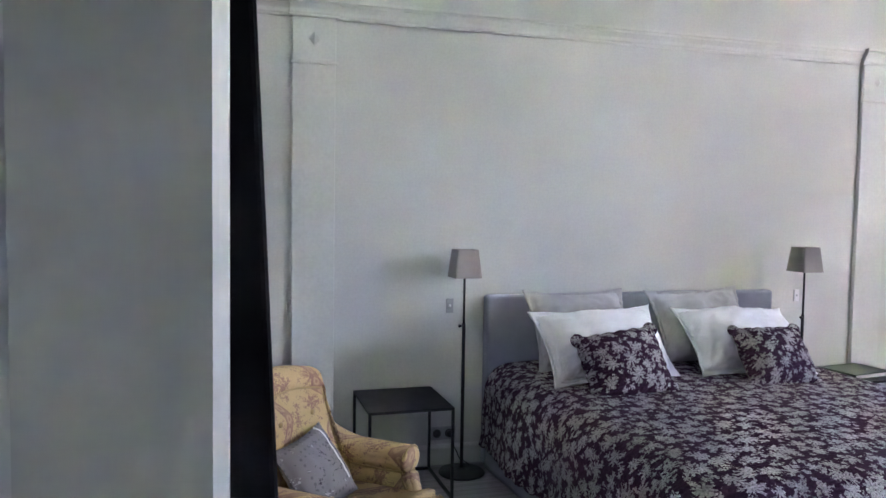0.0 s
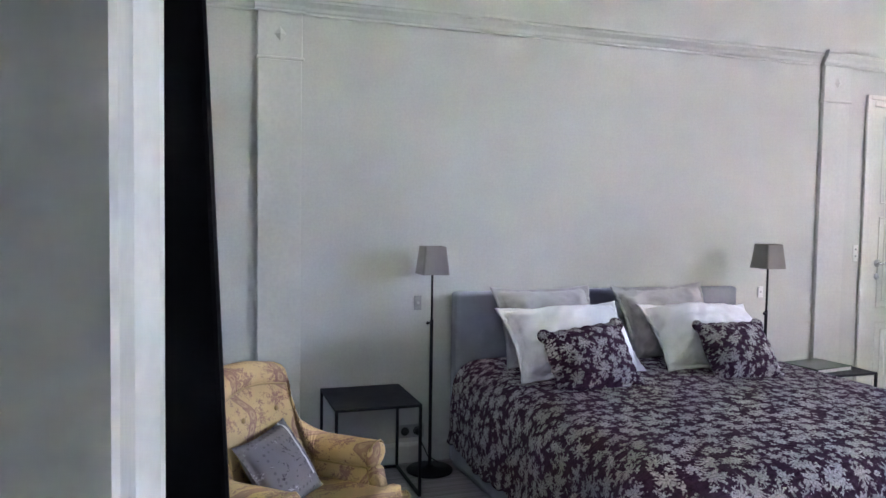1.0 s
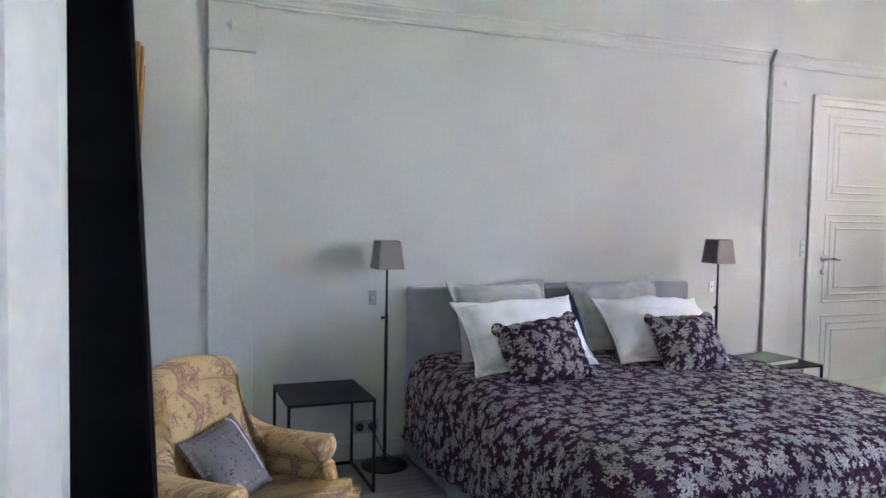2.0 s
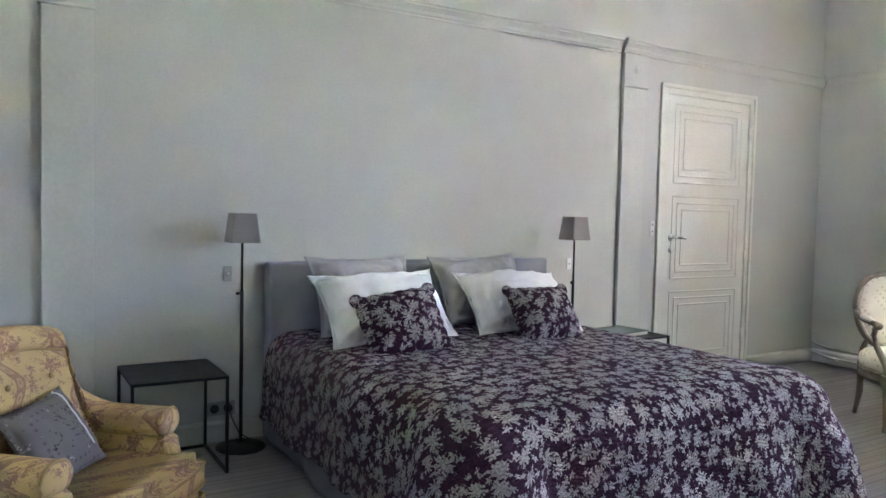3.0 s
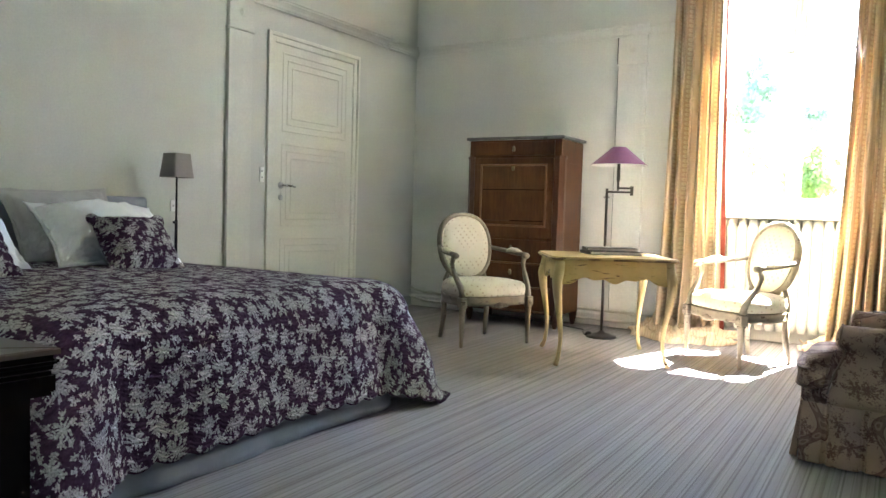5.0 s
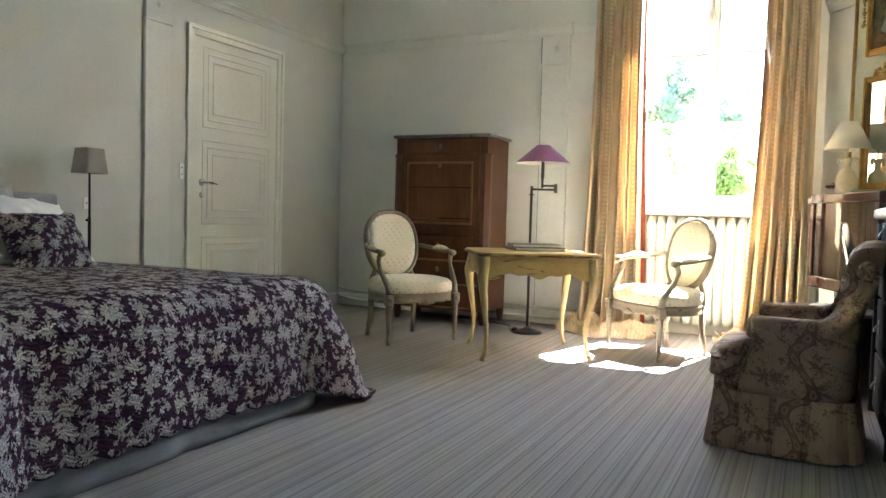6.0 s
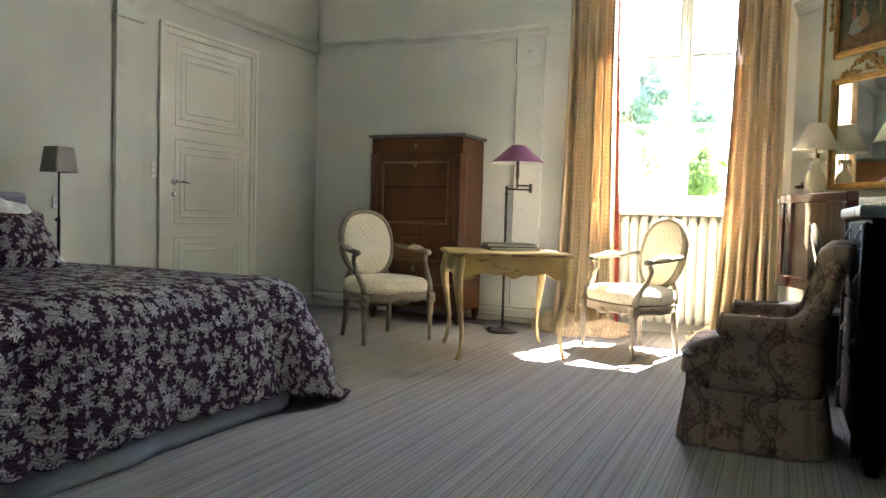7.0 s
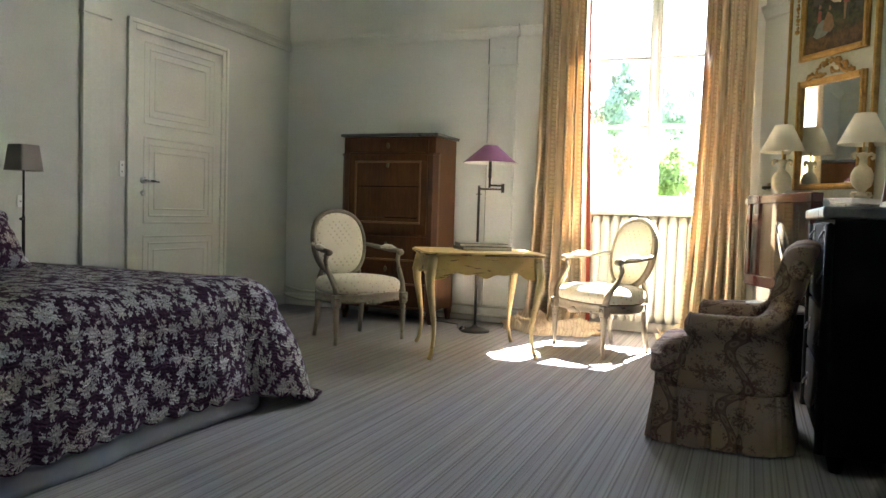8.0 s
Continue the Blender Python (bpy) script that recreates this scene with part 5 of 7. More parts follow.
    # buttons on the inner back
    for s0, z in ((0.41, 0.68), (0.59, 0.68), (0.5, 0.58)):
        p, n = plan(total * s0)
        bm = bmesh.new()
        for v in bmesh.ops.create_icosphere(bm, subdivisions=2, radius=0.011)["verts"]:
            v.co = p - n * 0.074 + Vector((v.co.x, v.co.y * 0.6 - 0.22 * (z - 0.5), z + v.co.z))
        part("button", bm, edge, root, smooth=True)

    # seat cushion with ears in front of the arms
    def seat_outline(k):
        pts = [(u * 0.318 * k, (0.298 + 0.026 * (1 - u * u) - 0.035 * abs(u) ** 12) * k) for u in (a / 20 - 1 for a in range(41))]
        return pts + [(0.318 * k, 0.2), (0.24, 0.186), (0.24, -0.1), (0.2, -0.15), (-0.2, -0.15), (-0.24, -0.1), (-0.24, 0.186), (-0.318 * k, 0.2)]

    part("base", prism(bmesh.new(), seat_outline(0.95), lambda u, v, d: Vector((u, v, d)), 0.05, 0.275), cloth, root)
    bm = prism(bmesh.new(), seat_outline(1.0), lambda u, v, d: Vector((u, v, d)), 0.26, 0.385)
    bmesh.ops.bevel(bm, geom=[e for e in bm.edges if abs(e.verts[0].co.z - e.verts[1].co.z) < 1e-4], offset=0.03, segments=5, affect="EDGES", clamp_overlap=True)
    for v in bm.verts:
        if v.co.z > 0.35:
            v.co.z += 0.03 * max(0.0, 1 - (v.co.x / 0.32) ** 2) * max(0.0, 1 - (v.co.y / 0.36) ** 4)
    part("seat_cushion", bm, cloth, root, smooth=True)
    for z in (0.289, 0.357):
        pts = [Vector((x * 1.001, y + 0.001, z)) for x, y in seat_outline(1.0)[:41]]
        part("seat_piping", tube(bmesh.new(), pts, 0.005, 6), edge, root, smooth=True)

    # the pleated skirt
    loop = [Vector((x, y, 0)) for x, y in ((-0.318, 0.272), (0.318, 0.272), (0.335, 0.1), (0.335, -0.15), (0.28, -0.215), (0.12, -0.235), (-0.12, -0.235), (-0.28, -0.215), (-0.335, -0.15), (-0.335, 0.1))]
    run = [0.0]
    for a in range(len(loop)):
        run.append(run[-1] + (loop[(a + 1) % len(loop)] - loop[a]).length)

    def skirt(u, v):
        s = u * run[-1]
        a = max(i for i in range(len(loop)) if run[i] <= s + 1e-9)
        p = loop[a].lerp(loop[(a + 1) % len(loop)], min(1.0, (s - run[a]) / (run[a + 1] - run[a])))
        d = (loop[(a + 1) % len(loop)] - loop[a]).normalized()
        n = Vector((d.y, -d.x, 0))
        n = n if n.dot(p) > 0 else -n
        q = (s / 0.125) % 1.0
        pleat = 0.024 if 0.07 < q < 0.93 else 0.0
        return p + n * (0.004 + pleat * (0.3 + 0.7 * v) + 0.014 * v + 0.004 * v * math.sin(s * 31)) + Vector((0, 0, 0.228 * (1 - v) + 0.006)), (s, v)

    ob = part("skirt", sheet(260, 6, skirt), cloth, root, smooth=False)
    ob.modifiers.new("thick", "SOLIDIFY").thickness = 0.004
    return root


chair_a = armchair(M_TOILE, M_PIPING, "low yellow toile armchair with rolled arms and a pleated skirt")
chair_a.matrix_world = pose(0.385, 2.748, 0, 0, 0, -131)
chair_b = armchair(M_TOILE_BEIGE_SHADED, M_PIPING_BEIGE_SHADED, "low beige toile armchair, darkened as in shade, against a black commode")
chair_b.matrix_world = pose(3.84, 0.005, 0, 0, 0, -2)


# the cushion in the armchair
m = pose(0.385, 2.748, 0, 0, 0, -131) @ pose(0.03, -0.06, 0.505, -56, 0, 0) @ pose(0, 0, 0, 0, 0, 5)
ob = part("cushion", puffed(0.32, 0.30, 0.12, 31, flange=0.01, wrinkle=0.008), M_PRINT, smooth=True)
ob.matrix_world = m
tagged(ob, "mauve grey printed cushion leaning in the yellow armchair", "cushion")

# ---- the writing desk with a drop front ----
desk = thing("secretary_desk", "tall walnut drop-front secretary with a grey marble top", "secretary desk", at=pose(5.90, 2.765, 0))
SW, SD = 0.445, 0.47
part("body", B(0.012, SD, -SW + 0.02, SW - 0.02, 0.11, 1.545, 0.004), M_WALNUT, desk)
part("marble_top", B(-0.012, SD + 0.008, -SW - 0.006, SW + 0.006, 1.547, 1.572, 0.008, 3), M_GREY_MARBLE, desk, "grey marble slab")
for sy in (-1, 1):
    bm = bmesh.new()
    prism(bm, [(0.0, sy * (SW - 0.075)), (0.0, sy * (SW - 0.035)), (0.035, sy * SW), (0.075, sy * SW), (0.075, sy * (SW - 0.075))], lambda u, v, d: Vector((u, v, d)), 0.11, 1.39)
    part("canted_corner", bm, M_WALNUT_DARK, desk)
    bm = bmesh.new()
    prism(bm, [(-0.006, sy * (SW - 0.078)), (-0.006, sy * (SW - 0.033)), (0.033, sy * (SW + 0.006)), (0.08, sy * (SW + 0.006)), (0.08, sy * (SW - 0.078))], lambda u, v, d: Vector((u, v, d)), 1.39, 1.41)
    part("corner_collar", bm, M_WALNUT_DARK, desk)
    for x in (0.04, SD - 0.04):
        part("foot", lathe(bmesh.new(), [(0.0, 0.0), (0.016, 0.0), (0.02, 0.01), (0.032, 0.075), (0.036, 0.085), (0.03, 0.095), (0.036, 0.112), (0, 0.112)], 16, x, sy * (SW - 0.045)), M_WALNUT_DARK, desk, smooth=True)
    part("side_panel", B(0.11, SD - 0.05, sy * (SW - 0.02) - (0 if sy > 0 else 0.005), sy * (SW - 0.02) + (0.005 if sy > 0 else 0), 0.2, 1.36, 0.002), M_WALNUT, desk)


def desk_front(name, z0, z1, inset=0.0, label=""):
    ob = part(name, B(-0.002 + inset, 0.014, -SW + 0.08, SW - 0.08, z0, z1, 0.004), M_WALNUT, desk, label)
    return ob


def escutcheon(parent, z, y=0.0):
    bm = lathe(bmesh.new(), [(0, 0), (0.02, 0), (0.016, 0.004), (0.007, 0.005), (0, 0.005)], 16, flat=1.0)
    bmesh.ops.scale(bm, vec=(0.8, 1.25, 1), verts=bm.verts[:])
    bmesh.ops.rotate(bm, cent=(0, 0, 0), matrix=Matrix.Rotation(radians(-90), 3, "Y"), verts=bm.verts[:])
    bmesh.ops.rotate(bm, cent=(0, 0, 0), matrix=Matrix.Rotation(radians(90), 3, "X"), verts=bm.verts[:])
    bmesh.ops.translate(bm, vec=(-0.003, y, z), verts=bm.verts[:])
    part("escutcheon", bm, M_DULL_BRASS, parent, smooth=True)


d1 = desk_front("drawer", 1.415, 1.53)
escutcheon(d1, 1.47)
flap = part("drop_front", B(0.004, 0.014, -SW + 0.085, SW - 0.085, 0.742, 1.392, 0.002), M_WALNUT_DARK, desk)
FY, FZ0, FZ1 = SW - 0.083, 0.74, 1.394
for u0, u1, v0, v1 in ((-FY, FY, FZ1 - 0.05, FZ1), (-FY, FY, FZ0, FZ0 + 0.085), (-FY, -FY + 0.055, FZ0 + 0.085, FZ1 - 0.05), (FY - 0.055, FY, FZ0 + 0.085, FZ1 - 0.05)):
    part("flap_rail", B(-0.006, 0.006, u0, u1, v0, v1, 0.002), M_WALNUT, flap)
IY, IZ0, IZ1 = FY - 0.055, FZ0 + 0.085, FZ1 - 0.05
for u0, u1, v0, v1 in ((-IY, IY, IZ1 - 0.016, IZ1), (-IY, IY, IZ0, IZ0 + 0.016), (-IY, -IY + 0.016, IZ0 + 0.016, IZ1 - 0.016), (IY - 0.016, IY, IZ0 + 0.016, IZ1 - 0.016)):
    part("panel_bead", B(-0.012, 0.006, u0, u1, v0, v1, 0.005), M_WALNUT_EDGE, flap)
for z0, z1 in ((IZ0 + 0.016, 0.872), (0.876, 1.129), (1.134, IZ1 - 0.016)):
    part("board", B(0.0, 0.006, -IY + 0.016, IY - 0.016, z0, z1, 0.001, 1), M_WALNUT, flap)
for z, y0, y1 in ((1.1315, -0.29, 0.28), (0.874, -0.28, 0.02)):
    part("crack", B(-0.001, 0.003, y0, y1, z - 0.003, z + 0.003), M_BLACK, flap, "dark shrinkage crack")
escutcheon(flap, 1.312)
for z0, z1 in ((0.53, 0.722), (0.332, 0.518), (0.135, 0.32)):
    part("drawer_rail", B(-0.004, 0.013, -SW + 0.08, SW - 0.08, z0 - 0.011, z0 - 0.001, 0.002), M_WALNUT_EDGE, desk)
    d = desk_front("drawer", z0 + 0.003, z1 - 0.003, 0.003)
    escutcheon(d, (z0 + z1) / 2 + 0.02)
part("plinth_rail", B(0.0, 0.02, -SW + 0.08, SW - 0.08, 0.112, 0.13), M_WALNUT_DARK, desk)


# ---- the oval-backed armchairs ----
def oval_chair():
    """Local axes: the front is +y."""
    root = thing("oval_back_armchair", "grey painted armchair with an oval back and cream dotted upholstery", "armchair", "oval-backed armchairs")
    fw, bw, fy, by = 0.275, 0.185, 0.225, -0.195
    for sx in (-1, 1):
        prof = [(0.0, 0.0), (0.011, 0.0), (0.014, 0.02), (0.012, 0.035), (0.0215, 0.235), (0.024, 0.245), (0.018, 0.255), (0.026, 0.265), (0.026, 0.275), (0.0, 0.275)]
        leg = part("front_leg", lathe(bmesh.new(), prof, 14, sx * fw, fy), M_GREYWOOD, root, smooth=True)
        part("leg_block", B(sx * fw - 0.027, sx * fw + 0.027, fy - 0.027, fy + 0.027, 0.275, 0.345, 0.006), M_GREYWOOD, root)
        bm = tube(bmesh.new(), [(sx * (bw + 0.01), by - 0.03, 0.0), (sx * bw, by, 0.16), (sx * bw, by, 0.34)], [0.013, 0.02, 0.023], 10)
        part("back_leg", bm, M_GREYWOOD, root, smooth=True)
    # seat rail and seat
    def seat_loop(k, z):
        pts = []
        for a in range(40):
            t = 2 * math.pi * a / 40
            c, s = math.cos(t), math.sin(t)
            ex = math.copysign(abs(c) ** 0.55, c)
            ey = math.copysign(abs(s) ** 0.55, s)
            w = fw + 0.03 - (0.09 if ey < 0 else 0) * abs(ey)
            y = ey * 0.247 + 0.008
            if ey > 0:
                y += 0.022 * (1 - ex * ex)
            pts.append(Vector((ex * w * k, y * k, z)))
        return pts

    def stack(levels):
        bm = bmesh.new()
        rings = [[bm.verts.new(p) for p in seat_loop(k, z)] for k, z in levels]
        for a in range(len(rings) - 1):
            for b in range(40):
                bm.faces.new((rings[a][b], rings[a][(b + 1) % 40], rings[a + 1][(b + 1) % 40], rings[a + 1][b]))
        bm.faces.new(rings[0])
        bm.faces.new(rings[-1])
        bmesh.ops.recalc_face_normals(bm, faces=bm.faces[:])
        return bm

    part("seat_rail", stack([(0.95, 0.285), (0.99, 0.29), (1.0, 0.3), (0.985, 0.31), (0.985, 0.335), (1.0, 0.345), (0.96, 0.352)]), M_GREYWOOD, root, smooth=True)
    part("seat", stack([(0.94, 0.345), (0.985, 0.36), (1.0, 0.39), (0.98, 0.42), (0.9, 0.442), (0.7, 0.455), (0.4, 0.462), (0.1, 0.464)]), M_DOTTED, root, "cream dotted seat pad", True)
    # carved ornament under the front rail
    bm = bmesh.new()
    for dx, r in ((0, 0.024), (-0.032, 0.016), (0.032, 0.016), (-0.058, 0.011), (0.058, 0.011), (-0.016, 0.015), (0.016, 0.015)):
        made = bmesh.ops.create_icosphere(bm, subdivisions=2, radius=r)["verts"]
        for v in made:
            v.co = Vector((v.co.x * 1.2 + dx, v.co.y * 0.6 + 0.275 - dx * dx * 1.2, v.co.z + 0.292 - abs(dx) * 0.1))
    part("carved_flowers", bm, M_GREYWOOD, root, smooth=True)
    # oval back, leaning
    lean = pose(0, by - 0.036, 0.675, 12, 0, 0)
    A, H = 0.213, 0.245
    def oval(u, k=1.0):
        t = 2 * math.pi * u
        full = 1 + 0.05 * math.sin(2 * t) ** 2
        return Vector((A * k * full * math.sin(t) * (1 + 0.05 * math.cos(t)), 0, H * k * full * math.cos(t)))

    bm = bmesh.new()
    n = 48
    prof = [(0.0, 0.022), (0.018, 0.024), (0.03, 0.014), (0.033, 0.0), (0.03, -0.014), (0.018, -0.022), (0.0, -0.022)]
    rings = []
    for a in range(n):
        t = 2 * math.pi * a / n
        c = Vector((math.sin(t), 0, math.cos(t)))
        base = oval(a / n, 0.93)
        rings.append([bm.verts.new(lean @ (base + c * o + Vector((0, y, 0)))) for o, y in prof])
    for a in range(n):
        for b in range(len(prof)):
            b2 = (b + 1) % len(prof)
            bm.faces.new((rings[a][b], rings[a][b2], rings[(a + 1) % n][b2], rings[(a + 1) % n][b]))
    bmesh.ops.recalc_face_normals(bm, faces=bm.faces[:])
    part("back_frame", bm, M_GREYWOOD, root, "grey painted oval frame", True)
    bm = bmesh.new()
    for s in (1, -1):
        rings = []
        for k, y in ((0.95, 0.012), (0.85, 0.026), (0.65, 0.036), (0.35, 0.042), (0.02, 0.044)):
            rings.append([bm.verts.new(lean @ (oval(a / n, k) + Vector((0, s * y * (1 if s > 0 else 0.6), 0)))) for a in range(n)])
        for q in range(len(rings) - 1):
            for a in range(n):
                bm.faces.new((rings[q][a], rings[q][(a + 1) % n], rings[q + 1][(a + 1) % n], rings[q + 1][a]))
    bmesh.ops.recalc_face_normals(bm, faces=bm.faces[:])
    part("back_pad", bm, M_DOTTED, root, "cream dotted oval back pad", True)
    for sx in (-1, 1):
        part("back_post", tube(bmesh.new(), [(sx * bw, by, 0.34), (sx * (bw - 0.012), by - 0.01, 0.43), (sx * (bw - 0.045), by - 0.004, 0.52), (sx * (bw - 0.03), by - 0.02, 0.58)], [0.022, 0.019, 0.015, 0.012], 10), M_GREYWOOD, root, smooth=True)
        arm = [(sx * 0.222, by - 0.03, 0.672), (sx * 0.258, by + 0.05, 0.66), (sx * 0.285, by + 0.17, 0.647), (sx * 0.294, 0.1, 0.638), (sx * 0.297, 0.135, 0.63)]
        part("arm", tube(bmesh.new(), arm, [0.014, 0.016, 0.017, 0.018, 0.022], 10), M_GREYWOOD, root, smooth=True)
        part("arm_pad", tube(bmesh.new(), [(sx * 0.272, by + 0.13, 0.652), (sx * 0.283, by + 0.17, 0.662), (sx * 0.292, 0.03, 0.658), (sx * 0.297, 0.085, 0.648)], [0.014, 0.026, 0.026, 0.015], 10, squash=0.75), M_DOTTED, root, "cream arm pad", True)
        part("arm_scroll", tube(bmesh.new(), [(sx * 0.297 - 0.024, 0.142, 0.626), (sx * 0.297 - 0.01, 0.146, 0.628), (sx * 0.297 + 0.01, 0.146, 0.628), (sx * 0.297 + 0.024, 0.142, 0.626)], [0.014, 0.023, 0.023, 0.014], 12), M_GREYWOOD, root, smooth=True)
        rosette = lathe(bmesh.new(), [(0, 0), (0.019, 0), (0.019, 0.004), (0.013, 0.003), (0.009, 0.008), (0, 0.009)], 14)
        bmesh.ops.rotate(rosette, cent=(0, 0, 0), matrix=Matrix.Rotation(radians(-90), 3, "X"), verts=rosette.verts[:])
        bmesh.ops.translate(rosette, vec=(sx * fw, fy + 0.0268, 0.31), verts=rosette.verts[:])
        part("rosette", rosette, M_GREYWOOD, root, smooth=True)
        part("arm_support", tube(bmesh.new(), [(sx * fw, fy - 0.005, 0.345), (sx * (fw + 0.004), fy - 0.02, 0.41), (sx * (fw + 0.02), fy - 0.085, 0.5), (sx * (fw + 0.024), fy - 0.115, 0.57), (sx * (fw + 0.022), fy - 0.1, 0.62)], [0.024, 0.021, 0.018, 0.016, 0.019], 10), M_GREYWOOD, root, smooth=True)
    return root


oval_a = oval_chair()
oval_b = copy_thing(oval_a, pose(5.562, 0.868, 0, 0, 0, 48.7))
oval_a.matrix_world = pose(5.055, 2.585, 0, 0, 0, 150.5)
tagged(oval_b, "grey painted oval-backed armchair in the sun by the window")


# ---- the small yellow table ----
table = thing("side_table", "small yellow painted table with curved legs, paint rubbed at the edges", "table", at=pose(5.04, 1.65, 0, 0, 0, -58.5))
TW, TD, TH = 0.405, 0.385, 0.678
bm = bmesh.new()
outline = []
for a in range(64):
    t = 2 * math.pi * a / 64
    c, s = math.cos(t), math.sin(t)
    outline.append((math.copysign(abs(c) ** 0.28, c) * TW * (1 - 0.018 * math.cos(4 * t)), math.copysign(abs(s) ** 0.28, s) * TD * (1 - 0.018 * math.cos(4 * t))))
prism(bm, outline, lambda u, v, d: Vector((u, v, d)), TH - 0.026, TH)
bmesh.ops.bevel(bm, geom=[e for e in bm.edges if abs(e.verts[0].co.z - e.verts[1].co.z) < 1e-4], offset=0.009, segments=3, affect="EDGES")
part("tabletop", bm, M_YELLOW_WORN, table)
bm = bmesh.new()
prism(bm, [(u * 1.004, v * 1.004) for u, v in outline], lambda u, v, d: Vector((u, v, d)), TH - 0.019, TH - 0.008)
part("edge_band", bm, M_EDGE_WORN, table, "moulded edge rubbed down to bare wood")


def apron(length, z_low):
    pts = [(-length, TH - 0.027)]
    n = 40
    for a in range(n + 1):
        u = -1 + 2 * a / n
        drop = 0.115 + 0.012 * math.cos(u * math.pi * 2.0) * (1 - abs(u) ** 3) + 0.06 * max(0.0, abs(u) - 0.72) ** 1.2 * 3 + 0.008 * math.cos(u * math.pi * 5)
        pts.append((u * length, TH - 0.027 - drop))
    pts.append((length, TH - 0.027))
    return pts


for s in (-1, 1):
    bm = bmesh.new()
    prism(bm, apron(0.325, 0), lambda u, v, d: Vector((u, d, v)), s * 0.325 - 0.012, s * 0.325 + 0.012)
    part("apron", bm, M_YELLOW_WORN, table)
    bm = bmesh.new()
    prism(bm, apron(0.30, 0), lambda u, v, d: Vector((d, u, v)), s * 0.335 - 0.012, s * 0.335 + 0.012)
    part("apron", bm, M_YELLOW_WORN, table)
for sx in (-1, 1):
    for sy in (-1, 1):
        def out(k, z):
            return (sx * (0.335 + 0.7 * k), sy * (0.318 + 0.7 * k), z)
        bm = tube(bmesh.new(), [out(0.0, TH - 0.03), out(0.012, TH - 0.09), out(0.03, TH - 0.15), out(0.022, TH - 0.23), out(0.0, TH - 0.34), out(-0.022, TH - 0.46), out(-0.025, 0.14), out(-0.008, 0.05), out(0.012, 0.012), out(0.016, 0.0)], [0.03, 0.033, 0.033, 0.027, 0.0205, 0.0155, 0.0125, 0.0125, 0.0155, 0.014], 12)
        part("leg", bm, M_YELLOW, table, smooth=True)

for sx in (-1, 1):
    bm = bmesh.new()
    for k, (du, dz) in enumerate(((0, 0), (0.016, 0.012), (-0.014, 0.016), (0.012, -0.016), (-0.012, -0.014), (0.003, 0.027))):
        for v in bmesh.ops.create_icosphere(bm, subdivisions=1, radius=0.009)["verts"]:
            v.co = Vector((sx * (0.325 - abs(du) * 0.2) + v.co.x * 1.2 + du, 0.339 + v.co.y * 0.45, TH - 0.085 + dz + v.co.z * 0.75))
    part("carved_sprig", bm, M_EDGE_WORN, table, "small carved sprig rubbed dark", True)

# books on it
TABLE_M = pose(5.04, 1.65, 0, 0, 0, -58.5)


def book(name, label, m, w, d, h, cover):
    root = thing(name, label, "book", at=m)
    part("cover", box(B(-w / 2, w / 2, -d / 2, d / 2, 0, 0.004, 0.001, 1), -w / 2, w / 2, -d / 2, d / 2, h - 0.004, h, 0.001, 1), cover, root)
    part("pages", B(-w / 2 + 0.004, w / 2 - 0.006, -d / 2 + 0.005, d / 2 - 0.005, 0.004, h - 0.004), M_PAPER, root)
    part("spine", B(-w / 2 - 0.001, -w / 2 + 0.004, -d / 2, d / 2, 0.0041, h - 0.0041), cover, root)
    return root


book("book", "large grey book lying on the yellow table", TABLE_M @ pose(0.07, 0.13, TH, 0, 0, 4), 0.35, 0.27, 0.024, M_BOOK_GREY)
book("book", "dark grey book on top of a larger one", TABLE_M @ pose(0.06, 0.135, TH + 0.0245, 0, 0, -3), 0.33, 0.25, 0.022, M_BOOK_GREY)
book("book", "green book lying on the bedside table", pose(3.80, 3.84, 0.452, 0, 0, 8), 0.33, 0.26, 0.03, M_BOOK_GREEN)

# ---- the purple lamp ----
plamp = thing("floor_lamp", "bronze swing-arm floor lamp with a purple cone shade", "lamp", at=pose(5.82, 1.923, 0))
part("base", lathe(bmesh.new(), [(0, 0), (0.115, 0), (0.117, 0.008), (0.11, 0.016), (0.085, 0.02), (0.06, 0.032), (0.03, 0.038), (0.014, 0.055), (0, 0.056)], 36), M_BRONZE, plamp, smooth=True)
part("pole", tube(bmesh.new(), [(0, 0, 0.05), (0, 0, 1.145)], 0.0105, 12), M_BRONZE, plamp, smooth=True)
R2 = Vector((0.414, -0.91, 0))
e1 = R2 * 0.185
e2 = R2 * 0.075 + Vector((-0.01, -0.01, 0))
part("swing_arm", tube(bmesh.new(), [Vector((0, 0, 1.12)), e1 + Vector((0, 0, 1.12))], 0.008, 10), M_BRONZE, plamp, smooth=True)
part("joint", tube(bmesh.new(), [e1 + Vector((0, 0, 1.095)), e1 + Vector((0, 0, 1.165))], 0.013, 12), M_BRONZE, plamp, smooth=True)
part("collar", tube(bmesh.new(), [(0, 0, 1.075), (0, 0, 1.083)], 0.022, 12), M_BRONZE, plamp, smooth=True)
part("swing_arm", tube(bmesh.new(), [e1 + Vector((0, 0, 1.15)), e2 + Vector((0, 0, 1.15))], 0.008, 10), M_BRONZE, plamp, smooth=True)
part("stem", tube(bmesh.new(), [e2 + Vector((0, 0, 1.13)), e2 + Vector((0, 0, 1.2)), e2 + Vector((0, 0, 1.21)), e2 + Vector((0, 0, 1.37))], [0.009, 0.009, 0.014, 0.012], 12), M_BRONZE, plamp, smooth=True)
bm = bmesh.new()
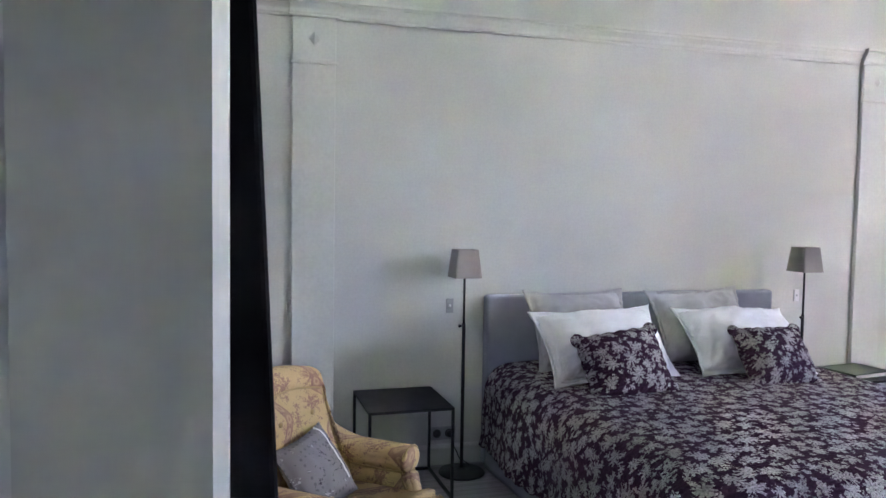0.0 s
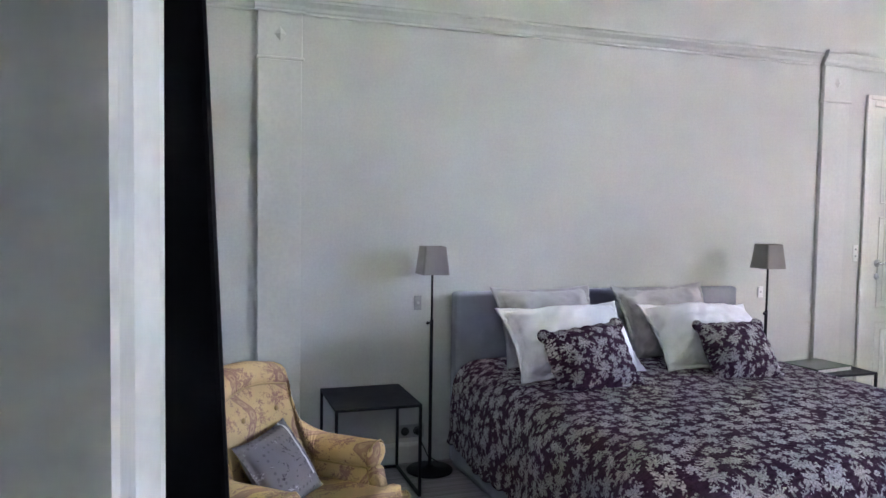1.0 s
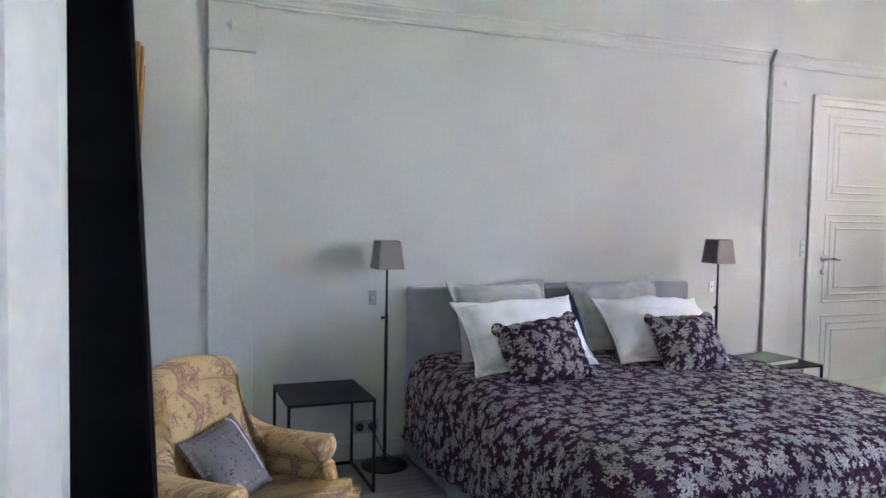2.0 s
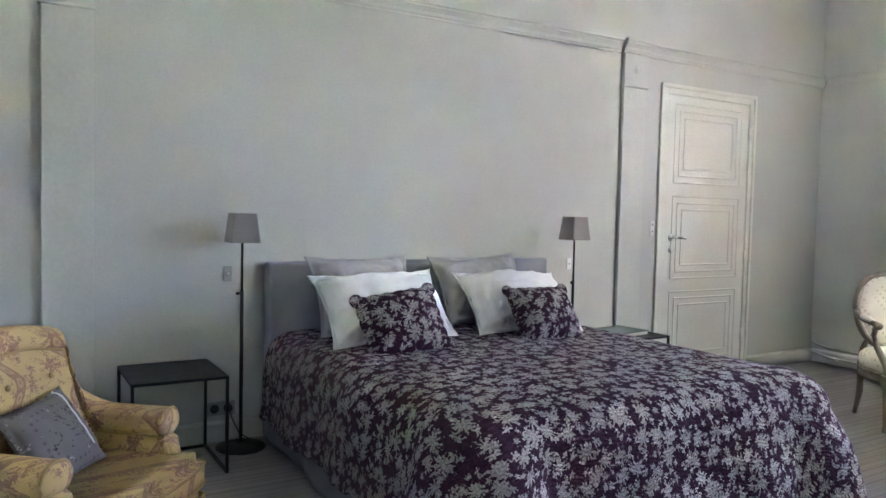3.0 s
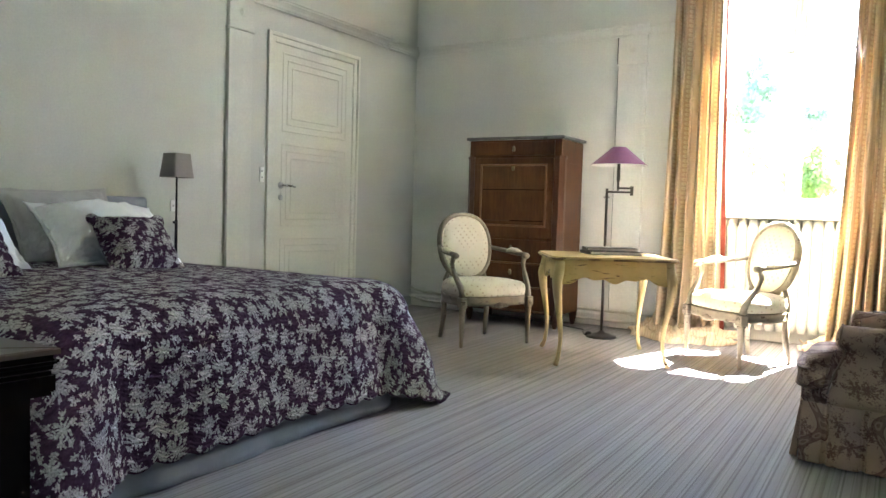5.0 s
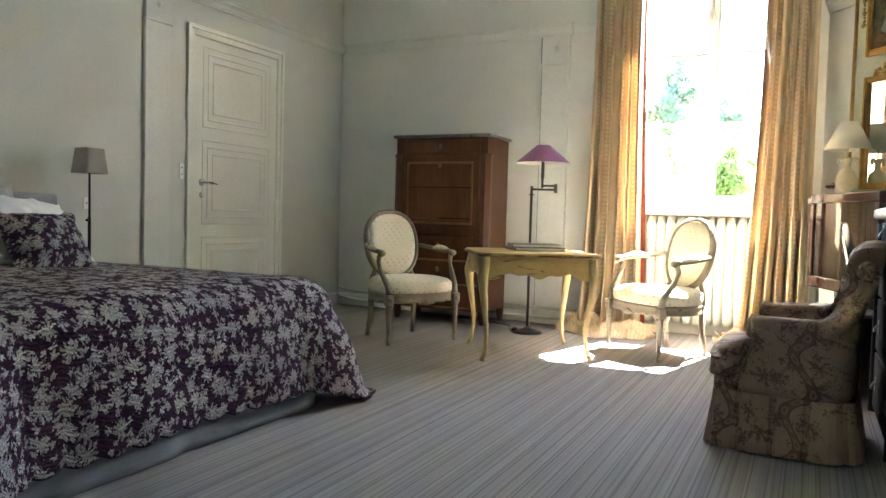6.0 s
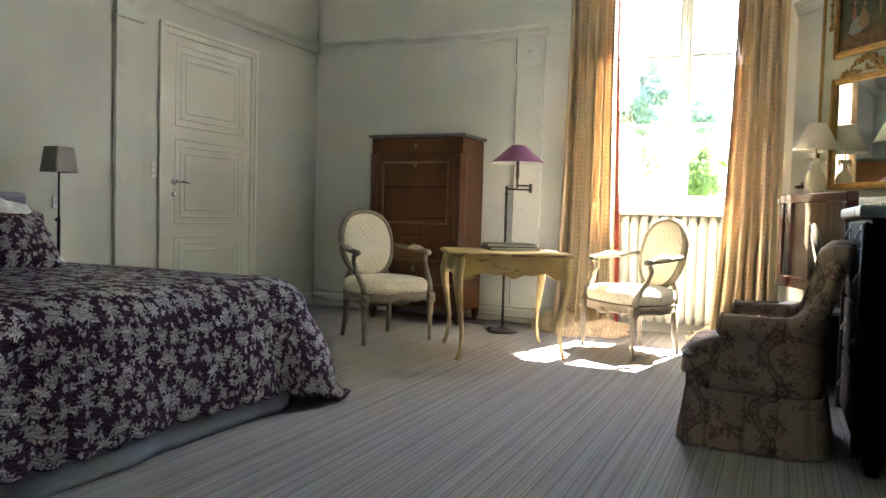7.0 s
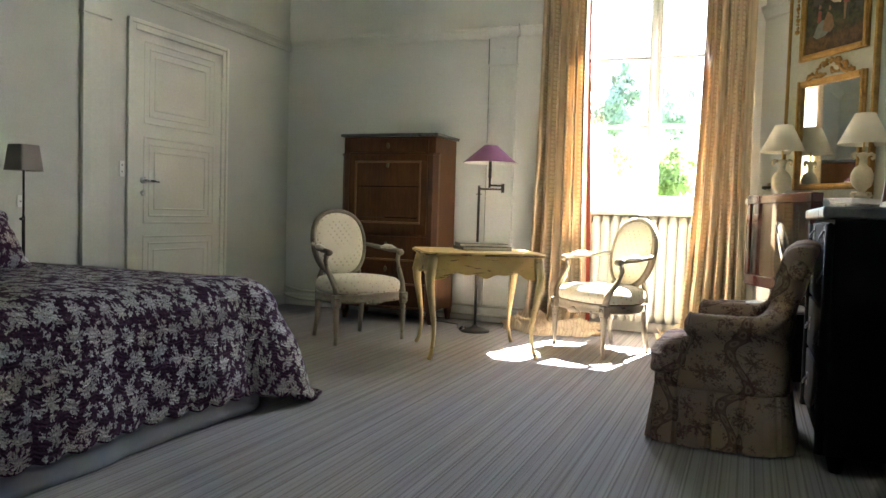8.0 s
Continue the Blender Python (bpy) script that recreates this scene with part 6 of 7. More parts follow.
lo = [bm.verts.new((e2.x + 0.212 * math.cos(a * math.pi / 24), e2.y + 0.212 * math.sin(a * math.pi / 24), 1.322)) for a in range(48)]
hi = [bm.verts.new((e2.x + 0.05 * math.cos(a * math.pi / 24), e2.y + 0.05 * math.sin(a * math.pi / 24), 1.46)) for a in range(48)]
for a in range(48):
    bm.faces.new((lo[a], lo[(a + 1) % 48], hi[(a + 1) % 48], hi[a]))
shade = part("shade", bm, M_PURPLE, plamp, "purple cone-shaped fabric shade", True)
bm = bmesh.new()
lo = [bm.verts.new((e2.x + 0.207 * math.cos(a * math.pi / 24), e2.y + 0.207 * math.sin(a * math.pi / 24), 1.3215)) for a in range(48)]
hi = [bm.verts.new((e2.x + 0.047 * math.cos(a * math.pi / 24), e2.y + 0.047 * math.sin(a * math.pi / 24), 1.457)) for a in range(48)]
for a in range(48):
    bm.faces.new((lo[a], lo[(a + 1) % 48], hi[(a + 1) % 48], hi[a]))
part("shade_lining", bm, M_SHADE_IN, plamp, "white lining inside the shade", True)
bm = bmesh.new()
for a in range(3):
    c, s = math.cos(a * 2.094), math.sin(a * 2.094)
    tube(bm, [e2 + Vector((0, 0, 1.37)), e2 + Vector((0.055 * c, 0.055 * s, 1.452))], 0.0025, 6)
part("shade_carrier", bm, M_BRONZE, plamp)
bm = tube(bmesh.new(), [(5.80, 1.98, 0.02), (5.78, 2.03, 0.006), (5.90, 2.10, 0.006), (6.06, 2.16, 0.006), (6.12, 2.3, 0.006), (6.2, 2.55, 0.006), (6.3, 3.2, 0.006)], 0.0035, 6)
made = bmesh.ops.create_icosphere(bm, subdivisions=2, radius=0.024)["verts"]
for v in made:
    v.co = Vector((v.co.x * 1.5 + 5.80, v.co.y + 2.02, v.co.z * 0.8 + 0.02))
tagged(part("lamp_cord", bm, M_DARK_PLASTIC, smooth=True), "black lamp cord with a foot switch on the carpet", "cord")

# ---- the cabinet with a folding top in the foreground ----
card = thing("cabinet", "dark mahogany games cabinet with a paler folding envelope top", "cabinet")
CARD = [(0.735, 0.672), (0.698, 1.183), (0.187, 1.222), (0.205, 0.715)]
CC = Vector((0.456, 0.948, 0))
CZ = 0.79
for a in range(4):
    p, q = Vector((*CARD[a], 0)), Vector((*CARD[(a + 1) % 4], 0))
    mid = (p + q + CC) / 3
    tri = [mid + (c - mid) * (1 - 0.0012 / max(0.05, (c - mid).length)) for c in (CC, p, q)]
    bm = bmesh.new()
    prism(bm, [(c.x, c.y) for c in tri], lambda u, v, d: Vector((u, v, d)), CZ - 0.006, CZ)
    bmesh.ops.bevel(bm, geom=[e for e in bm.edges if min(v.co.z for v in e.verts) > CZ - 0.001], offset=0.0012, segments=1, affect="EDGES")
    part("leaf", bm, M_CARD_TOP, card, "triangular folding leaf, paler than the body and dull")


def shrunk(k):
    return [(CC.x + (x - CC.x) * k, CC.y + (y - CC.y) * k) for x, y in CARD]


bm = prism(bmesh.new(), shrunk(1.004), lambda u, v, d: Vector((u, v, d)), CZ - 0.021, CZ - 0.0062)
bmesh.ops.bevel(bm, geom=bm.edges[:], offset=0.006, segments=3, affect="EDGES")
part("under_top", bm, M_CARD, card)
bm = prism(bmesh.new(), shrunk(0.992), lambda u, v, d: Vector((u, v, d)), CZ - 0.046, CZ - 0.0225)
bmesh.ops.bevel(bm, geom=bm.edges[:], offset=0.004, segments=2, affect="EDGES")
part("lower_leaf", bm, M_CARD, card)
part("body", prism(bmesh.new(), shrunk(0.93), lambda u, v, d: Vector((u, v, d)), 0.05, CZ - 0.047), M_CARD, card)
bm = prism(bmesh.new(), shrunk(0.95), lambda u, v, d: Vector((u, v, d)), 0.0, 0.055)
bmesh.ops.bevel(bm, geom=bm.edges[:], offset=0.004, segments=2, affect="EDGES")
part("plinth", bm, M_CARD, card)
pa, pb = Vector((*CARD[0], 0)), Vector((*CARD[3], 0))
hd = (pb - pa).normalized()
hn = Vector((hd.y, -hd.x, 0))
if hn.y > 0:
    hn = -hn
c = pa + hd * 0.075
bm = bmesh.new()
prism(bm, [(-0.0065, CZ - 0.038), (0.0055, CZ - 0.038), (0.0045, CZ - 0.031), (0.0065, CZ - 0.024), (0.0065, CZ - 0.016), (-0.0065, CZ - 0.016), (-0.0045, CZ - 0.029)], lambda u, v, d: c + hd * u + hn * d + Vector((0, 0, v)), -0.008, 0.004)
part("hinge", bm, M_DULL_BRASS, card, "small brass hinge")

# ---- the black leaning mirror by the doorway ----
lean_m = Matrix(((1, 0, -0.045, 0), (0, 1, 0, 0), (0, 0, 1, 0), (0, 0, 0, 1)))
leaning = thing("leaning_mirror", "tall black lacquered standing mirror leaning on the wall", "mirror")
bm = B(-0.012, 0.128, 1.25, 1.30, 0.0, 2.42, 0.012, 3)
bmesh.ops.transform(bm, matrix=lean_m, verts=bm.verts[:])
part("frame_post", bm, M_BLACK, leaning, smooth=False)
bm = B(-0.012, 0.1, 1.82, 1.87, 0.0, 2.42, 0.012, 3)
bmesh.ops.transform(bm, matrix=lean_m, verts=bm.verts[:])
part("frame_post", bm, M_BLACK, leaning)
for z0, z1 in ((0.0, 0.08), (2.34, 2.42)):
    bm = B(-0.007, 0.097, 1.30, 1.82, z0, z1, 0.006)
    bmesh.ops.transform(bm, matrix=lean_m, verts=bm.verts[:])
    part("frame_rail", bm, M_BLACK, leaning)
bm = B(0.003, 0.083, 1.30, 1.82, 0.08, 2.34)
bmesh.ops.transform(bm, matrix=lean_m, verts=bm.verts[:])
part("backing", bm, M_BLACK, leaning)
bm = B(0.0835, 0.087, 1.301, 1.819, 0.081, 2.339)
bmesh.ops.transform(bm, matrix=lean_m, verts=bm.verts[:])
part("mirror_glass", bm, M_MIRROR, leaning, "mirror glass")

# ---- the gilt picture on the west wall ----
gilt = thing("picture_frame", "heavy gilded picture frame tilted forward on the wall", "picture")
tilt = Matrix.Translation((WEST, 0, 1.33)) @ Matrix.Rotation(radians(3.0), 4, "Y")
def gilt_part(name, bm, mat_, label=""):
    bmesh.ops.transform(bm, matrix=tilt, verts=bm.verts[:])
    return part(name, bm, mat_, gilt, label)


for y0, y1, z0, z1 in ((3.52, 3.58, 0, 0.75), (3.98, 4.04, 0, 0.75), (3.58, 3.98, 0, 0.06), (3.58, 3.98, 0.69, 0.75)):
    gilt_part("frame_bar", B(0.006, 0.075, y0, y1, z0, z1, 0.006), M_GILT)
    if z1 - z0 > 0.5:
        gilt_part("raised_bead", B(0.0752, 0.092, y0 + 0.014, y1 - 0.014, z0 + 0.014, z1 - 0.014, 0.007), M_GILT)
gilt_part("picture", B(0.02, 0.04, 3.58, 3.98, 0.06, 0.69), M_PAINTING, "dark old picture")

# ---- the fireplace corner ----
def dbox(u0, u1, o0, o1, z0, z1, r=0.0):
    """A box along the slanting wall."""
    bm = B(u0, u1, o0, o1, z0, z1, r)
    m = Matrix((DX, DN, Vector((0, 0, 1)))).transposed().to_4x4()
    m.translation = DIAG
    bmesh.ops.transform(bm, matrix=m, verts=bm.verts[:])
    bmesh.ops.recalc_face_normals(bm, faces=bm.faces[:])
    return bm


mantel = thing("mantelpiece", "white marble mantelpiece across the corner", "fireplace", kind="structure")
part("mantel_shelf", dbox(-0.77, 0.19, 0.0, 0.27, 1.05, 1.085, 0.008), M_WHITE_MARBLE, mantel)
part("frieze", dbox(-0.64, 0.125, 0.001, 0.19, 0.86, 1.05), M_WHITE_MARBLE, mantel)
for u0, u1 in ((-0.64, -0.5), (-0.015, 0.125)):
    part("jamb", dbox(u0, u1, 0.001, 0.19, 0.0, 0.86), M_WHITE_MARBLE, mantel)
part("fire_back", dbox(-0.5, -0.015, 0.001, 0.03, 0.0, 0.86), M_BLACK, mantel, "flat black panel filling the fireplace opening")

trumeau = thing("trumeau_mirror", "tall pale green gilt trumeau with a painting above a mirror", "mirror")
TU0, TU1 = -0.66, 0.102
part("panel", dbox(TU0 + 0.02, TU1 - 0.02, 0.002, 0.03, 1.086, 2.78), M_TRUMEAU, trumeau)
for u0, u1 in ((TU0, TU0 + 0.022), (TU1 - 0.022, TU1)):
    part("gilt_edge", dbox(u0, u1, 0.002, 0.045, 1.086, 2.8, 0.006), M_GILT, trumeau)
part("gilt_edge", dbox(TU0 + 0.022, TU1 - 0.022, 0.002, 0.05, 2.76, 2.8, 0.006), M_GILT, trumeau)


def gilt_surround(u0, u1, z0, z1, w, name):
    for a0, a1, b0, b1 in ((u0, u0 + w, z0, z1), (u1 - w, u1, z0, z1), (u0 + w, u1 - w, z0, z0 + w), (u0 + w, u1 - w, z1 - w, z1)):
        part(name, dbox(a0, a1, 0.03, 0.055, b0, b1, 0.006), M_GILT, trumeau)
        k = w * 0.3
        part(name, dbox(a0 + (k if a1 - a0 < 0.06 else 0), a1 - (k if a1 - a0 < 0.06 else 0), 0.055, 0.064, b0 + (k if b1 - b0 < 0.06 else 0), b1 - (k if b1 - b0 < 0.06 else 0), 0.003), M_GILT, trumeau)


PU0, PU1 = -0.60, -0.02
gilt_surround(PU0, PU1, 1.15, 1.895, 0.042, "mirror_frame")
part("mirror_glass", dbox(PU0 + 0.04, PU1 - 0.04, 0.030, 0.036, 1.19, 1.855), M_MIRROR, trumeau, "old mirror glass")
gilt_surround(PU0, PU1, 2.03, 2.70, 0.042, "painting_frame")
painting = part("painting", dbox(PU0 + 0.04, PU1 - 0.04, 0.030, 0.038, 2.07, 2.66), M_PAINTING, trumeau, "dark oil painting of a garden scene")
M_RED = plain("painted_red", (0.13, 0.03, 0.02), (0.18, 0.045, 0.028), 20, 0.5, 0.1, 100)
M_PALE = plain("painted_grey_blue", (0.07, 0.09, 0.09), (0.14, 0.155, 0.135), 34, 0.5, 0.1, 100)
M_OCHRE = plain("painted_ochre", (0.10, 0.055, 0.024), (0.17, 0.095, 0.042), 34, 0.5, 0.1, 100)
M_UMBER = plain("painted_umber", (0.012, 0.010, 0.007), (0.03, 0.024, 0.014), 22, 0.5, 0.1, 100)
M_SKY = plain("painted_pale_sky", (0.30, 0.29, 0.19), (0.40, 0.38, 0.27), 9, 0.5, 0.1, 60)


def patch(shape, material, layer):
    """A painted shape; shape in fractions of the picture, from its lower corner by the window."""
    bm = bmesh.new()
    prism(bm, [(PU1 - 0.04 - f * 0.5, 2.07 + h * 0.59) for f, h in shape], lambda p, q, d: on_diag(p, d, q), 0.0382, 0.0386 + 0.0003 * layer)
    part("painted_patch", bm, material, painting)


def blot(cx, cy, rx, ry, seed, n=14):
    rnd = random.Random(seed)
    return [(cx + rx * math.cos(2 * math.pi * a / n) * rnd.uniform(0.7, 1.15), cy + ry * math.sin(2 * math.pi * a / n) * rnd.uniform(0.7, 1.15)) for a in range(n)]


patch(blot(0.56, 0.72, 0.2, 0.2, 3, 22), M_SKY, 0)
patch(blot(0.2, 0.75, 0.17, 0.2, 5, 22), M_UMBER, 1)
patch(blot(0.9, 0.62, 0.09, 0.3, 7, 22), M_UMBER, 1)
patch([(0.14, 0.2), (0.2, 0.16), (0.34, 0.17), (0.42, 0.22), (0.38, 0.3), (0.3, 0.36), (0.22, 0.33)], M_PALE, 2)
patch([(0.3, 0.24), (0.44, 0.2), (0.5, 0.26), (0.46, 0.38), (0.38, 0.44), (0.33, 0.36)], M_OCHRE, 3)
patch([(0.2, 0.34), (0.27, 0.35), (0.27, 0.46), (0.22, 0.48)], M_RED, 3)
patch(blot(0.24, 0.51, 0.025, 0.03, 11), M_OCHRE, 4)
patch(blot(0.41, 0.47, 0.025, 0.03, 12), M_OCHRE, 4)
patch([(0.64, 0.48), (0.73, 0.47), (0.75, 0.6), (0.73, 0.72), (0.66, 0.72), (0.54, 0.66), (0.55, 0.63), (0.64, 0.64)], M_RED, 3)
patch([(0.65, 0.3), (0.68, 0.3), (0.69, 0.48), (0.645, 0.48)], M_OCHRE, 2)
patch([(0.7, 0.3), (0.73, 0.3), (0.725, 0.48), (0.69, 0.48)], M_UMBER, 2)
patch(blot(0.695, 0.75, 0.025, 0.03, 13), M_OCHRE, 4)
patch([(0.65, 0.775), (0.75, 0.775), (0.72, 0.83), (0.68, 0.83)], M_UMBER, 5)

# carved crest over the mirror and a pendant on the stile
crest = bmesh.new()
rnd = random.Random(5)
for a in range(46):
    k = rnd.uniform(-1, 1)
    hgt = (1 - abs(k) ** 1.4) * 0.12
    u = -0.305 + k * 0.19
    z = 1.9 + rnd.uniform(0.0, 1.0) * hgt + 0.006
    r = rnd.uniform(0.012, 0.024)
    made = bmesh.ops.create_icosphere(crest, subdivisions=1, radius=r)["verts"]
    t = Matrix.Rotation(rnd.uniform(0, 3), 3, "Y")
    for v in made:
        q = t @ Vector((v.co.x * 1.5, v.co.y * 0.7, v.co.z * 0.7))
        v.co = on_diag(u + q.x, 0.045 + q.y, z + q.z)
part("carved_crest", crest, M_GILT, trumeau, "carved gilt leaf crest", True)
pend = bmesh.new()
for a in range(18):
    z = 2.25 + a * 0.027
    made = bmesh.ops.create_icosphere(pend, subdivisions=1, radius=0.012 + 0.007 * (a % 3 == 0))["verts"]
    for v in made:
        v.co = on_diag(0.025 + v.co.x + rnd.uniform(-0.008, 0.008), 0.035 + v.co.y * 0.8, z + v.co.z)
part("carved_pendant", pend, M_GILT, trumeau, smooth=True)


def urn_lamp():
    root = thing("table_lamp", "ivory urn-shaped table lamp with a cream empire shade", "lamp", "mantel lamps")
    prof = [(0, 0), (0.05, 0), (0.052, 0.012), (0.034, 0.02), (0.02, 0.035), (0.024, 0.045), (0.055, 0.075), (0.066, 0.11), (0.066, 0.145), (0.05, 0.18), (0.024, 0.2), (0.02, 0.235), (0.036, 0.262), (0.03, 0.272), (0.012, 0.276), (0, 0.276)]
    part("urn", lathe(bmesh.new(), prof, 28, flat=0.7), M_IVORY, root, smooth=True)
    for sx in (-1, 1):
        part("scroll", tube(bmesh.new(), [(sx * 0.03, 0, 0.262), (sx * 0.05, 0, 0.27), (sx * 0.066, 0, 0.262), (sx * 0.068, 0, 0.245), (sx * 0.056, 0, 0.238), (sx * 0.05, 0, 0.247)], [0.011, 0.011, 0.01, 0.009, 0.008, 0.006], 8), M_IVORY, root, smooth=True)
        part("foot_scroll", tube(bmesh.new(), [(sx * 0.03, 0, 0.03), (sx * 0.055, 0, 0.03), (sx * 0.062, 0, 0.016), (sx * 0.05, 0, 0.008)], [0.009, 0.01, 0.01, 0.008], 8), M_IVORY, root, smooth=True)
    part("neck", tube(bmesh.new(), [(0, 0, 0.27), (0, 0, 0.4)], 0.006, 8), M_BRASS, root, smooth=True)
    bm = bmesh.new()
    n = 40
    lo = [bm.verts.new((0.146 * math.cos(2 * math.pi * a / n), 0.146 * math.sin(2 * math.pi * a / n), 0.325)) for a in range(n)]
    hi = [bm.verts.new((0.056 * math.cos(2 * math.pi * a / n), 0.056 * math.sin(2 * math.pi * a / n), 0.51)) for a in range(n)]
    for a in range(n):
        bm.faces.new((lo[a], lo[(a + 1) % n], hi[(a + 1) % n], hi[a]))
    sh = part("shade", bm, M_IVORY_SHADE, root, "cream fabric empire shade", True)
    sh.modifiers.new("thick", "SOLIDIFY").thickness = 0.003
    bm = bmesh.new()
    for a in range(3):
        c, s = math.cos(a * 2.094), math.sin(a * 2.094)
        tube(bm, [(0, 0, 0.4), (0.058 * c, 0.058 * s, 0.497)], 0.002, 6)
    part("shade_carrier", bm, M_BRASS, root)
    return root


lamp_a = urn_lamp()
copy_thing(lamp_a, pose(5.472, -0.656, 1.0855, 0, 0, -68))
lamp_a.matrix_world = pose(6.0, -0.229, 1.0855, 0, 0, -68)

sock = thing("wall_switch", "square steel wall switch with a black lever", "switch", kind="structure")
part("plate", dbox(0.255, 0.325, 0.0, 0.006, 1.145, 1.215, 0.002), M_CHROME, sock)
bm = tube(bmesh.new(), [on_diag(0.3, 0.006, 1.18), on_diag(0.3, 0.03, 1.18), on_diag(0.22, 0.035, 1.18)], [0.014, 0.011, 0.008], 10)
part("lever", bm, M_DARK_PLASTIC, sock, smooth=True)

# ---- the television ----
tv_m = pose(5.084, -0.207, 0, 0, 0, 24.4)
stand = thing("tv_stand", "low dark wooden stand under the television", "cabinet", at=tv_m)
part("body", B(-0.33, 0.33, -0.2, 0.2, 0.06, 0.43, 0.006), M_CARD, stand)
for x in (-0.3, 0.3):
    for y in (-0.17, 0.17):
        part("foot", B(x - 0.02, x + 0.02, y - 0.02, y + 0.02, 0.0, 0.06), M_CARD, stand)
tv = thing("television", "flat television with a glossy dark bezel on a silver foot", "television", at=tv_m)
part("bezel", box(box(box(B(-0.385, 0.385, -0.035, 0.03, 1.035, 1.09, 0.006), -0.385, 0.385, -0.035, 0.03, 0.53, 0.60, 0.006), -0.385, -0.335, -0.035, 0.03, 0.60, 1.035, 0.004), 0.335, 0.385, -0.035, 0.03, 0.60, 1.035, 0.004), M_TVBEZEL, tv)
part("screen", B(-0.336, 0.336, -0.03, 0.022, 0.599, 1.036), M_SCREEN, tv, "glossy dark screen")
part("back_cover", B(-0.36, 0.36, -0.09, -0.0355, 0.56, 1.06, 0.02), M_SILVER, tv)
part("neck", B(-0.07, 0.07, -0.05, 0.0, 0.45, 0.535, 0.01), M_SILVER, tv)
part("foot", lathe(bmesh.new(), [(0, 0), (0.24, 0), (0.245, 0.008), (0.2, 0.018), (0, 0.024)], 40, 0, 0, 0.431, 0.6), M_SILVER, tv, smooth=True)

# ---- the black commode ----
commode = thing("commode", "black lacquered commode with a grey marble top", "chest of drawers")
CX0, CX1, CY0, CY1 = 3.375, 4.25, -0.82, -0.315
part("body", B(CX0, CX1, CY0, CY1 - 0.012, 0.07, 0.94, 0.006), M_BLACK, commode)
part("marble_top", B(CX0 - 0.025, CX1 + 0.025, CY0, CY1 + 0.03, 0.942, 0.985, 0.01, 3), M_GREY_MARBLE, commode, "grey marble top with a rounded edge")
for x in (CX0 + 0.03, CX1 - 0.03):
    part("corner_column", tube(bmesh.new(), [(x, CY1 - 0.012, 0.07), (x, CY1 - 0.012, 0.92)], 0.028, 14), M_BLACK, commode, smooth=True)
for x in (CX0 + 0.05, CX1 - 0.05):
    for y in (CY0 + 0.05, CY1 - 0.06):
        part("foot", lathe(bmesh.new(), [(0, 0), (0.02, 0), (0.034, 0.05), (0.036, 0.07), (0, 0.071)], 14, x, y), M_BLACK, commode, smooth=True)
for z0, z1 in ((0.84, 0.925), (0.6, 0.825), (0.36, 0.585), (0.10, 0.345)):
    dr = part("drawer", B(CX0 + 0.065, CX1 - 0.065, CY1 - 0.02, CY1 + 0.002, z0, z1, 0.005), M_BLACK, commode)
    for x in ((CX0 + 0.2), (CX1 - 0.2)):
        zc = (z0 + z1) / 2
        part("handle_plate", B(x - 0.02, x + 0.02, CY1 + 0.002, CY1 + 0.005, zc - 0.03, zc + 0.03, 0.002), M_BRONZE, dr)
        part("drop_handle", tube(bmesh.new(), [(x - 0.02, CY1 + 0.006, zc + 0.012), (x - 0.018, CY1 + 0.018, zc - 0.012), (x, CY1 + 0.02, zc - 0.02), (x + 0.018, CY1 + 0.018, zc - 0.012), (x + 0.02, CY1 + 0.006, zc + 0.012)], 0.004, 8), M_BRONZE, dr, smooth=True)

# ---- the framed picture on the commode ----
standing = thing("framed_picture", "reddish wooden picture frame standing on the commode", "picture", at=pose(4.2, -0.60, 0.9865, 6.5, 0, 0))
for x0, x1, z0, z1 in ((-0.04, 0.0, 0, 0.78), (-0.6, -0.56, 0, 0.78), (-0.56, -0.04, 0, 0.04), (-0.56, -0.04, 0.74, 0.78)):
    part("frame_bar", B(x0, x1, -0.012, 0.022, z0, z1, 0.005), M_RED_WOOD, standing)
part("mount", B(-0.56, -0.04, -0.006, 0.004, 0.04, 0.74), M_PAPER, standing, "pale picture mount")
part("picture", B(-0.48, -0.12, 0.004, 0.006, 0.13, 0.65), M_PAINTING, standing, "dark old picture")
part("prop", B(-0.32, -0.28, -0.1, -0.012, 0.0, 0.012, 0.002), M_RED_WOOD, standing)

# ---- the garden ----
ground = part("ground", B(6.84, 400, -300, 300, -1.4, -1.2), M_GRASS)
tagged(ground, "green garden lawn outside the window", "ground", kind="structure")


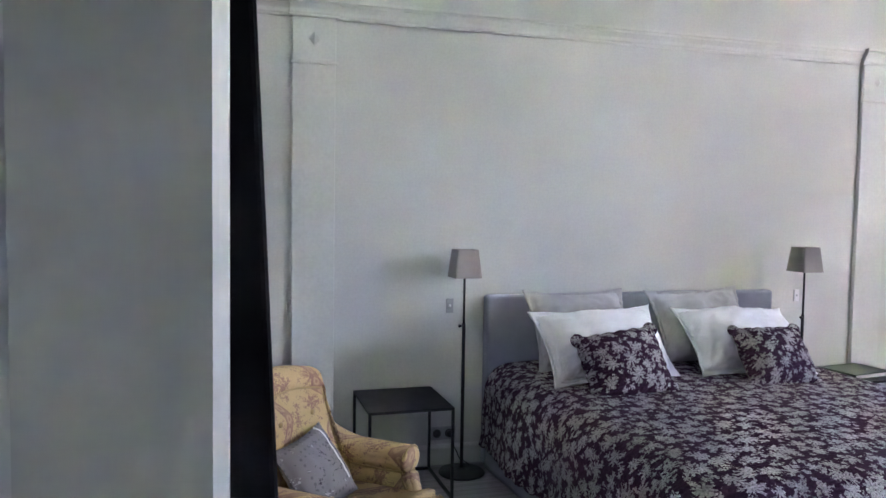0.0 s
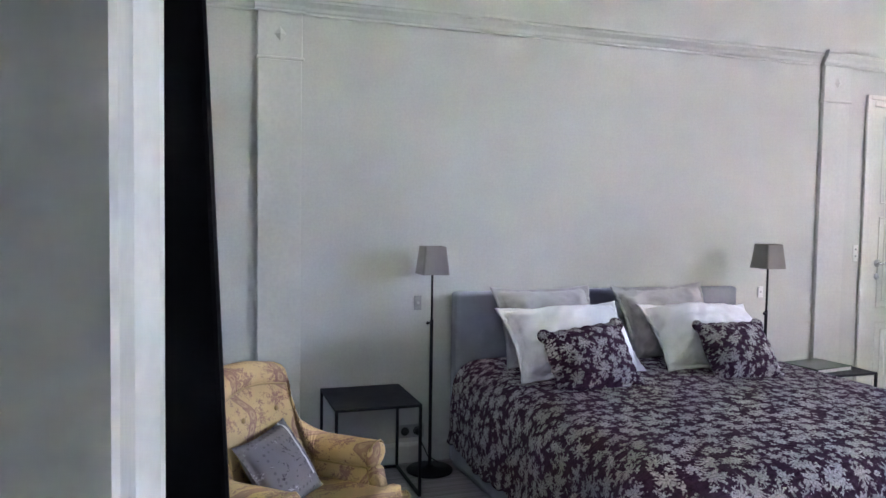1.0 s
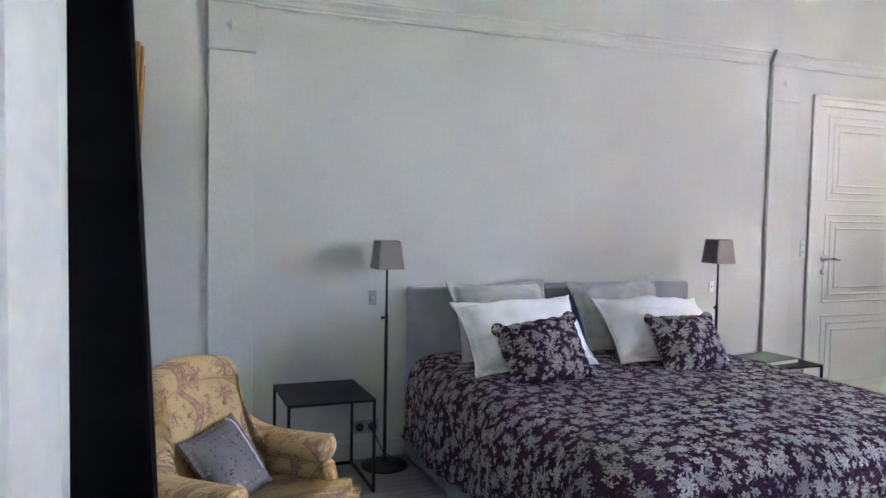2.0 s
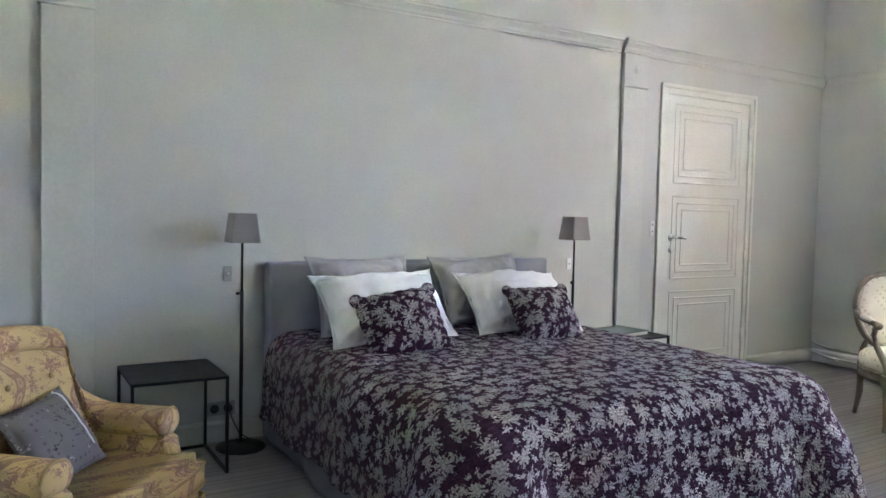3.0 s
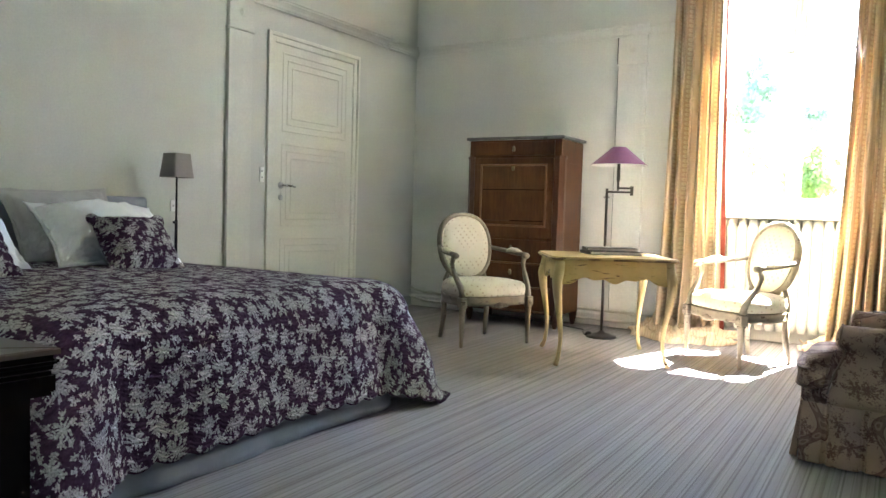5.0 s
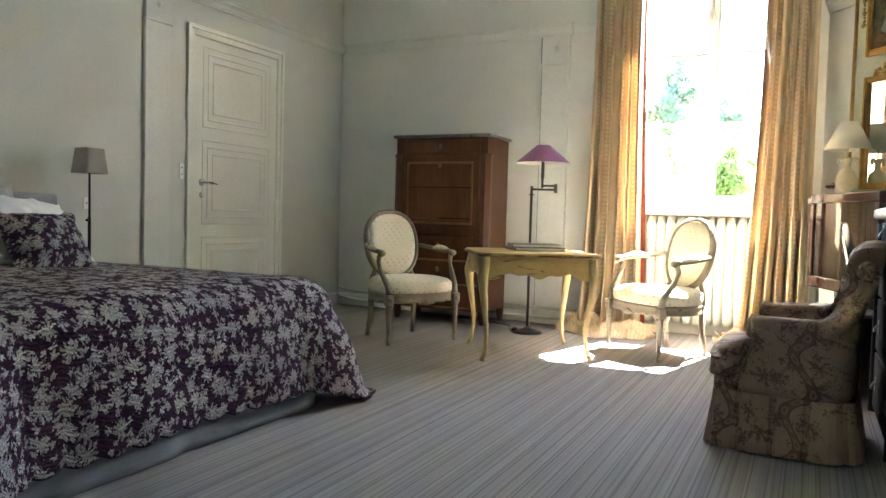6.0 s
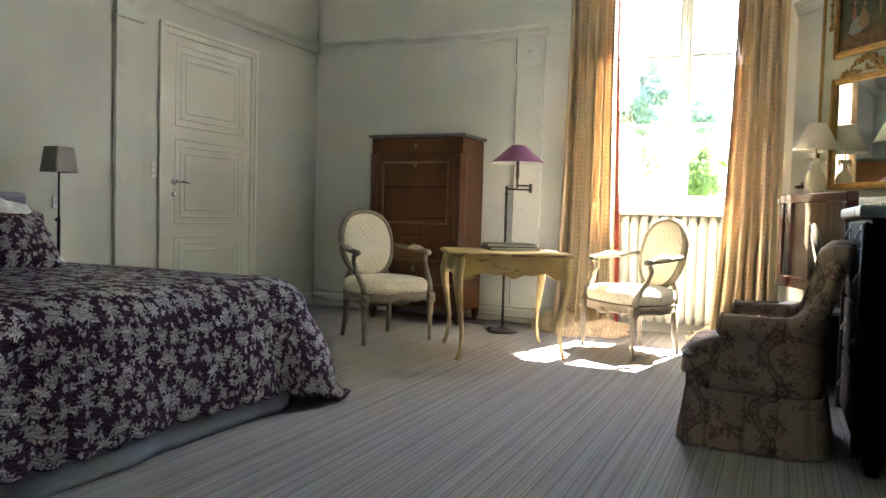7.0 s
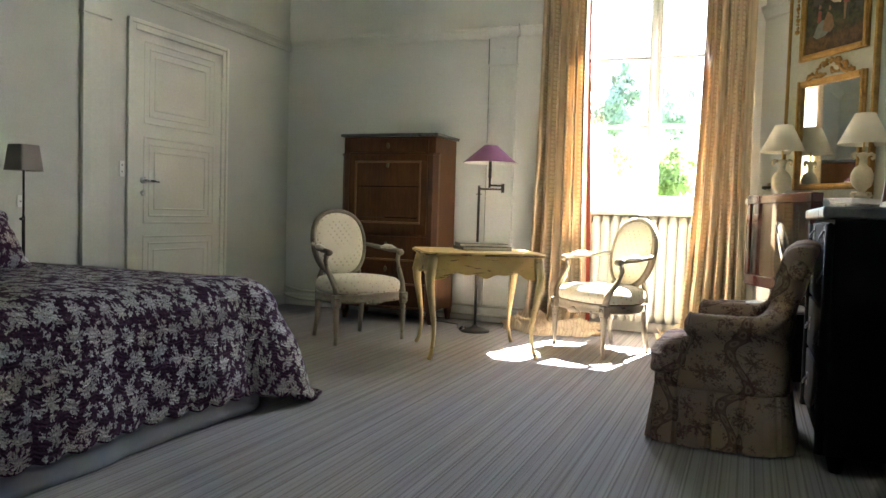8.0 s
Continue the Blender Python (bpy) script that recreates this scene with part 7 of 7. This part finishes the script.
def leaves(name, material, parent, centre, radii, count, size, seed):
    rnd = random.Random(seed)
    clumps = []
    for _ in range(26):
        d = Vector((rnd.gauss(0, 1), rnd.gauss(0, 1), rnd.gauss(0, 1))).normalized() * rnd.uniform(0.35, 1.0)
        clumps.append((Vector((d.x * radii[0], d.y * radii[1], d.z * radii[2])), rnd.uniform(0.22, 0.42) * radii[0]))
    verts, faces = [], []
    for i in range(count):
        c, r = clumps[rnd.randrange(len(clumps))]
        p = Vector(centre) + c + Vector((rnd.gauss(0, 0.5), rnd.gauss(0, 0.5), rnd.gauss(0, 0.45))) * r
        a = Euler((rnd.uniform(0, 6.3), rnd.uniform(0, 6.3), rnd.uniform(0, 6.3))).to_matrix()
        s = size * rnd.uniform(0.6, 1.3)
        k = len(verts)
        for q in ((-0.5, 0, 0), (0, -0.28, 0.05), (0.5, 0, 0), (0, 0.28, 0.05)):
            verts.append(p + a @ (Vector(q) * s))
        faces.append((k, k + 1, k + 2, k + 3))
    me = bpy.data.meshes.new(name)
    me.from_pydata(verts, [], faces)
    me.materials.append(material)
    ob = new(name, me)
    ob.parent = parent
    return ob


def tree(label, x, y, crown_z, radii, count, size, material, seed, trunk=0.16):
    root = thing("tree", label, "tree", "garden trees")
    rnd = random.Random(seed + 50)
    bm = tube(bmesh.new(), [(x, y, -1.2), (x + 0.05, y - 0.04, 0.2), (x, y + 0.05, crown_z)], [trunk, trunk * 0.75, trunk * 0.35], 10)
    for _ in range(9):
        a, h = rnd.uniform(0, 6.28), rnd.uniform(-0.6, 0.3) * radii[2]
        d = Vector((math.cos(a) * radii[0] * 0.7, math.sin(a) * radii[1] * 0.7, rnd.uniform(0.2, 0.8) * radii[2]))
        b0 = Vector((x, y, crown_z + h * 0.6))
        tube(bm, [b0, b0 + d * 0.5 + Vector((0, 0, 0.1)), b0 + d], [trunk * 0.35, trunk * 0.2, trunk * 0.06], 7)
    part("trunk", bm, M_BARK, root, smooth=True)
    leaves("crown", material, root, (x, y, crown_z), radii, count, size, seed)
    return root


tree("tree in the garden beyond the window, leaves tinted with haze", 21.5, 3.55, 4.3, (0.85, 0.8, 1.05), 7500, 0.12, M_LEAF_HAZE, 2, 0.05)
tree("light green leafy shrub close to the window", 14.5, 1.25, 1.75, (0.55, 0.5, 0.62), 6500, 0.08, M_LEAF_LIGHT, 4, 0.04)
tree("thin tree far off in the garden, leaves tinted with haze", 26.0, 2.5, 4.6, (0.9, 0.9, 1.5), 2800, 0.15, M_LEAF_HAZE, 9, 0.06)
tree("bare young tree with few leaves", 16.0, 2.35, 2.2, (0.5, 0.55, 0.8), 900, 0.09, M_LEAF_LIGHT, 12, 0.03)
